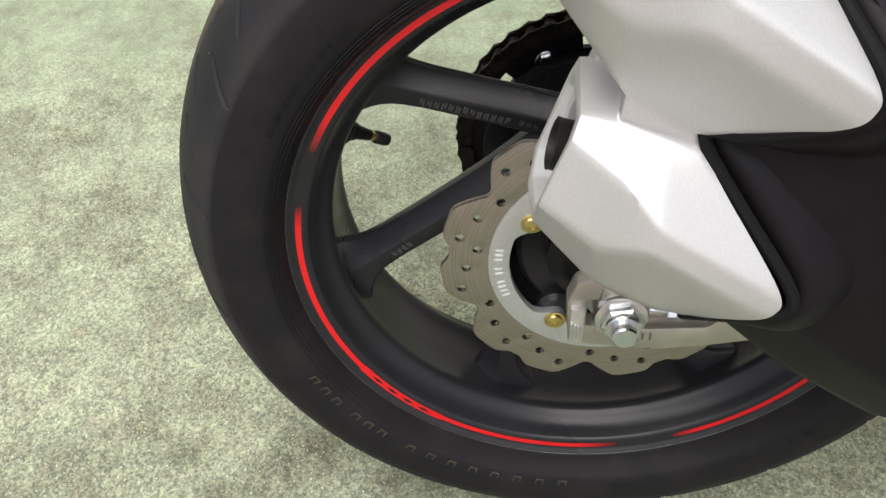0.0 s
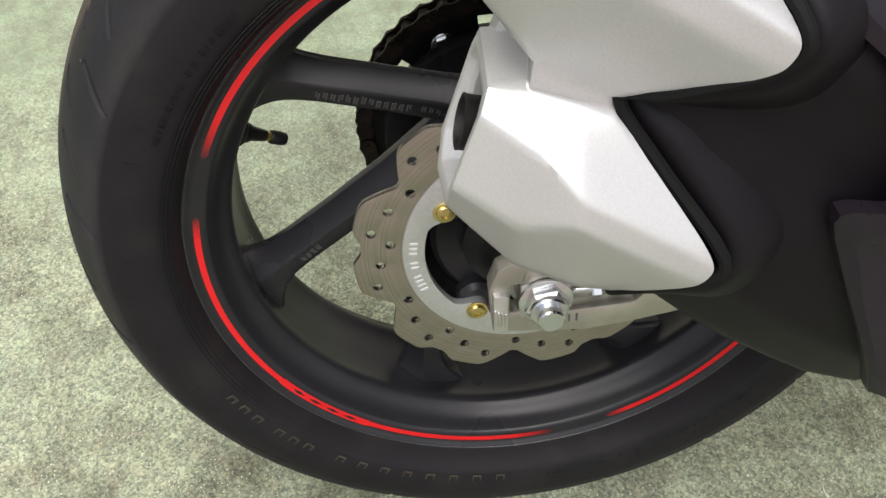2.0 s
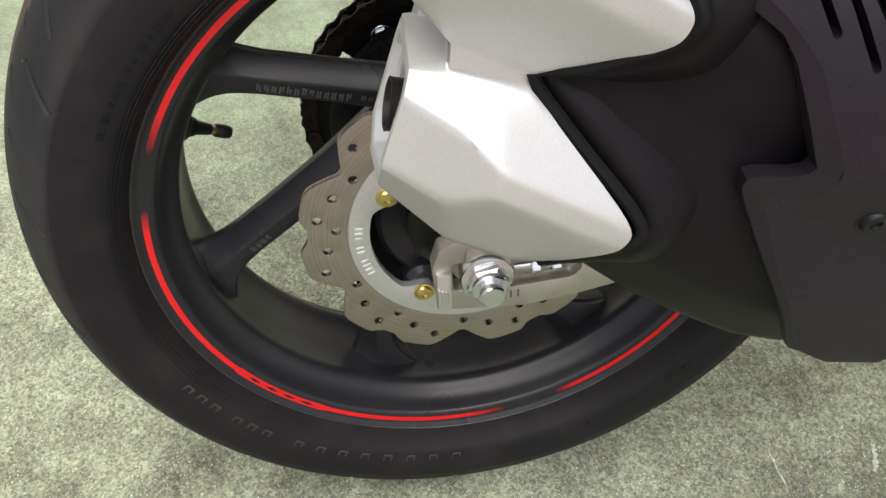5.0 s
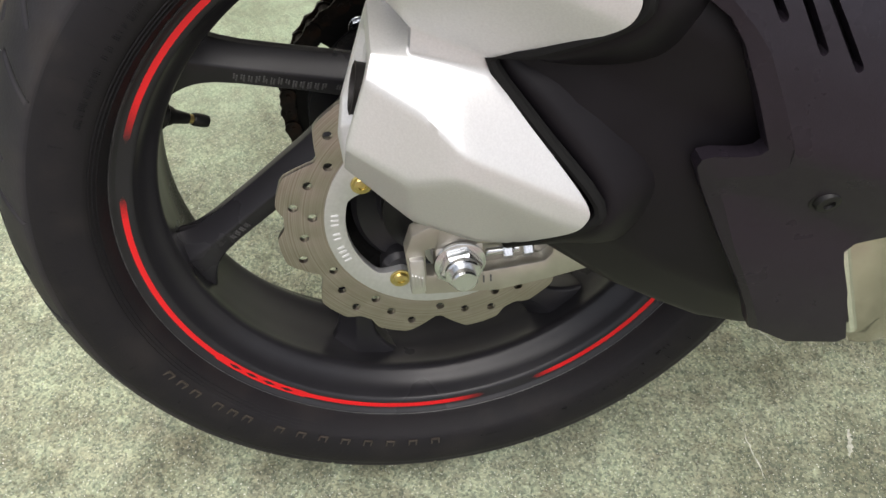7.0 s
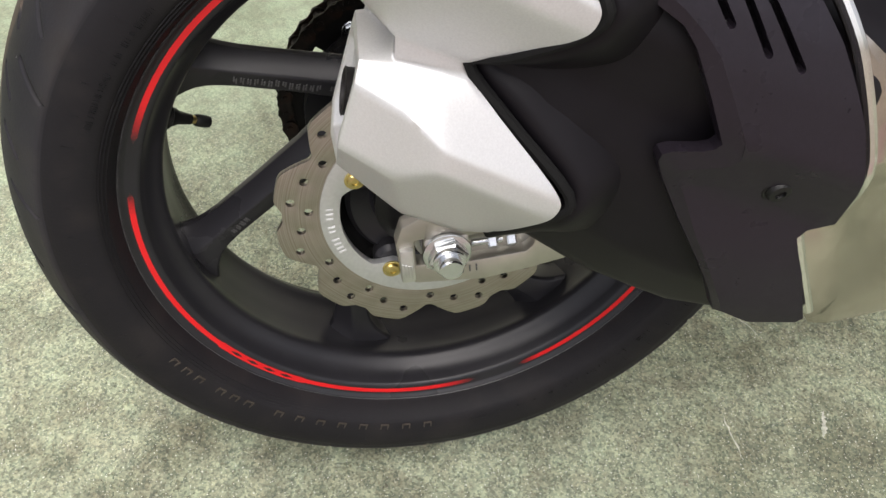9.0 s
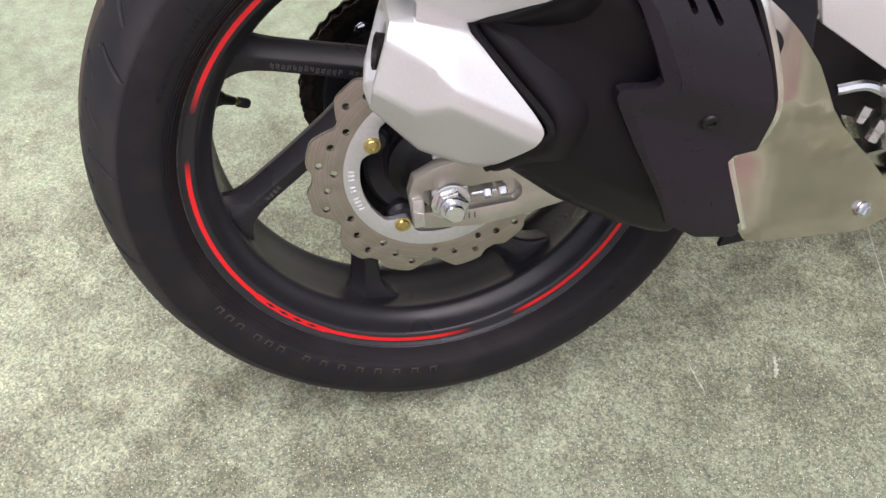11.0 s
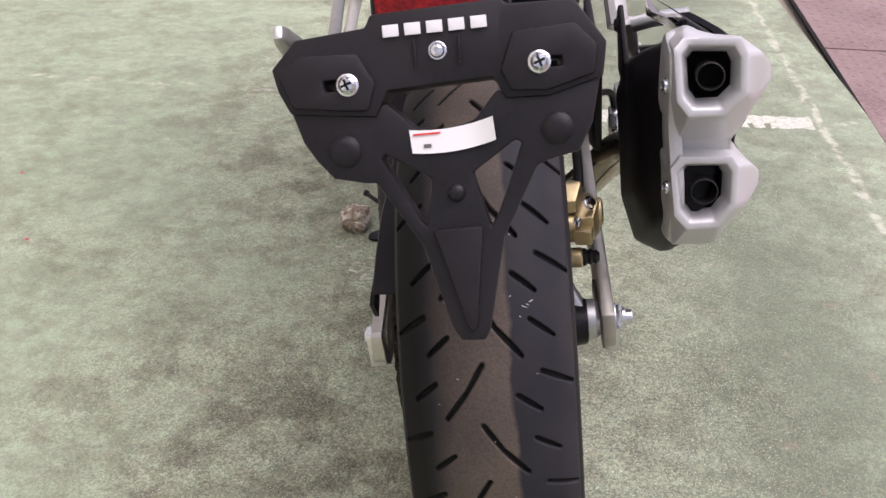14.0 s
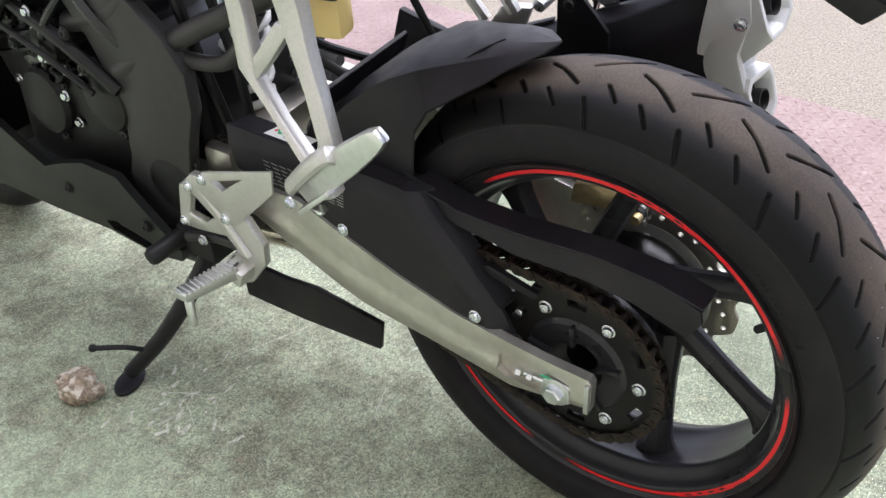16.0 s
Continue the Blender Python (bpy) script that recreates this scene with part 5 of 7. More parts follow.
def exhaust():
    ex = thing_part("exhaust", "twin-outlet muffler with silver end cap")
    # black body
    sect = [(0.200, 0.040), (0.230, 0.058), (0.252, 0.096), (0.261, 0.130), (0.265, 0.158), (0.263, 0.188), (0.268, 0.212), (0.274, 0.236), (0.270, 0.258), (0.252, 0.280), (0.228, 0.298), (0.200, 0.304), (0.172, 0.292), (0.160, 0.25), (0.160, 0.19), (0.158, 0.12), (0.170, 0.06)]
    rings = []
    for a, k, low_w in ((-0.115, 0.42, 0.125), (-0.095, 0.54, 0.118), (-0.075, 0.70, 0.108), (-0.045, 0.88, 0.096), (-0.02, 0.965, 0.086), (0.01, 1.0, 0.077), (0.05, 1.03, 0.064), (0.085, 1.08, 0.058), (0.11, 1.06, 0.054), (0.15, 0.86, 0.054)):
        ring = []
        for x, w in sect:
            x, w = 0.215 + (x - 0.215) * k, 0.316 - (0.316 - w) * (0.316 - low_w) / 0.276
            y, z = from_axis(a, w)
            ring.append((x, y, z))
        rings.append(ring)
    part("muffler_body", loft(rings, 0.006, True, 3, 12), BODY, ex, "matt black muffler body", 60)
    # silver end cap: its flat inner flank, and two bolts on it
    cap = thing_part("end_cap", "silver painted faceted end cap")
    part("cap_flank", plate([(-0.050, 0.200), (-0.054, 0.176), (-0.03, 0.118), (0.006, 0.105), (0.012, 0.20), (0.004, 0.335), (-0.006, 0.341), (-0.034, 0.331), (-0.040, 0.300), (-0.030, 0.256), (-0.042, 0.222)], 0.1835, 0.198, 0.005), SILVER, cap, "flat inner flank of the end cap", 40)
    put("cap_bolt", ZBUTTON, cap, facing((0.1830, -0.029, 0.2950), (-1, -0.15, 0.1)))
    put("cap_bolt", ZBUTTON, cap, facing((0.1830, -0.038, 0.1880), (-1, -0.15, 0.1)))
    # heat shield: a shell, with a slanting lip along its rear edge
    rear = [(0.048, 0.296), (0.075, 0.262), (0.088, 0.251), (0.101, 0.240), (0.108, 0.228), (0.117, 0.202), (0.126, 0.174), (0.1235, 0.170), (0.118, 0.1685), (0.103, 0.169), (0.098, 0.167), (0.097, 0.161), (0.101, 0.149), (0.113, 0.119), (0.130, 0.081), (0.138, 0.061), (0.145, 0.039)]
    inset = [(0.058, 0.298), (0.088, 0.260), (0.100, 0.249), (0.111, 0.236), (0.119, 0.224), (0.129, 0.197), (0.136, 0.177), (0.137, 0.163), (0.132, 0.158), (0.110, 0.156), (0.107, 0.1535), (0.107, 0.150), (0.113, 0.138), (0.122, 0.110), (0.136, 0.076), (0.143, 0.057), (0.1485, 0.040)]
    front = [(0.168, 0.026), (0.198, 0.022), (0.202, 0.026), (0.192, 0.067), (0.185, 0.088), (0.183, 0.097), (0.188, 0.102), (0.204, 0.104), (0.206, 0.130), (0.205, 0.150), (0.201, 0.173), (0.194, 0.194), (0.184, 0.219), (0.173, 0.240), (0.152, 0.265), (0.128, 0.289), (0.070, 0.330)]
    def bar(y0, z0, y1, z1, w=0.0021):
        d = Vector((y1 - y0, z1 - z0)).normalized()
        n = Vector((-d.y, d.x)) * w
        e = d * w
        return list(reversed([(y0 - n.x, z0 - n.y), (y0 - e.x, z0 - e.y), (y0 + n.x, z0 + n.y), (y1 + n.x, z1 + n.y), (y1 + n.x * 0.7 + e.x * 0.7, z1 + n.y * 0.7 + e.y * 0.7), (y1 + e.x, z1 + e.y), (y1 - n.x * 0.7 + e.x * 0.7, z1 - n.y * 0.7 + e.y * 0.7), (y1 - n.x, z1 - n.y)]))
    slots = [bar(0.101, 0.287, 0.124, 0.238), bar(0.115, 0.288, 0.144, 0.221), bar(0.125, 0.286, 0.162, 0.211)]
    shield = thing_part("heat_shield", "black plastic heat shield with three slots")
    part("shield_shell", sheet(inset + front, lambda y, z: skin(y, z) + 0.005, 0.010, 0.010, 0.0012, slots), COVER, shield, "", 40)
    lip = bmesh.new()
    rows = [[lip.verts.new(p) for p in ((skin(*i) + 0.0051, *i), (skin(*r) + 0.0022, *r), (skin(*r) + 0.0008, r[0] - 0.0004, r[1]), (skin(*r) - 0.008, *r), (skin(*i) - 0.006, *i))] for i, r in zip(inset, rear)]
    for a, b in zip(rows, rows[1:]):
        for k in range(5):
            lip.faces.new((a[k], a[(k + 1) % 5], b[(k + 1) % 5], b[k]))
    part("shield_lip", lip, COVER, shield, "slanting edge of the heat shield", 28)
    put("shield_bolt", DBOLT, shield, facing((0.2790, 0.1640, 0.1365), (1, 0, -0.3)), "black button-head bolt")
    # bare metal connector in front of it
    metal = [(0.120, 0.308), (0.172, 0.262), (0.194, 0.216), (0.208, 0.1395), (0.205, 0.1060), (0.188, 0.097), (0.190, 0.085), (0.209, 0.018), (0.216, 0.006), (0.364, -0.056), (0.398, -0.056), (0.404, -0.036), (0.386, -0.012), (0.350, 0.030), (0.322, 0.060), (0.292, 0.093), (0.276, 0.114), (0.263, 0.140), (0.2537, 0.157), (0.232, 0.186), (0.216, 0.204), (0.199, 0.220), (0.185, 0.243), (0.165, 0.318)]

    def tin(y, z):
        a, w = along(y, z)
        base = float(np.interp(w, SKIN_W, SKIN_X)) - 0.002
        return base - 0.45 * max(0.0, y - 0.225) - 0.004 + 0.004 * float(np.interp(z, [0.0, 0.05, 0.09], [1, 0, 0]))
    part("pipe_cover", sheet(metal, tin, 0.006, 0.014, 0.0015), STAINLESS, ex, "bare stainless pipe cover", 30)
    for pts in ([(0.168, 0.270), (0.185, 0.242), (0.194, 0.222), (0.200, 0.205), (0.209, 0.170), (0.213, 0.140), (0.210, 0.108), (0.203, 0.101), (0.190, 0.097), (0.190, 0.087), (0.209, 0.025)],):
        part("cover_edge", tube([(tin(y, z) + 0.0040, y, z) for y, z in pts], 0.0040, 10, 3), POLISHED, ex, "bright rolled edge of the pipe cover")
    put("cover_bolt", ZBOLT, ex, facing((0.208, 0.356, -0.025), (1, 0.3, 0)))
    part("exhaust_pipe", tube([(0.20, 0.20, 0.10), (0.17, 0.30, 0.06), (0.10, 0.40, -0.06), (0.03, 0.52, -0.12), (0.0, 0.75, -0.12)], 0.026, 20), STAINLESS, ex, "stainless exhaust pipe")
    # hanger plate on the inner side
    part("hanger", plate([(0.184, 0.225), (0.184, 0.300), (0.165, 0.312), (0.150, 0.300), (0.115, 0.262), (0.112, 0.225)], 0.158, 0.164, 0.002), BODY, ex, "black muffler hanger plate")
    put("hanger_bolt", DBOLT, ex, facing((0.158, 0.166, 0.288), (-1, 0, 0)))
    for group in (ex, cap, shield):
        settle(group, (1.0016, -0.0043, -0.0171, 0.0058, -0.0345, 1.0118, -0.0028, 0.0048, 0.0319, -0.0197, 0.9949, 0.0001))
    # a softly creased lobe for each outlet: mouth ring, shoulder, ridge and back edge
    low = [[(0.1955, -0.0490, 0.2320), (0.2445, -0.0528, 0.2305), (0.2505, -0.0568, 0.2208), (0.2480, -0.0690, 0.1842), (0.2315, -0.0705, 0.1620), (0.2005, -0.0710, 0.1615), (0.1890, -0.0670, 0.1765), (0.1865, -0.0510, 0.2205)],
           [(0.1937, -0.0255, 0.2315), (0.2456, -0.0359, 0.2298), (0.2698, -0.0326, 0.2095), (0.2652, -0.0432, 0.1719), (0.2331, -0.0387, 0.1225), (0.1930, -0.0360, 0.1215), (0.1850, -0.0400, 0.1700), (0.1850, -0.0350, 0.2150)],
           [(0.1930, -0.0080, 0.2350), (0.2515, -0.0160, 0.2255), (0.2800, -0.0190, 0.1945), (0.2795, -0.0225, 0.1810), (0.2360, -0.0060, 0.1040), (0.1890, -0.0050, 0.1100), (0.1835, -0.0050, 0.1650), (0.1835, -0.0050, 0.2150)],
           [(0.1930, 0.0120, 0.2350), (0.2546, -0.0055, 0.2250), (0.2832, 0.0425, 0.1548), (0.2795, 0.0360, 0.1395), (0.2290, 0.0100, 0.0945), (0.1885, 0.0120, 0.1040), (0.1820, 0.0080, 0.1550), (0.1820, 0.0140, 0.2150)]]
    up = [[(0.1975, -0.0355, 0.3485), (0.2475, -0.0445, 0.3475), (0.2540, -0.0515, 0.3345), (0.2520, -0.0655, 0.3005), (0.2335, -0.0655, 0.2810), (0.2000, -0.0650, 0.2820), (0.1895, -0.0600, 0.2960), (0.1880, -0.0420, 0.3400)],
          [(0.2000, -0.0250, 0.3500), (0.2520, -0.0220, 0.3405), (0.2735, -0.0265, 0.3240), (0.2665, -0.0375, 0.2835), (0.2474, -0.0346, 0.2405), (0.1950, -0.0265, 0.2350), (0.1850, -0.0280, 0.2880), (0.1855, -0.0200, 0.3400)],
          [(0.2030, -0.0130, 0.3500), (0.2590, 0.0060, 0.3240), (0.2855, -0.0090, 0.3050), (0.2860, -0.0140, 0.2905), (0.2520, -0.0140, 0.2290), (0.1930, -0.0060, 0.2320), (0.1830, 0.0000, 0.2830), (0.1850, -0.0060, 0.3390)],
          [(0.2060, -0.0010, 0.3490), (0.2630, 0.0340, 0.2970), (0.2922, 0.0540, 0.2660), (0.2888, 0.0485, 0.2505), (0.2546, -0.0055, 0.2245), (0.1930, 0.0140, 0.2270), (0.1820, 0.0140, 0.2620), (0.1840, 0.0080, 0.3360)]]
    shell = bmesh.new()
    grids = []
    for lobe in (low, up):
        rows = [[Vector(p) for p in r] for r in lobe]
        mouth = rows[0]
        mid = sum(mouth, Vector()) / 8
        way = (mouth[2] - mouth[6]).cross(mouth[7] - mouth[3]).normalized()
        way = way if way.y < 0 else -way
        inward = (way + Vector((0, -0.35, 0))).normalized()
        lips = [p + (mid - p) * 0.035 + way * 0.0004 for p in mouth]
        flat = [p + (mid - p) * 0.16 + way * 0.0004 for p in mouth]
        ins = [p + (mid - p) * 0.21 - inward * 0.0006 for p in mouth]
        deep = [p + (mid - p) * 0.40 - inward * 0.020 for p in mouth]
        skin_rows = soft_grid(rows, 9, 5, 7)
        fine = [soft_ring(r, 9) for r in (deep, ins, flat, lips)] + skin_rows
        vs = [[shell.verts.new(p) for p in r] for r in fine]
        grids.append(vs[4:])
        n = len(vs[0])
        for p, q in zip(vs, vs[1:]):
            for k in range(n):
                shell.faces.new((p[k], p[(k + 1) % n], q[(k + 1) % n], q[k]))
        pit = loft([[p + (mid - p) * 0.04 - inward * 0.0005 for p in deep], [p + (mid - p) * 0.06 - inward * 0.030 for p in deep]], 0, False)
        pit.faces.new(pit.verts[8:])
        part("outlet_recess", pit, DARK, ex, "sooty recess round the outlet pipe", 0)
        pm = lathe([(0.0128, -0.03), (0.0128, 0.004), (0.0132, 0.0048), (0.0120, 0.0052), (0.0116, 0.004), (0.0116, -0.029)], 32)
        put("outlet_pipe", mesh_of(pm, PIPE, 40), ex, facing(mid - inward * 0.0040, inward), "sooty steel outlet pipe")
        core = lathe([(0.0117, -0.020), (0.002, -0.0205)], 24)
        put("pipe_core", mesh_of(core, DARK, 0), ex, facing(mid - inward * 0.0040, inward), "black inside of the outlet pipe")
    # the valley wall that joins the two lobes
    below, above = grids
    seam = [(above[9][45 - j], below[9][j]) for j in range(10)] + [(above[r][36], below[r][9]) for r in range(10, 28)]
    for (a, b), (c, d) in zip(seam, seam[1:]):
        shell.faces.new((a, b, d, c))
    bmesh.ops.recalc_face_normals(shell, faces=shell.faces)
    part("cap_shell", shell, SILVER, cap, "silver painted faceted shell", 48)
    # dark gap behind the cap, and the rolled lip of the body round it
    rim = [up[3][0], up[3][1], (0.2905, 0.0525, 0.2690), (0.2872, 0.0475, 0.2520), (0.270, 0.0150, 0.2345), (0.2550, -0.0030, 0.2258), (0.2660, 0.0150, 0.1960), (0.2815, 0.0425, 0.1560), (0.2780, 0.0360, 0.1400), (0.255, 0.0240, 0.1180), low[3][4]]
    part("cap_gap", tube([(x - 0.002, y + 0.0025, z) for x, y, z in rim], 0.0032, 8, 4), DARK, ex, "dark gap behind the end cap")
    # the body swells to a soft lip round the cap and falls away behind it
    lip = bmesh.new()
    steps = [Vector((0, d, e)) for d, e in zip((0.014, 0.014, 0.015, 0.012, 0.012, 0.014, 0.015, 0.016, 0.012, 0.010, 0.010), (0.004, 0.004, 0.0, -0.010, -0.008, 0.0, 0.008, 0.002, -0.010, -0.008, -0.006))]
    edge_pts = smooth_path(rim, 6)
    step_pts = smooth_path(steps, 6)
    rows = [[lip.verts.new(p + d * far + Vector((sink, 0, 0))) for far, sink in ((0.12, -0.012), (0.28, -0.0062), (0.46, -0.0042), (0.66, -0.0030), (0.85, -0.0034), (1.15, -0.0052), (1.6, -0.0092), (2.3, -0.017), (3.2, -0.028))] for p, d in zip(edge_pts, step_pts)]
    for p, q in zip(rows, rows[1:]):
        for k in range(8):
            lip.faces.new((p[k], p[k + 1], q[k + 1], q[k]))
    part("body_lip", lip, BODY, ex, "rolled lip of the muffler body", 60)


exhaust()


# ---- hugger and chain guard ----
def hugger():
    h = thing_part("hugger", "black plastic hugger and chain guard")
    rings = []
    for th, ex, er, cx, cr, top in ((76.3, 0.003, 0.3405, 0.002, 0.3415, 0.342), (74.5, 0.018, 0.337, 0.011, 0.340, 0.343), (69.5, 0.050, 0.335, 0.034, 0.345, 0.350), (66, 0.068, 0.331, 0.042, 0.348, 0.354), (61, 0.080, 0.328, 0.050, 0.353, 0.361), (54, 0.088, 0.326, 0.066, 0.366, 0.373), (49, 0.094, 0.314, 0.076, 0.375, 0.382), (44.5, 0.100, 0.290, 0.080, 0.381, 0.389), (38, 0.106, 0.262, 0.088, 0.387, 0.398), (30, 0.112, 0.245, 0.095, 0.395, 0.408)):
        er2 = max(er, 0.315)
        prof = [(-ex, er), (-cx, cr), (-cx * 0.45, top), (cx * 0.45, top), (cx, cr), (ex, er2)]
        back = [(x * 0.97, r - 0.0028) for x, r in reversed(prof)]
        c, sn = math.cos(radians(th)), math.sin(radians(th))
        rings.append([(x + 0.006, r * c, r * sn) for x, r in prof + back])
    part("hugger_shell", loft(rings, 0.0006, True, 1, 60), BLACK, h, "", 16)
    slash = loft([[(x + 0.006, (r + o) * math.cos(radians(th)), (r + o) * math.sin(radians(th))) for o in (-0.002, 0.0008)] + [(x + 0.006, (r + o) * math.cos(radians(th - 0.9)), (r + o) * math.sin(radians(th - 0.9))) for o in (0.0008, -0.002)] for x, r, th in ((-0.049, 0.3525, 60.5), (-0.030, 0.355, 64.5), (-0.010, 0.3535, 66.8))], 0)
    part("hugger_step", slash, DARK, h, "dark joint across the hugger", 0)
    side = [(0.462, 0.190), (0.400, 0.189), (0.300, 0.188), (0.205, 0.187), (0.183, 0.182), (0.129, 0.1285), (0.081, 0.0675), (0.064, 0.0335), (0.073, 0.0275), (0.105, 0.0305), (0.142, 0.0395), (0.179, 0.0485), (0.217, 0.0595), (0.255, 0.0745), (0.295, 0.0885), (0.338, 0.1045), (0.374, 0.1205), (0.441, 0.1405)]

    def bend(y, z):
        ridge = np.interp(z, [0.030, 0.066, 0.126, 0.181], [0.070, 0.089, 0.136, 0.189])
        return float(0.1295 + 0.0085 * np.clip((y - ridge) / 0.008, -1, 1) - np.interp(z, [0.11, 0.145, 0.17, 0.190], [0.0, 0.0025, 0.006, 0.0165]))

    sp = sheet(side, bend, 0.005, 0.006, 0.001)
    for v in sp.verts:
        v.co.x = -v.co.x
    part("side_panel", sp, BLACK, h, "", 40)
    guard = [(0.215, 0.190), (0.142, 0.168), (0.073, 0.166), (-0.022, 0.172), (-0.088, 0.166), (-0.132, 0.154), (-0.136, 0.142), (-0.122, 0.118), (-0.090, 0.129), (-0.062, 0.138), (-0.009, 0.144), (0.066, 0.143), (0.090, 0.147), (0.14, 0.152), (0.20, 0.170)]
    sp = sheet(guard, lambda y, z: 0.113 - 0.010 * max(0, (z - 0.145) / 0.03), 0.004, 0.012, 0.001)
    for v in sp.verts:
        v.co.x = -v.co.x
    part("chain_guard", sp, BLACK, h, "", 40)
    top = [[(x, y, z), (x, y, z - 0.004)] for x, y, z in ()]
    rows = []
    for y, z in ((0.20, 0.186), (0.142, 0.170), (0.073, 0.168), (-0.022, 0.174), (-0.088, 0.168), (-0.134, 0.156)):
        rows.append([(-0.108, y, z), (-0.070, y, z - 0.004), (-0.070, y, z - 0.008), (-0.108, y, z - 0.004)])
    part("chain_guard_top", loft(rows, 0.001, True, 1), BLACK, h)
    roof = [[(-bend(y + 0.004, z) + 0.001, y, z), (-0.096, y - 0.006, z), (-0.096, y - 0.006, z - 0.004), (-bend(y + 0.004, z) + 0.004, y, z - 0.005)] for y, z in ((0.205, 0.186), (0.183, 0.181), (0.156, 0.1545), (0.129, 0.1275), (0.105, 0.097), (0.081, 0.0665))]
    part("guard_roof", loft(roof, 0.0008, True, 1), BLACK, h, "", 30)
    deck = [[(-bend(y, z) + 0.001, y, z - 0.001), (-0.082, y, z - 0.006), (-0.082, y, z - 0.010), (-bend(y, z) + 0.004, y, z - 0.006)] for y, z in ((0.200, 0.186), (0.250, 0.1865), (0.310, 0.187), (0.400, 0.188), (0.462, 0.189))]
    part("hugger_deck", loft(deck, 0.0008, True, 1), BLACK, h, "", 30)
    part("hugger_front", loft([[(-0.105, 0.372, 0.05), (0.100, 0.372, 0.05), (0.100, 0.378, 0.05), (-0.105, 0.378, 0.05)], [(-0.083, 0.362, 0.19), (0.100, 0.362, 0.19), (0.100, 0.368, 0.19), (-0.083, 0.368, 0.19)], [(-0.082, 0.335, 0.245), (0.090, 0.335, 0.245), (0.090, 0.341, 0.247), (-0.082, 0.341, 0.247)]], 0.001, True, 1), BLACK, h, "", 30)
    part("guard_bracket", plate([(0.113, 0.108), (0.10, 0.098), (0.045, 0.088), (0.04, 0.096), (0.10, 0.112)], -0.112, -0.104, 0.001), BLACK, h)
    def decal(name, pts, mat, x, label=""):
        bm = bmesh.new()
        vs = [bm.verts.new((-(bend(y, z) + 0.0012 + x), y, z)) for y, z in pts]
        bm.faces.new(vs)
        part(name, bm, mat, h, label, 0)

    def on_deck(name, pts, mat, up, label=""):
        # corners given along and across the sticker, from its front outer corner
        bm = bmesh.new()
        for u, v in pts:
            bm.verts.new((-0.1125 + 0.0245 * v, 0.4095 - 0.062 * u - 0.002 * v, 0.1845 - 0.0028 * v - 0.0012 * u + up))
        bm.faces.new(list(bm.verts))
        part(name, bm, mat, h, label, 0)

    on_deck("sticker", [(0, 0), (1, 0), (1, 1), (0, 1)], WHITE, 0.003, "white dealer sticker with green mark")
    on_deck("sticker_mark", [(0.24, 0.30), (0.34, 0.42), (0.22, 0.80), (0.10, 0.72)], GREEN_INK, 0.0036)
    on_deck("sticker_mark", [(0.08, 0.46), (0.14, 0.46), (0.14, 0.66), (0.08, 0.66)], RED_INK, 0.0036)
    for k in range(4):
        u = 0.38 + 0.11 * k
        on_deck("sticker_mark", [(u, 0.38), (u + 0.07, 0.38), (u + 0.06, 0.66), (u - 0.01, 0.66)], INK, 0.0036)
    on_deck("sticker_mark", [(0.42, 0.18), (0.86, 0.18), (0.86, 0.24), (0.42, 0.24)], INK, 0.0036)
    for r in range(6):
        z = 0.1665 - 0.0052 * r
        for k in range(4):
            y0 = 0.397 - 0.002 * r - 0.013 * k
            decal("warning_text", [(y0, z), (y0 - 0.010, z - 0.001), (y0 - 0.010, z - 0.0024), (y0, z - 0.0014)], TEXT_GREY, 0.0004)
    for r in range(7):
        z = 0.166 - 0.0036 * r
        for y0 in (0.312, 0.299, 0.286):
            decal("warning_text", [(y0, z), (y0 - 0.010, z - 0.001), (y0 - 0.010, z - 0.0022), (y0, z - 0.0012)], TEXT_GREY, 0.0004)
    fin = [(0.52, -0.060), (0.44, -0.062), (0.38, -0.055), (0.271, -0.068), (0.2785, -0.117), (0.33, -0.121), (0.414, -0.128), (0.52, -0.13)]
    f = plate(fin, -0.106, -0.098, 0.0015)
    part("chain_fin", f, BLACK, h, "black plastic lower chain guide")
    settle(h, (1.0081, -0.0101, -0.0218, 0.0024, 0.0299, 1.0334, -0.0032, 0.0058, 0.0163, -0.0210, 1.0122, -0.0041))


hugger()


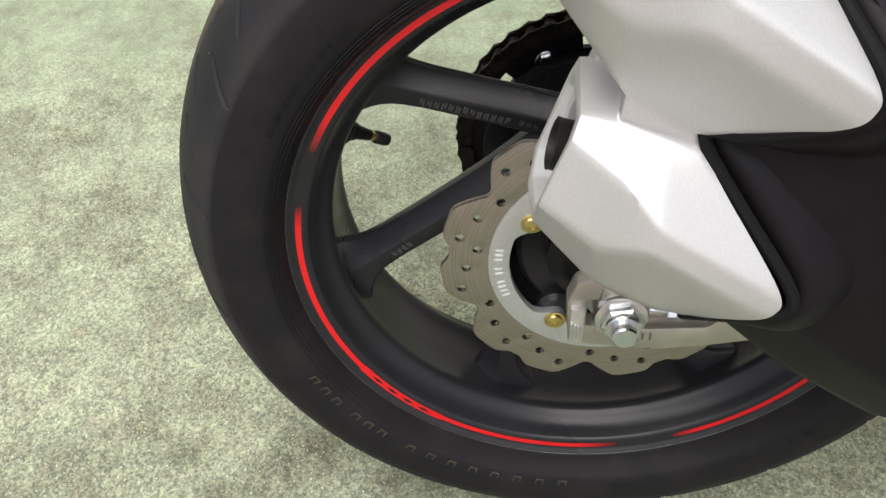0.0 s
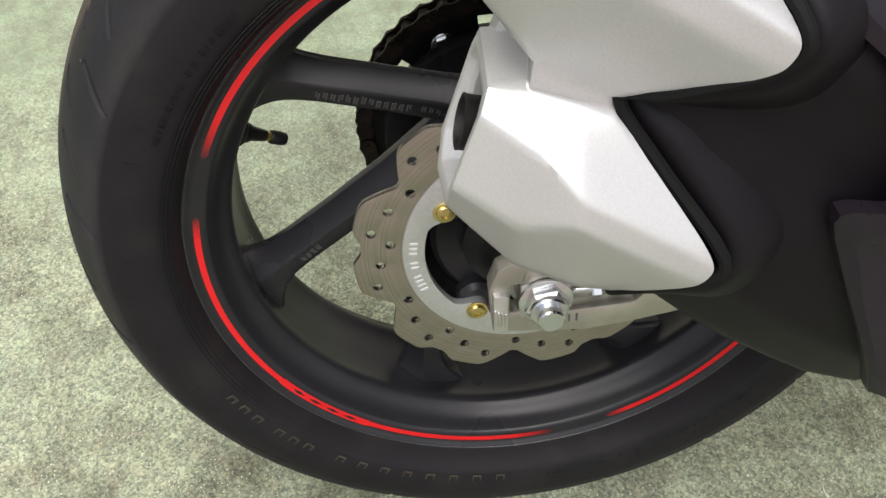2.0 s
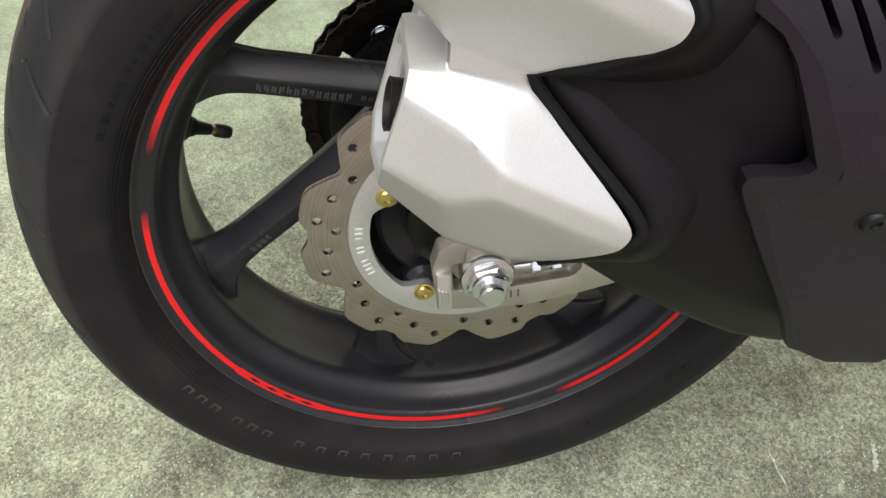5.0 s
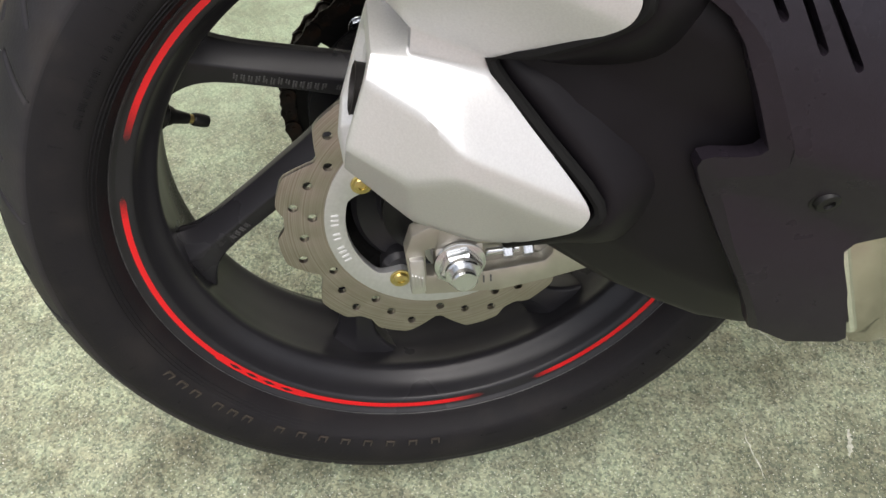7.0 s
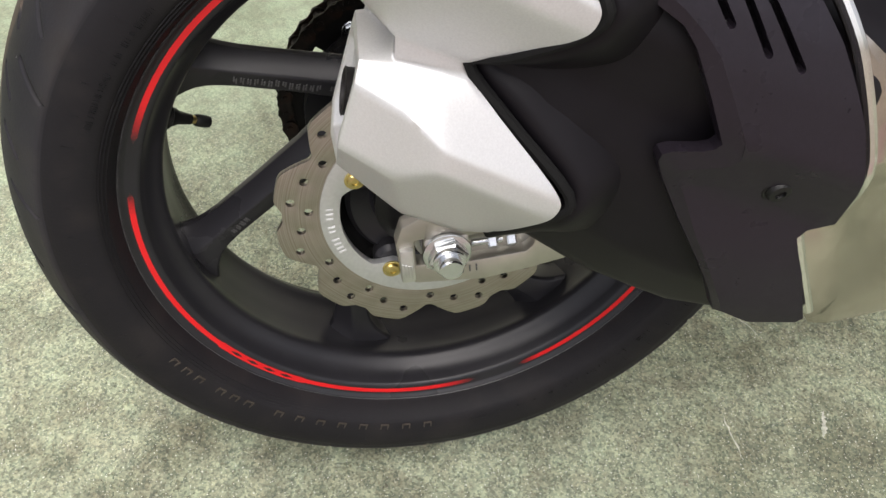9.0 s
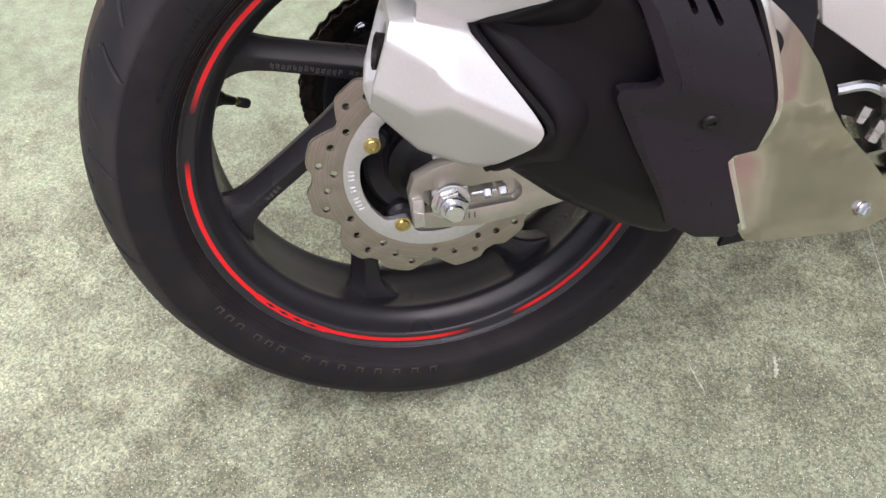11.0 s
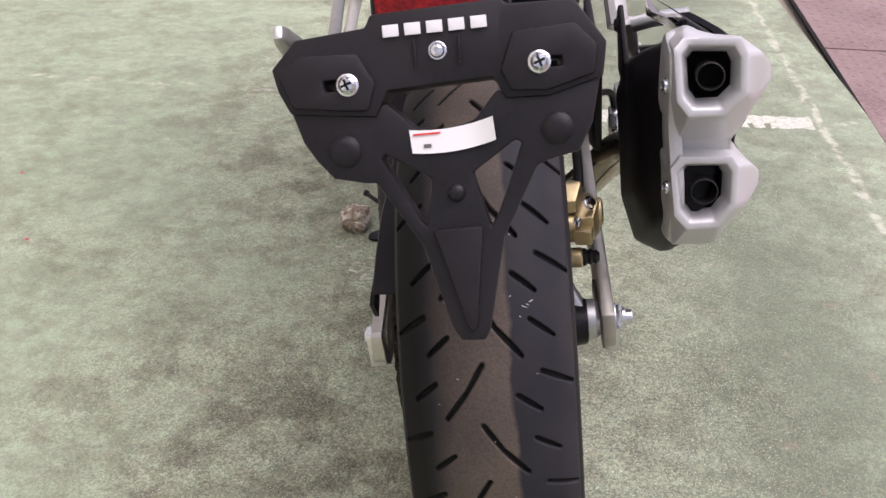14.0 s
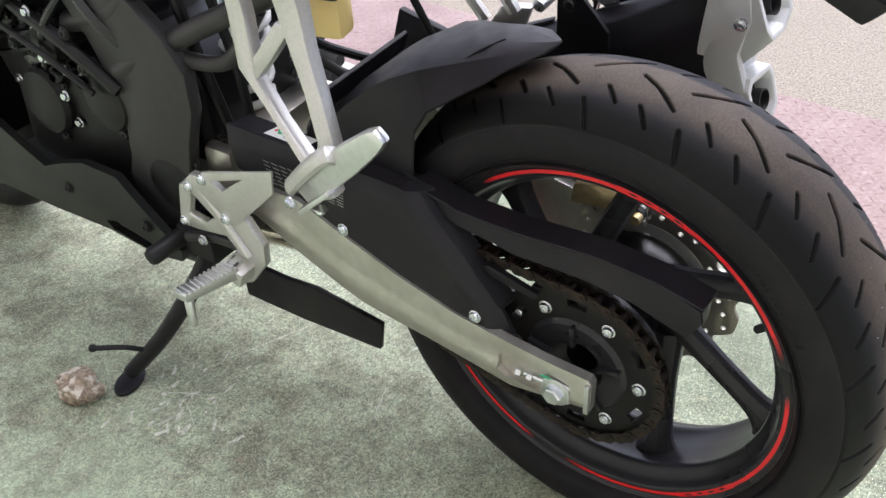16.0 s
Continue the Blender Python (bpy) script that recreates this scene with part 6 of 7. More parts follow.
# ---- number plate holder ----
def plate_holder():
    holder = thing_part("plate_holder", "textured black plastic number plate holder and mudguard")
    M = Matrix(((0, 1, 0, 0), (-0.9015, 0, 0.4327, -0.316), (0.4327, 0, 0.9015, 0.4445), (0, 0, 0, 1)))

    def on(bm):
        bmesh.ops.transform(bm, matrix=M, verts=bm.verts)
        return bm
    upper = [(-0.111, 0.015), (-0.108, 0.0), (-0.101, -0.0155), (-0.060, -0.0205), (-0.044, -0.0222), (-0.035, -0.006), (0.035, -0.004), (0.042, -0.0183), (0.070, -0.0195), (0.106, -0.0105), (0.110, 0.0116), (0.091, 0.0405), (0.047, 0.0420), (0.044, 0.046), (-0.042, 0.044), (-0.046, 0.0360), (-0.093, 0.0327)]
    slots = [[(-0.076, -0.003), (-0.056, -0.003), (-0.056, 0.004), (-0.076, 0.004)][::-1], [(0.061, -0.001), (0.080, -0.001), (0.080, 0.005), (0.061, 0.005)][::-1]]
    part("upper_bracket", on(plate(upper, -0.044, 0.0, 0.006, slots)), BLACK, holder, "", 40)
    for pts in ([(-0.106, 0.012), (-0.098, -0.012), (-0.062, -0.017), (-0.048, -0.018), (-0.042, 0.0), (-0.052, 0.020), (-0.090, 0.022)], [(0.040, 0.0), (0.046, -0.014), (0.070, -0.016), (0.101, -0.008), (0.104, 0.010), (0.090, 0.026), (0.050, 0.024)]):
        part("raised_pad", on(plate(pts, -0.002, 0.0045, 0.003, [s for s in slots if (s[0][0] < 0) == (pts[0][0] < 0)])), BLACK, holder, "", 40)
    lower = [(-0.1020, -0.0110), (-0.095, -0.035), (-0.087, -0.0485), (-0.077, -0.0605), (-0.056, -0.0655), (-0.049, -0.066), (-0.022, -0.110), (-0.007, -0.1690), (-0.002, -0.1775), (0.014, -0.1785), (0.018, -0.1720), (0.033, -0.110), (0.059, -0.0640), (0.066, -0.0610), (0.087, -0.0571), (0.097, -0.0394), (0.1050, -0.0060), (0.072, -0.0140), (0.042, -0.0130), (0.036, -0.0130), (0.020, -0.030), (0.0, -0.0350), (-0.020, -0.0310), (-0.037, -0.0140), (-0.044, -0.0165), (-0.060, -0.0150)]
    holes = [[(-0.044, -0.050), (-0.041, -0.0475), (-0.012, -0.066), (-0.013, -0.074), (-0.018, -0.098), (-0.021, -0.0945)][::-1], [(0.016, -0.0650), (0.046, -0.0455), (0.050, -0.0480), (0.030, -0.0945), (0.025, -0.102), (0.018, -0.074)][::-1]]
    part("mudguard", on(plate(lower, -0.026, -0.003, 0.004, holes)), BLACK, holder, "", 40)
    part("mudguard_rib", on(plate([(-0.014, -0.10), (0.020, -0.10), (0.010, -0.170), (0.004, -0.170)], -0.005, 0.0015, 0.004)), BLACK, holder, "", 40)
    for u, v, r in ((-0.067, -0.0427, 0.0104), (0.074, -0.0405, 0.0104), (0.004, -0.077, 0.0060)):
        put("plastic_plug", mesh_of(lathe([(r, 0), (r, 0.0012), (r * 0.9, 0.0024), (r * 0.6, 0.0040), (r * 0.25, 0.0046)], 28), BLACK), holder, M @ Matrix.Translation((-0.003, u, v)))
    cross = joined(lathe([(0.0074, 0), (0.0074, 0.0012), (0.0060, 0.0018), (0.0056, 0.0046), (0.0040, 0.0066), (0.001, 0.0072)], 24))
    screw = mesh_of(cross, ZINC, 30)
    slit = mesh_of(joined(block((0, 0, 0), (0.0008, 0.0016, 0.0074), 0), block((0, 0, 0), (0.0008, 0.0074, 0.0016), 0)), DARK, 0)
    for u, v in ((-0.060, 0.0), (0.0656, 0.0025)):
        put("plate_screw", screw, holder, M @ Matrix.Translation((0.0042, u, v)), "bright zinc cross-head screw")
        put("screw_cross", slit, holder, M @ Matrix.Translation((0.0042, u, v)) @ Matrix.Translation((0.0069, 0, 0)) @ Matrix.Rotation(radians(20), 4, "X"))
    put("plate_screw", bolt_mesh(0.0042, ZINC, 0.005, "button"), holder, M @ Matrix.Translation((-0.001, 0.0004, 0.0165)), "bright zinc bolt")
    for u in (-0.014, 0.015):
        part("mudguard_rib", on(block((0.001, u, 0.016), (0.004, 0.0014, 0.018), 0.0005)), BLACK, holder)
    # the maker's mark, as plain bars
    for k in range(5):
        part("maker_mark", on(block((0.0012, -0.0288 + 0.0144 * k, 0.0320), (0.0026, 0.0105, 0.0078), 0.0005)), PALE, holder, "pale raised maker's mark")
    # curled paper label
    bm = bmesh.new()
    cols = []
    for k in range(9):
        t = k / 8
        u = -0.0235 + 0.056 * t
        dip = -0.0440 + 0.0030 * (2 * t - 1) ** 2 + 0.004 * t
        lift = -0.0015 + 0.030 * max(0, t - 0.72) ** 1.5
        cols.append([bm.verts.new((lift, u, dip + 0.008)), bm.verts.new((lift + 0.0005, u + 0.001, dip - 0.0075))])
    for a, b in zip(cols, cols[1:]):
        bm.faces.new((a[0], a[1], b[1], b[0]))
    part("paper_label", on(bm), WHITE, holder, "curled white paper label", 60)
    part("label_mark", on(block((-0.0008, -0.012, -0.0445), (0.0006, 0.005, 0.0025), 0)), INK, holder)
    part("label_mark", on(block((-0.0008, -0.012, -0.0365), (0.0006, 0.018, 0.0012), 0)), RED_INK, holder)
    # tail column and reflector
    part("tail_column", loft([[(-0.046, -0.270, 0.490), (0.046, -0.270, 0.492), (0.046, -0.225, 0.470), (-0.046, -0.225, 0.470)], [(-0.050, -0.215, 0.575), (0.050, -0.215, 0.575), (0.045, -0.165, 0.560), (-0.045, -0.165, 0.560)], [(-0.060, -0.11, 0.66), (0.060, -0.11, 0.66), (0.055, -0.07, 0.64), (-0.055, -0.07, 0.64)]], 0.006), BLACK, holder, "", 40)
    part("reflector_frame", block((0.001, -0.2785, 0.4925), (0.086, 0.009, 0.050), 0.003, (-30, 0, 0)), BLACK, holder, "black reflector frame")
    part("reflector", block((0.001, -0.2808, 0.4938), (0.080, 0.008, 0.044), 0.003, (-30, 0, 0)), REFLECTOR, holder, "red rear reflector")
    part("tail_tray", loft([[(-0.05, -0.23, 0.46), (0.05, -0.23, 0.462), (0.05, -0.21, 0.44), (-0.05, -0.21, 0.44)], [(-0.06, 0.05, 0.60), (0.06, 0.05, 0.60), (0.06, 0.05, 0.57), (-0.06, 0.05, 0.57)]], 0.006), BLACK, holder)
    settle(holder, (0.9914, -0.0134, -0.0205, 0.0019, 0.0215, 0.9954, 0.0090, 0.0015, 0.0166, -0.0115, 0.9919, 0.0014))


plate_holder()


# ---- left side: footrests, frame, stand, engine ----
def left_side():
    fr = thing_part("frame", "dark grey steel frame")
    main = [(0.579, 0.345), (0.524, 0.296), (0.497, 0.252), (0.500, 0.20), (0.519, 0.151), (0.545, 0.05), (0.577, -0.010), (0.642, -0.004), (0.655, 0.06), (0.641, 0.094), (0.626, 0.177), (0.658, 0.264), (0.72, 0.36)]
    part("frame_plate", plate(main, -0.138, -0.118, 0.004), FRAME, fr, "", 40)
    part("frame_plate", plate(main, 0.10, 0.12, 0.004), ENGINE, fr, "", 40)
    part("frame_tube", tube([(-0.13, 0.62, 0.225), (-0.115, 0.50, 0.295), (-0.10, 0.38, 0.36), (-0.09, 0.25, 0.43)], 0.0135, 16), FRAME, fr, "dark steel frame tube")
    part("frame_tube", tube([(-0.125, 0.70, 0.27), (-0.125, 0.60, 0.31), (-0.12, 0.52, 0.39)], 0.0145, 16), FRAME, fr)
    part("frame_tube", tube([(-0.12, 0.535, 0.26), (-0.11, 0.45, 0.27), (-0.10, 0.40, 0.34)], 0.010, 12), FRAME, fr)
    part("subframe_tube", tube([(0.10, 0.52, 0.30), (0.10, 0.38, 0.36), (0.09, 0.25, 0.43)], 0.0135, 16), FRAME, fr)
    # rider's footrest
    b = thing_part("footrest_bracket", "cast alloy rider footrest bracket")
    bracket = [(0.506, 0.118), (0.488, 0.139), (0.456, 0.142), (0.402, 0.096), (0.382, 0.066), (0.386, 0.034), (0.420, -0.010), (0.441, -0.020), (0.462, -0.006), (0.445, 0.022), (0.434, 0.041), (0.447, 0.056), (0.500, 0.047), (0.524, 0.046), (0.528, 0.060), (0.514, 0.115)]
    part("bracket_plate", plate(bracket, -0.172, -0.160, 0.004, [[(0.494, 0.108), (0.508, 0.070), (0.480, 0.066), (0.462, 0.080)][::-1]]), ALLOY_CAST, b, "", 40)
    part("bracket_rib", tube([(-0.171, 0.476, 0.125), (-0.173, 0.44, 0.085), (-0.173, 0.41, 0.04)], 0.006, 10), ALLOY_CAST, b)
    heel = [(0.474, 0.134), (0.452, 0.159), (0.440, 0.163), (0.333, 0.199), (0.338, 0.166), (0.412, 0.092), (0.424, 0.092), (0.437, 0.103)]
    slit = [(0.441, 0.149), (0.385, 0.170), (0.424, 0.140)]
    part("heel_plate", plate(heel, -0.181, -0.177, 0.0016, [slit[::-1]]), ALLOY_CAST, b, "flat alloy heel guard with triangular slot", 40)
    for y, z, x in ((0.454, 0.148, -0.181), (0.494, 0.118, -0.172), (0.519, 0.055, -0.172), (0.427, 0.098, -0.181)):
        put("bracket_bolt", ZBUTTON, b, facing((x, y, z), (-1, 0, 0)))
    part("peg_clevis", block((-0.180, 0.425, 0.020), (0.034, 0.034, 0.026), 0.004, (20, 0, 0)), ALLOY_CAST, b)
    part("peg_pivot", block((-0.188, 0.424, 0.032), (0.018, 0.014, 0.016), 0.003), ZINC, b)
    rows = []
    for t in range(8):
        k = t / 7
        c = Vector((-0.192, 0.425, 0.026)).lerp(Vector((-0.266, 0.441, 0.030)), k)
        w, hgt = 0.012 - 0.002 * k, 0.009 - 0.003 * k
        rows.append([(c.x, c.y - w, c.z - hgt), (c.x, c.y + w, c.z - hgt), (c.x, c.y + w, c.z + hgt), (c.x, c.y - w, c.z + hgt)])
    peg = part("footpeg", loft(rows, 0.002), ALLOY, b, "ribbed alloy footpeg")
    for k in range(11):
        c = Vector((-0.198, 0.4265, 0.0355)).lerp(Vector((-0.262, 0.440, 0.0365)), k / 10)
        part("peg_tooth", block(c, (0.0034, 0.022, 0.004), 0.0006, (0, 0, -8)), ALLOY, b)
    put("bank_sensor", mesh_of(lathe([(0.005, 0), (0.0062, 0.004), (0.0062, 0.034), (0.004, 0.038)], 14), ALLOY), b, facing((-0.258, 0.437, 0.022), (-0.1, -0.1, -1)), "alloy feeler bolt")
    put("shift_rubber", mesh_of(lathe([(0.012, 0), (0.013, 0.004), (0.013, 0.05), (0.010, 0.056)], 18), HOSE), b, facing((-0.165, 0.545, 0.015), (-1, 0.1, -0.1)), "black rubber shift peg")
    part("shift_lever", tube([(-0.155, 0.44, 0.03), (-0.152, 0.50, 0.02), (-0.168, 0.545, 0.015)], 0.007, 10), FRAME, b)
    # pillion footrest hanger: an open A-frame casting
    p = thing_part("pillion_hanger", "cast alloy pillion footrest hanger")
    def flat_bar(pts, name="hanger_leg", parent=None):
        rings = []
        for (x, y, z), w, d in pts:
            rings.append([(x - d, y - w * 0.97, z - w * 0.25), (x + d, y - w * 0.97, z - w * 0.25), (x + d, y + w * 0.97, z + w * 0.25), (x - d, y + w * 0.97, z + w * 0.25)])
        return part(name, loft(rings, 0.003, True, 2), ALLOY_CAST, parent or p, "", 40)

    flat_bar((((-0.148, 0.372, 0.45), 0.013, 0.009), ((-0.150, 0.362, 0.370), 0.012, 0.009), ((-0.153, 0.360, 0.306), 0.012, 0.009), ((-0.165, 0.317, 0.268), 0.009, 0.008), ((-0.182, 0.262, 0.228), 0.011, 0.009)))
    flat_bar((((-0.150, 0.300, 0.45), 0.019, 0.010), ((-0.151, 0.289, 0.395), 0.017, 0.010), ((-0.155, 0.280, 0.358), 0.014, 0.009), ((-0.167, 0.258, 0.310), 0.012, 0.008), ((-0.180, 0.238, 0.263), 0.012, 0.008), ((-0.186, 0.244, 0.230), 0.014, 0.009)))
    flat_bar((((-0.153, 0.360, 0.302), 0.012, 0.008), ((-0.152, 0.335, 0.328), 0.010, 0.007), ((-0.152, 0.299, 0.372), 0.010, 0.008)), "hanger_web")
    part("peg_clevis", block((-0.192, 0.250, 0.222), (0.022, 0.044, 0.036), 0.006, (-25, 0, 0)), ALLOY_CAST, p)
    rows = []
    for k, w, d in ((0, 0.014, 0.012), (0.25, 0.017, 0.012), (0.6, 0.016, 0.010), (0.9, 0.012, 0.008), (1, 0.008, 0.006)):
        c = Vector((-0.200, 0.262, 0.214)).lerp(Vector((-0.217, 0.140, 0.328)), k)
        rows.append([(c.x - d, c.y - w * 0.7, c.z - w * 0.7), (c.x + d, c.y - w * 0.7, c.z - w * 0.7), (c.x + d, c.y + w * 0.7, c.z + w * 0.7), (c.x - d, c.y + w * 0.7, c.z + w * 0.7)])
    part("pillion_peg", loft(rows, 0.004, True, 2), ALLOY, p, "folded alloy pillion footpeg", 40)
    part("peg_lug", tube([(-0.214, 0.272, 0.222), (-0.222, 0.235, 0.262), (-0.222, 0.210, 0.285), (-0.214, 0.205, 0.282)], 0.010, 10, 5, None, 0.6), ALLOY_CAST, p)
    part("peg_plate", block((-0.214, 0.232, 0.222), (0.026, 0.060, 0.006), 0.002, (-42, 0, 0)), ALLOY, p)
    put("peg_bolt", ZBOLT, p, facing((-0.226, 0.262, 0.214), (-1, 0, -0.2)))
    put("peg_bolt", ZBOLT, p, facing((-0.212, 0.236, 0.206), (-0.3, 0.2, -1)))
    # side stand
    s = thing_part("side_stand", "black steel side stand folded out")
    foot = BIKE.inverted() @ Vector((*(BIKE @ Vector((-0.2422, 0.7065, -0.3126))).xy, 0.012))
    part("stand_leg", tube([(-0.1406, 0.5439, -0.0210), (-0.1554, 0.5705, -0.0843), (-0.1955, 0.6449, -0.2117), foot + Vector((0.004, -0.004, 0.01))], lambda t: 0.0145 - 0.002 * t, 14), BLACK, s)
    part("stand_foot", joined(lathe([(0.026, 0), (0.028, 0.002), (0.028, 0.007), (0.024, 0.009)], 24)), BLACK, s).matrix_basis = BIKE.inverted() @ Matrix.Translation((BIKE @ foot).xy.to_3d()) @ pose(0, 0, 0.0, 0, -90, 25) @ Matrix.Diagonal((1, 0.7, 1.3, 1))
    part("stand_stub", tube([foot + Vector((0.02, -0.03, 0.06)), (-0.2422, 0.6918, -0.2266), (-0.2705, 0.7264, -0.2242)], 0.0042, 10), BLACK, s)
    put("stand_knob", mesh_of(lathe([(0.005, 0), (0.0062, 0.002), (0.0062, 0.008), (0.004, 0.01)], 12), BLACK), s, facing((-0.2674, 0.7233, -0.2241), (-0.6, 0.7, 0)))
    part("stand_pivot", block((-0.1408, 0.5547, -0.0214), (0.05, 0.07, 0.045), 0.008), BLACK, s)
    put("stand_bolt", ZBOLT, s, facing((-0.1684, 0.5270, 0.0019), (-1, 0, 0)))
    part("stand_spring", tube([(-0.1638 + 0.005 * math.cos(k), 0.5380 + 0.0012 * k, -0.0419 - 0.0016 * k) for k in range(0, 50)], 0.0016, 6, 1), BLACK, s)
    for group in (b, p):
        settle(group, (1.0090, -0.0150, -0.0182, 0.0028, 0.0265, 1.0416, -0.0023, 0.0043, 0.0177, -0.0252, 1.0155, -0.0040))
    settle(fr, (1.0323, -0.0115, -0.0165, 0.0053, 0.0236, 1.0978, -0.0031, -0.0249, 0.0212, -0.0309, 1.0383, -0.0044))


ALLOY_CAST = material("cast_alloy_silver", (0.60, 0.59, 0.56), 0.40, 0.8, grain=0.06, grain_scale=250, bump=0.15, bump_scale=900, rough_var=0.06)
left_side()


def fairing_and_engine():
    f = thing_part("lower_fairing", "black lower fairing with red decal")
    shape = [(0.985, 0.11), (0.897, 0.080), (0.803, 0.042), (0.760, 0.060), (0.716, 0.074), (0.649, 0.073), (0.600, 0.035), (0.550, -0.010), (0.560, -0.035), (0.614, -0.048), (0.702, -0.036), (0.828, -0.045), (0.951, -0.045), (1.035, -0.085), (1.034, -0.04), (1.005, 0.05)]
    hole = [(0.698, -0.016), (0.675, -0.008), (0.612, -0.024), (0.630, -0.043), (0.692, -0.031)]

    def curve(y, z):
        return float(0.158 + 0.012 * math.cos((z - 0.02) * 18) - 0.05 * max(0, y - 0.95))
    sp = sheet(shape, curve, 0.012, 0.02, 0.003, [hole[::-1]])
    for v in sp.verts:
        v.co.x = -v.co.x
    part("fairing_panel", sp, FAIR, f, "", 40)
    part("belly", loft([[(-0.15, 0.56, -0.03), (0.13, 0.56, -0.03), (0.10, 0.56, -0.085), (-0.12, 0.56, -0.085)], [(-0.155, 0.80, -0.035), (0.15, 0.80, -0.035), (0.10, 0.80, -0.12), (-0.10, 0.80, -0.12)], [(-0.14, 1.02, -0.04), (0.14, 1.02, -0.04), (0.09, 1.02, -0.10), (-0.09, 1.02, -0.10)]], 0.012), FAIR, f)
    part("side_cowl", sheet([(0.90, 0.082), (0.995, 0.060), (1.005, 0.085), (1.065, 0.115), (1.09, 0.20), (1.06, 0.45), (0.95, 0.50), (0.93, 0.25)], lambda y, z: -0.16 - 0.05 * (z - 0.1) + 0.1 * (y - 1.0), 0.01, 0.05, 0.003), FAIR, f)
    part("red_decal", sheet([(1.032, -0.045), (0.992, -0.066), (1.010, -0.080), (1.033, -0.083)], lambda y, z: -curve(y, z) - 0.0005, 0.0008, 0.05), RED, f, "red decal", 0)
    put("fairing_bolt", DBOLT, f, facing((-0.172, 0.605, 0.012), (-1, 0, 0)))
    put("fairing_bolt", DBOLT, f, facing((-0.170, 0.76, 0.02), (-1, 0, 0)))
    e = thing_part("engine", "black twin-cylinder engine with bolted covers")
    part("crankcase", block((0, 0.72, 0.09), (0.25, 0.34, 0.20), 0.03, (8, 0, 0), 3), ENGINE, e)
    part("cylinder", block((0, 0.84, 0.27), (0.24, 0.19, 0.24), 0.015, (-18, 0, 0)), ENGINE, e)
    part("gearbox_case", block((0, 0.60, 0.16), (0.21, 0.16, 0.14), 0.025, (0, 0, 0), 3), ENGINE, e)
    for y, z, r, d in ((0.80, 0.13, 0.052, 0.02), (0.66, 0.17, 0.045, 0.022), (0.57, 0.075, 0.05, 0.02), (0.74, 0.235, 0.03, 0.03)):
        cov = lathe([(r, 0), (r, d * 0.5), (r * 0.9, d * 0.85), (r * 0.6, d), (r * 0.1, d * 1.02)], 40)
        put("engine_cover", mesh_of(cov, ENGINE, 30), e, facing((-0.122, y, z), (-1, 0, 0.05)), "round black engine cover")
        for k in range(6):
            a = radians(60 * k + 20)
            put("engine_bolt", DBOLT if k % 3 else ZBOLT, e, facing((-0.128, y + (r + 0.006) * math.cos(a), z + (r + 0.006) * math.sin(a)), (-1, 0, 0)))
    for y, z, r, d in ((0.70, 0.10, 0.070, 0.022), (0.60, 0.20, 0.040, 0.02), (0.80, 0.20, 0.038, 0.02)):
        cov = lathe([(r, 0), (r, d * 0.5), (r * 0.9, d * 0.85), (r * 0.6, d), (r * 0.55, d * 0.8), (r * 0.1, d * 0.8)], 40)
        put("engine_cover", mesh_of(cov, GLOSS, 30), e, facing((0.124, y, z), (1, 0, 0.05)), "round black engine cover")
        for k in range(7):
            a = radians(360 / 7 * k + 20)
            put("engine_bolt", DBOLT, e, facing((0.132, y + (r + 0.005) * math.cos(a), z + (r + 0.005) * math.sin(a)), (1, 0, 0)))
    for k in range(9):
        z = 0.20 + 0.022 * k
        part("cylinder_fin", block((0, 0.83 + 0.007 * k, z), (0.262, 0.20, 0.006), 0.001, (-18, 0, 0)), ENGINE, e)
    for y, z, r, d in ((0.700, 0.245, 0.016, 0.030), (0.735, 0.190, 0.012, 0.036), (0.690, 0.190, 0.010, 0.030), (0.775, 0.262, 0.014, 0.034), (0.828, 0.250, 0.018, 0.026), (0.860, 0.300, 0.012, 0.034), (0.790, 0.320, 0.020, 0.024), (0.910, 0.330, 0.016, 0.030)):
        put("engine_boss", mesh_of(lathe([(r, 0), (r, d * 0.7), (r * 0.8, d * 0.9), (r * 0.55, d), (r * 0.5, d * 0.8), (r * 0.1, d * 0.8)], 20), GLOSS, 30), e, facing((-0.120, y, z), (-1, -0.1, 0.15)))
    for y, z, kind in ((0.742, 0.222, 1), (0.700, 0.212, 1), (0.762, 0.226, 0), (0.722, 0.170, 1), (0.80, 0.228, 0), (0.815, 0.285, 1), (0.86, 0.262, 0), (0.895, 0.290, 1), (0.68, 0.27, 0), (0.745, 0.285, 1), (0.665, 0.225, 0), (0.84, 0.335, 1)):
        put("engine_bolt", ZBOLT if kind else DBOLT, e, facing((-0.150, y, z), (-1, 0, 0.1)))
    for y, z, tilt, long in ((0.71, 0.26, 35, 0.07), (0.77, 0.21, -20, 0.06), (0.83, 0.29, 50, 0.08), (0.88, 0.25, 10, 0.06), (0.75, 0.31, -40, 0.06)):
        part("engine_bracket", block((-0.140, y, z), (0.008, long, 0.014), 0.003, (tilt, 0, 0)), GLOSS, e)
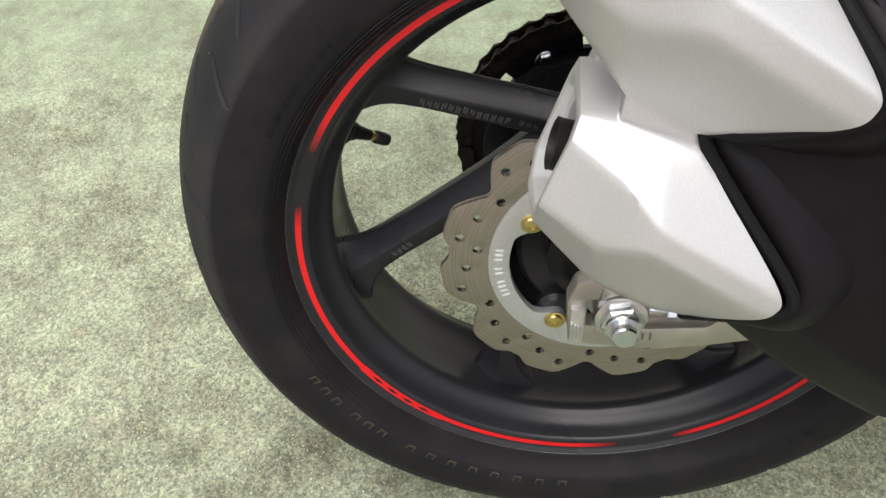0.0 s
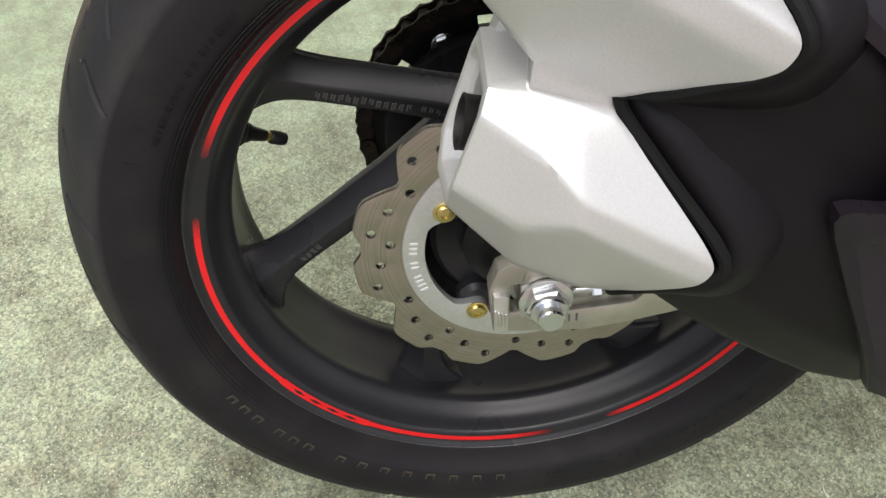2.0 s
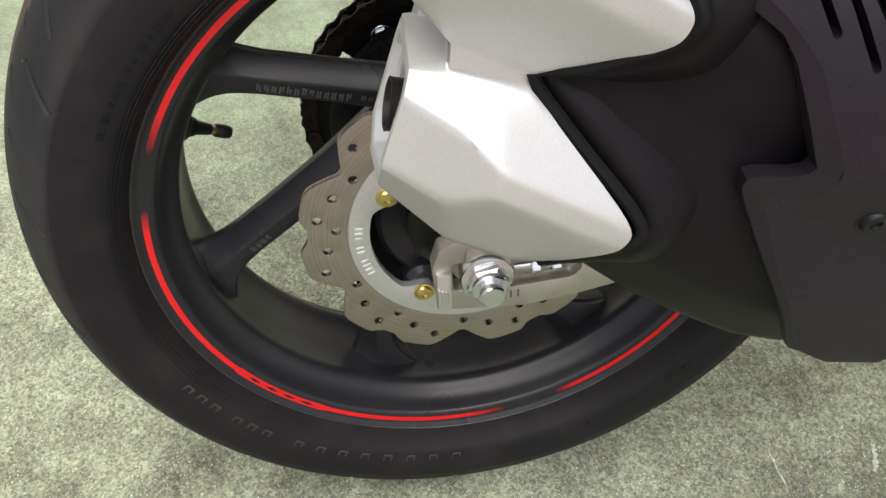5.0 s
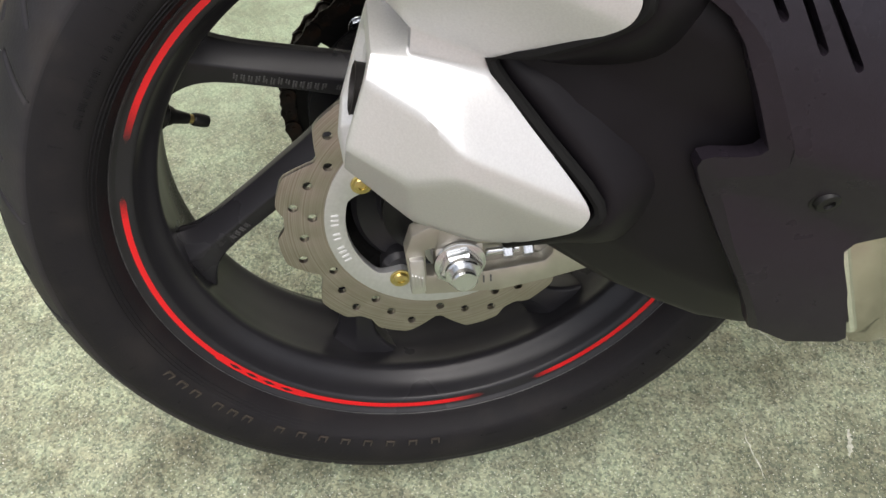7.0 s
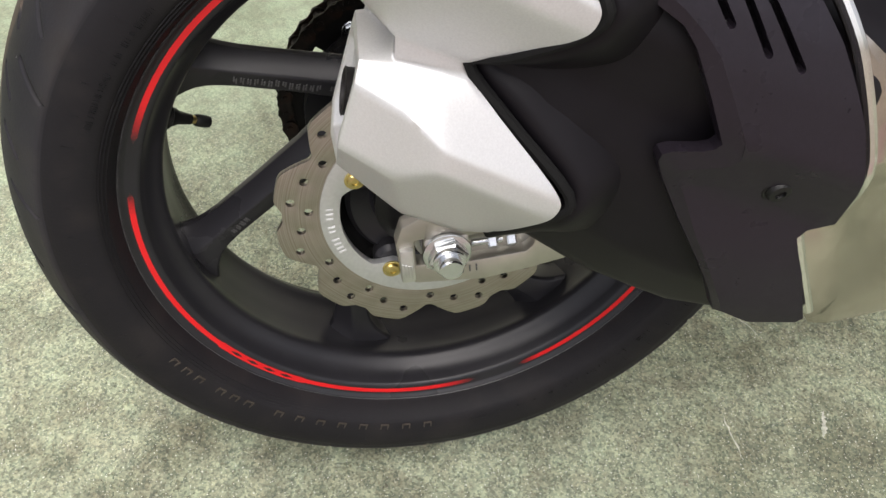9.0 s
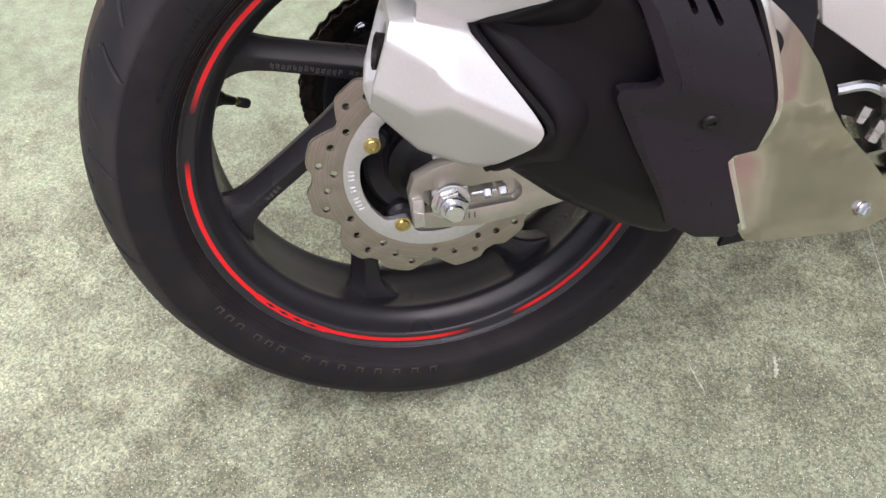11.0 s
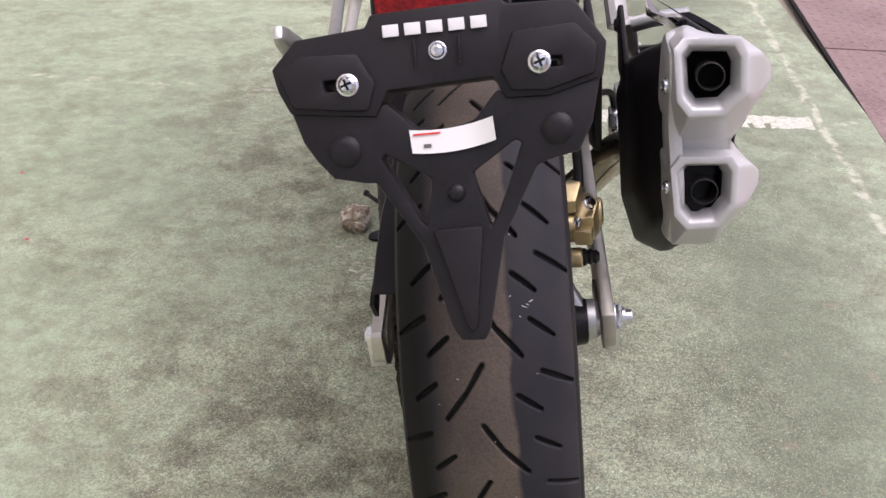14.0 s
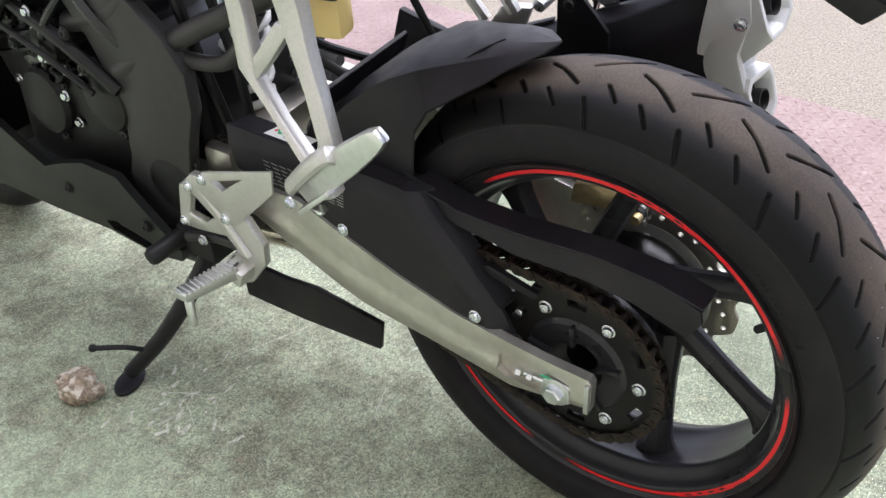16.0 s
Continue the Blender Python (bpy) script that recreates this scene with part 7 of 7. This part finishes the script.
    for k, (pts, r) in enumerate((([(-0.14, 0.62, 0.20), (-0.15, 0.70, 0.26), (-0.14, 0.80, 0.29), (-0.13, 0.92, 0.36)], 0.009), ([(-0.13, 0.66, 0.34), (-0.15, 0.72, 0.27), (-0.14, 0.76, 0.20)], 0.006), ([(-0.14, 0.70, 0.33), (-0.15, 0.78, 0.30), (-0.15, 0.86, 0.22), (-0.14, 0.92, 0.17)], 0.007), ([(-0.12, 0.58, 0.24), (-0.14, 0.63, 0.30), (-0.13, 0.70, 0.38)], 0.008), ([(-0.15, 0.66, 0.19), (-0.16, 0.74, 0.24), (-0.155, 0.84, 0.26), (-0.15, 0.95, 0.24)], 0.0045), ([(-0.15, 0.94, 0.20), (-0.16, 0.86, 0.30), (-0.15, 0.80, 0.36)], 0.006))):
        part("engine_hose", tube(pts, r, 10), GLOSS if k % 2 else HOSE, e, "black rubber hose")
    part("radiator", block((0, 0.985, 0.22), (0.27, 0.035, 0.40), 0.006, (-6, 0, 0)), ENGINE, e, "black radiator ahead of the engine")
    part("starter_motor", tube([(-0.12, 0.66, 0.275), (-0.02, 0.66, 0.275)], 0.028, 24, 1), ENGINE, e)
    # upper airbox, tank underside and subframe masses close the view ahead
    t = thing_part("upper_bodywork", "black upper bodywork and airbox, its unseen front added to cast shade")
    part("airbox", block((0, 0.62, 0.50), (0.22, 0.42, 0.20), 0.04, (6, 0, 0), 3), BLACK, t)
    part("seat_base", loft([[(-0.10, 0.45, 0.50), (0.10, 0.45, 0.50), (0.09, 0.45, 0.42), (-0.09, 0.45, 0.42)], [(-0.09, 0.15, 0.60), (0.09, 0.15, 0.60), (0.08, 0.15, 0.52), (-0.08, 0.15, 0.52)], [(-0.07, -0.10, 0.70), (0.07, -0.10, 0.70), (0.06, -0.10, 0.60), (-0.06, -0.10, 0.60)]], 0.01), BLACK, t)
    # out of view: tank widened and front cowl added to shade the ground
    part("tank", block((0, 0.80, 0.64), (0.30, 0.40, 0.24), 0.06, (8, 0, 0), 3), FAIR, t)
    part("unseen_upper_fairing", loft([[(-0.17, 0.92, 0.50), (0.17, 0.92, 0.50), (0.15, 0.92, 0.74), (-0.15, 0.92, 0.74)], [(-0.23, 1.10, 0.44), (0.23, 1.10, 0.44), (0.19, 1.10, 0.80), (-0.19, 1.10, 0.80)], [(-0.20, 1.32, 0.46), (0.20, 1.32, 0.46), (0.15, 1.32, 0.80), (-0.15, 1.32, 0.80)], [(-0.08, 1.50, 0.52), (0.08, 1.50, 0.52), (0.06, 1.50, 0.66), (-0.06, 1.50, 0.66)]], 0.02), FAIR, t)
    # rear shock with its white spring, and loose hoses beside it
    sh = thing_part("rear_shock", "rear shock absorber with white coil spring")
    lo, hi = Vector((0.0, 0.552, 0.075)), Vector((0.0, 0.515, 0.33))
    axis = (hi - lo).normalized()
    u = axis.orthogonal().normalized()
    v = axis.cross(u)
    coil = [lo + axis * (0.03 + 0.17 * k / 96) + 0.030 * (math.cos(k * 0.39) * u + math.sin(k * 0.39) * v) for k in range(97)]
    part("spring", tube(coil, 0.0062, 10, 1), SPRING, sh, "white painted coil spring")
    part("damper", tube([lo, hi], 0.018, 20, 1), HOSE, sh)
    put("spring_seat", mesh_of(lathe([(0.034, 0), (0.036, 0.004), (0.034, 0.012)], 32), ALLOY), sh, facing(lo + axis * 0.205, axis), "bright alloy spring seat")
    put("spring_seat", mesh_of(lathe([(0.026, 0), (0.028, 0.004), (0.028, 0.03), (0.02, 0.034)], 32), ZINC), sh, facing(lo + axis * 0.22, axis))
    part("reservoir", block((-0.052, 0.332, 0.334), (0.034, 0.044, 0.05), 0.008, (0, 0, 10)), AMBER, sh, "amber plastic fluid reservoir")
    part("reservoir_cap", block((-0.052, 0.334, 0.364), (0.038, 0.048, 0.016), 0.004, (0, 0, 10)), HOSE, sh)
    part("shock_link", block((0, 0.54, 0.045), (0.06, 0.07, 0.05), 0.01), FRAME, sh)
    for group in (f, e, t):
        settle(group, (1.0323, -0.0115, -0.0165, 0.0053, 0.0236, 1.0978, -0.0031, -0.0249, 0.0212, -0.0309, 1.0383, -0.0044))
    settle(sh, (1.0090, -0.0150, -0.0182, 0.0028, 0.0265, 1.0416, -0.0023, 0.0043, 0.0177, -0.0252, 1.0155, -0.0040))
    for pts, r in (([(-0.03, 0.42, 0.33), (-0.01, 0.46, 0.275), (0.016, 0.450, 0.231), (0.050, 0.425, 0.205), (0.085, 0.395, 0.184)], 0.0065), ([(-0.03, 0.44, 0.30), (-0.005, 0.468, 0.245), (0.008, 0.451, 0.214), (0.012, 0.425, 0.203), (0.015, 0.395, 0.192)], 0.0065), ([(-0.105, 0.560, 0.34), (-0.100, 0.545, 0.25), (-0.090, 0.530, 0.16), (-0.085, 0.520, 0.10)], 0.008), ([(-0.085, 0.520, 0.33), (-0.080, 0.500, 0.24), (-0.075, 0.495, 0.15)], 0.0065)):
        part("hose", tube(pts, r, 10), HOSE, sh, "black rubber hose")
    for p, way in (((0.050, 0.400, 0.172), (0.4, -0.3, 0.8)), ((0.066, 0.410, 0.176), (0.6, -0.2, 0.7)), ((0.030, 0.470, 0.215), (-0.5, -0.6, 0.6))):
        put("hose_union", mesh_of(lathe([(0.007, 0), (0.008, 0.002), (0.008, 0.012), (0.005, 0.014), (0.005, 0.022)], 6), ZINC, 30), sh, facing(p, way), "bright hose union")


FAIR = material("satin_black_fairing", (0.010, 0.0104, 0.010), 0.42, grain=0.1, grain_scale=30, stain=(0.016, 0.015, 0.0135), stain_scale=7, rough_var=0.05, spec=0.3)
fairing_and_engine()


def right_side():
    r = thing_part("right_footrest_bracket", "cast alloy right footrest bracket")
    part("bracket_plate", plate([(0.274, 0.197), (0.330, 0.190), (0.440, 0.166), (0.470, 0.120), (0.445, 0.082), (0.398, 0.094), (0.372, 0.100), (0.344, 0.114), (0.281, 0.162)], 0.200, 0.207, 0.002, [[(0.345, 0.166), (0.420, 0.146), (0.400, 0.128)][::-1]]), SILVER, r, "silver heel guard plate", 40)
    part("bracket_arm", plate([(0.370, 0.050), (0.401, 0.088), (0.445, 0.095), (0.480, 0.06), (0.50, 0.0), (0.47, -0.05), (0.43, -0.010), (0.377, 0.026)], 0.178, 0.198, 0.005), SILVER, r, "", 40)
    part("hanger_link", loft([[(0.186, 0.241, 0.183), (0.206, 0.241, 0.181), (0.206, 0.262, 0.157), (0.186, 0.262, 0.157)], [(0.182, 0.276, 0.199), (0.204, 0.276, 0.197), (0.204, 0.283, 0.166), (0.182, 0.283, 0.166)]], 0.003), ALLOY_CAST, r)
    part("hanger_arm", loft([[(0.168, 0.228, 0.262), (0.184, 0.232, 0.262), (0.184, 0.275, 0.256), (0.168, 0.272, 0.256)], [(0.172, 0.246, 0.226), (0.188, 0.246, 0.228), (0.188, 0.294, 0.222), (0.172, 0.294, 0.222)], [(0.174, 0.270, 0.204), (0.190, 0.270, 0.204), (0.190, 0.296, 0.204), (0.174, 0.296, 0.204)]], 0.004), ALLOY_CAST, r, "cast alloy pillion hanger")
    part("hanger_arm", tube([(0.165, 0.250, 0.255), (0.162, 0.275, 0.30), (0.158, 0.295, 0.36), (0.155, 0.32, 0.44)], 0.016, 8, 5, None, 0.55), ALLOY_CAST, r, "cast alloy pillion hanger")
    part("hanger_arm", tube([(0.165, 0.290, 0.235), (0.162, 0.33, 0.29), (0.158, 0.355, 0.36), (0.155, 0.38, 0.44)], 0.014, 8, 5, None, 0.55), ALLOY_CAST, r, "cast alloy pillion hanger")
    part("peg_tube", tube([(0.176, 0.225, 0.262), (0.205, 0.222, 0.268), (0.240, 0.214, 0.272)], 0.009, 14, 3), ALLOY, r, "folded pillion footpeg")
    put("hanger_bolt", mesh_of(lathe([(0.012, 0), (0.012, 0.003), (0.009, 0.004), (0.009, 0.012), (0.005, 0.014)], 20), ZINC), r, facing((0.186, 0.277, 0.198), (1, 0, 0.1)), "large bright bolt")
    put("hanger_bolt", ZBOLT, r, facing((0.188, 0.254, 0.215), (1, 0, 0.2)))
    put("hanger_bolt", mesh_of(lathe([(0.016, 0), (0.016, 0.003), (0.011, 0.004), (0.011, 0.012), (0.006, 0.014)], 20), ZINC), r, facing((0.222, 0.160, 0.268), (1, 0, 0.2)), "large bright muffler mounting bolt")
    part("mounting_strap", loft([[(0.196, 0.215, 0.238), (0.204, 0.215, 0.240), (0.204, 0.220, 0.228), (0.196, 0.220, 0.226)], [(0.184, 0.278, 0.214), (0.192, 0.278, 0.216), (0.192, 0.278, 0.200), (0.184, 0.278, 0.198)]], 0.002), FRAME, r)
    part("pedal_rod", tube([(0.165, 0.330, 0.078), (0.168, 0.355, 0.080), (0.17, 0.375, 0.070)], 0.005, 8), ZINC, r)
    part("master_cylinder", block((0.172, 0.384, 0.062), (0.018, 0.020, 0.044), 0.004, (15, 0, 0)), ALLOY, r, "small bright brake cylinder")
    put("cylinder_nut", mesh_of(lathe([(0.008, 0), (0.008, 0.010), (0.006, 0.012), (0.006, 0.022)], 6), ZINC), r, facing((0.172, 0.376, 0.046), (0, -0.4, -1)))
    put("cylinder_nut", mesh_of(lathe([(0.007, 0), (0.007, 0.008), (0.005, 0.010), (0.005, 0.016)], 6), ZINC), r, facing((0.172, 0.358, 0.062), (0, -0.4, -1)))
    part("brake_line", tube([(0.172, 0.385, 0.085), (0.165, 0.375, 0.11), (0.14, 0.35, 0.13), (0.12, 0.33, 0.20), (0.11, 0.36, 0.28)], 0.005, 10), HOSE, r, "black brake line")
    part("black_plate", plate([(0.25, 0.235), (0.32, 0.22), (0.40, 0.24), (0.44, 0.10), (0.40, 0.02), (0.30, 0.06)], 0.135, 0.145, 0.002), BLACK, r)
    for k in range(4):
        part("radiator_hose", tube([(0.06, 0.44 + 0.01 * k, 0.19 - 0.026 * k), (0.07, 0.50, 0.18 - 0.026 * k), (0.05, 0.60, 0.155 - 0.026 * k)], 0.008, 8), ALLOY, r)
    part("belly_fin", plate([(0.252, -0.052), (0.330, -0.066), (0.451, -0.070), (0.52, -0.075), (0.52, -0.095), (0.340, -0.098), (0.262, -0.104), (0.268, -0.088)], 0.120, 0.126, 0.001), BLACK, r, "black plastic lip under the exhaust")
    settle(r, (1.0141, -0.0161, -0.0110, 0.0070, -0.0381, 1.0537, -0.0142, -0.0039, 0.0295, -0.0281, 1.0157, 0.0003))


right_side()


def front_wheel():
    y0, z0 = 1.41, -0.064
    t = []
    for p in np.linspace(-70, 70, 17):
        t.append((0.058 * math.sin(radians(p)), 0.238 + 0.058 * math.cos(radians(p))))
    t += [(0.05, 0.232), (0.045, 0.222), (-0.045, 0.222), (-0.05, 0.232)]
    part("front_tyre", revolve(t, 96), RUBBER, bike, "black front tyre").matrix_basis = Matrix.Translation((0, y0, z0))
    part("front_rim", revolve([(0.05, 0.228), (0.05, 0.215), (0.03, 0.195), (-0.03, 0.195), (-0.05, 0.215), (-0.05, 0.228)], 96), RIM, bike).matrix_basis = Matrix.Translation((0, y0, z0))
    part("front_rim_stripe", arc_band(-0.0502, 0.219, 0.224, 150, 255, -0.0005), RED, bike, "red rim tape").matrix_basis = Matrix.Translation((0, y0, z0))
    part("front_disc", plate(arc(0, 0, 0.15, 0, 355, 71), 0.060, 0.065, 0.0, [list(reversed(arc(0, 0, 0.10, 0, 355, 71)))]), DISC, bike, "steel front brake disc").matrix_basis = Matrix.Translation((0, y0, z0))


front_wheel()
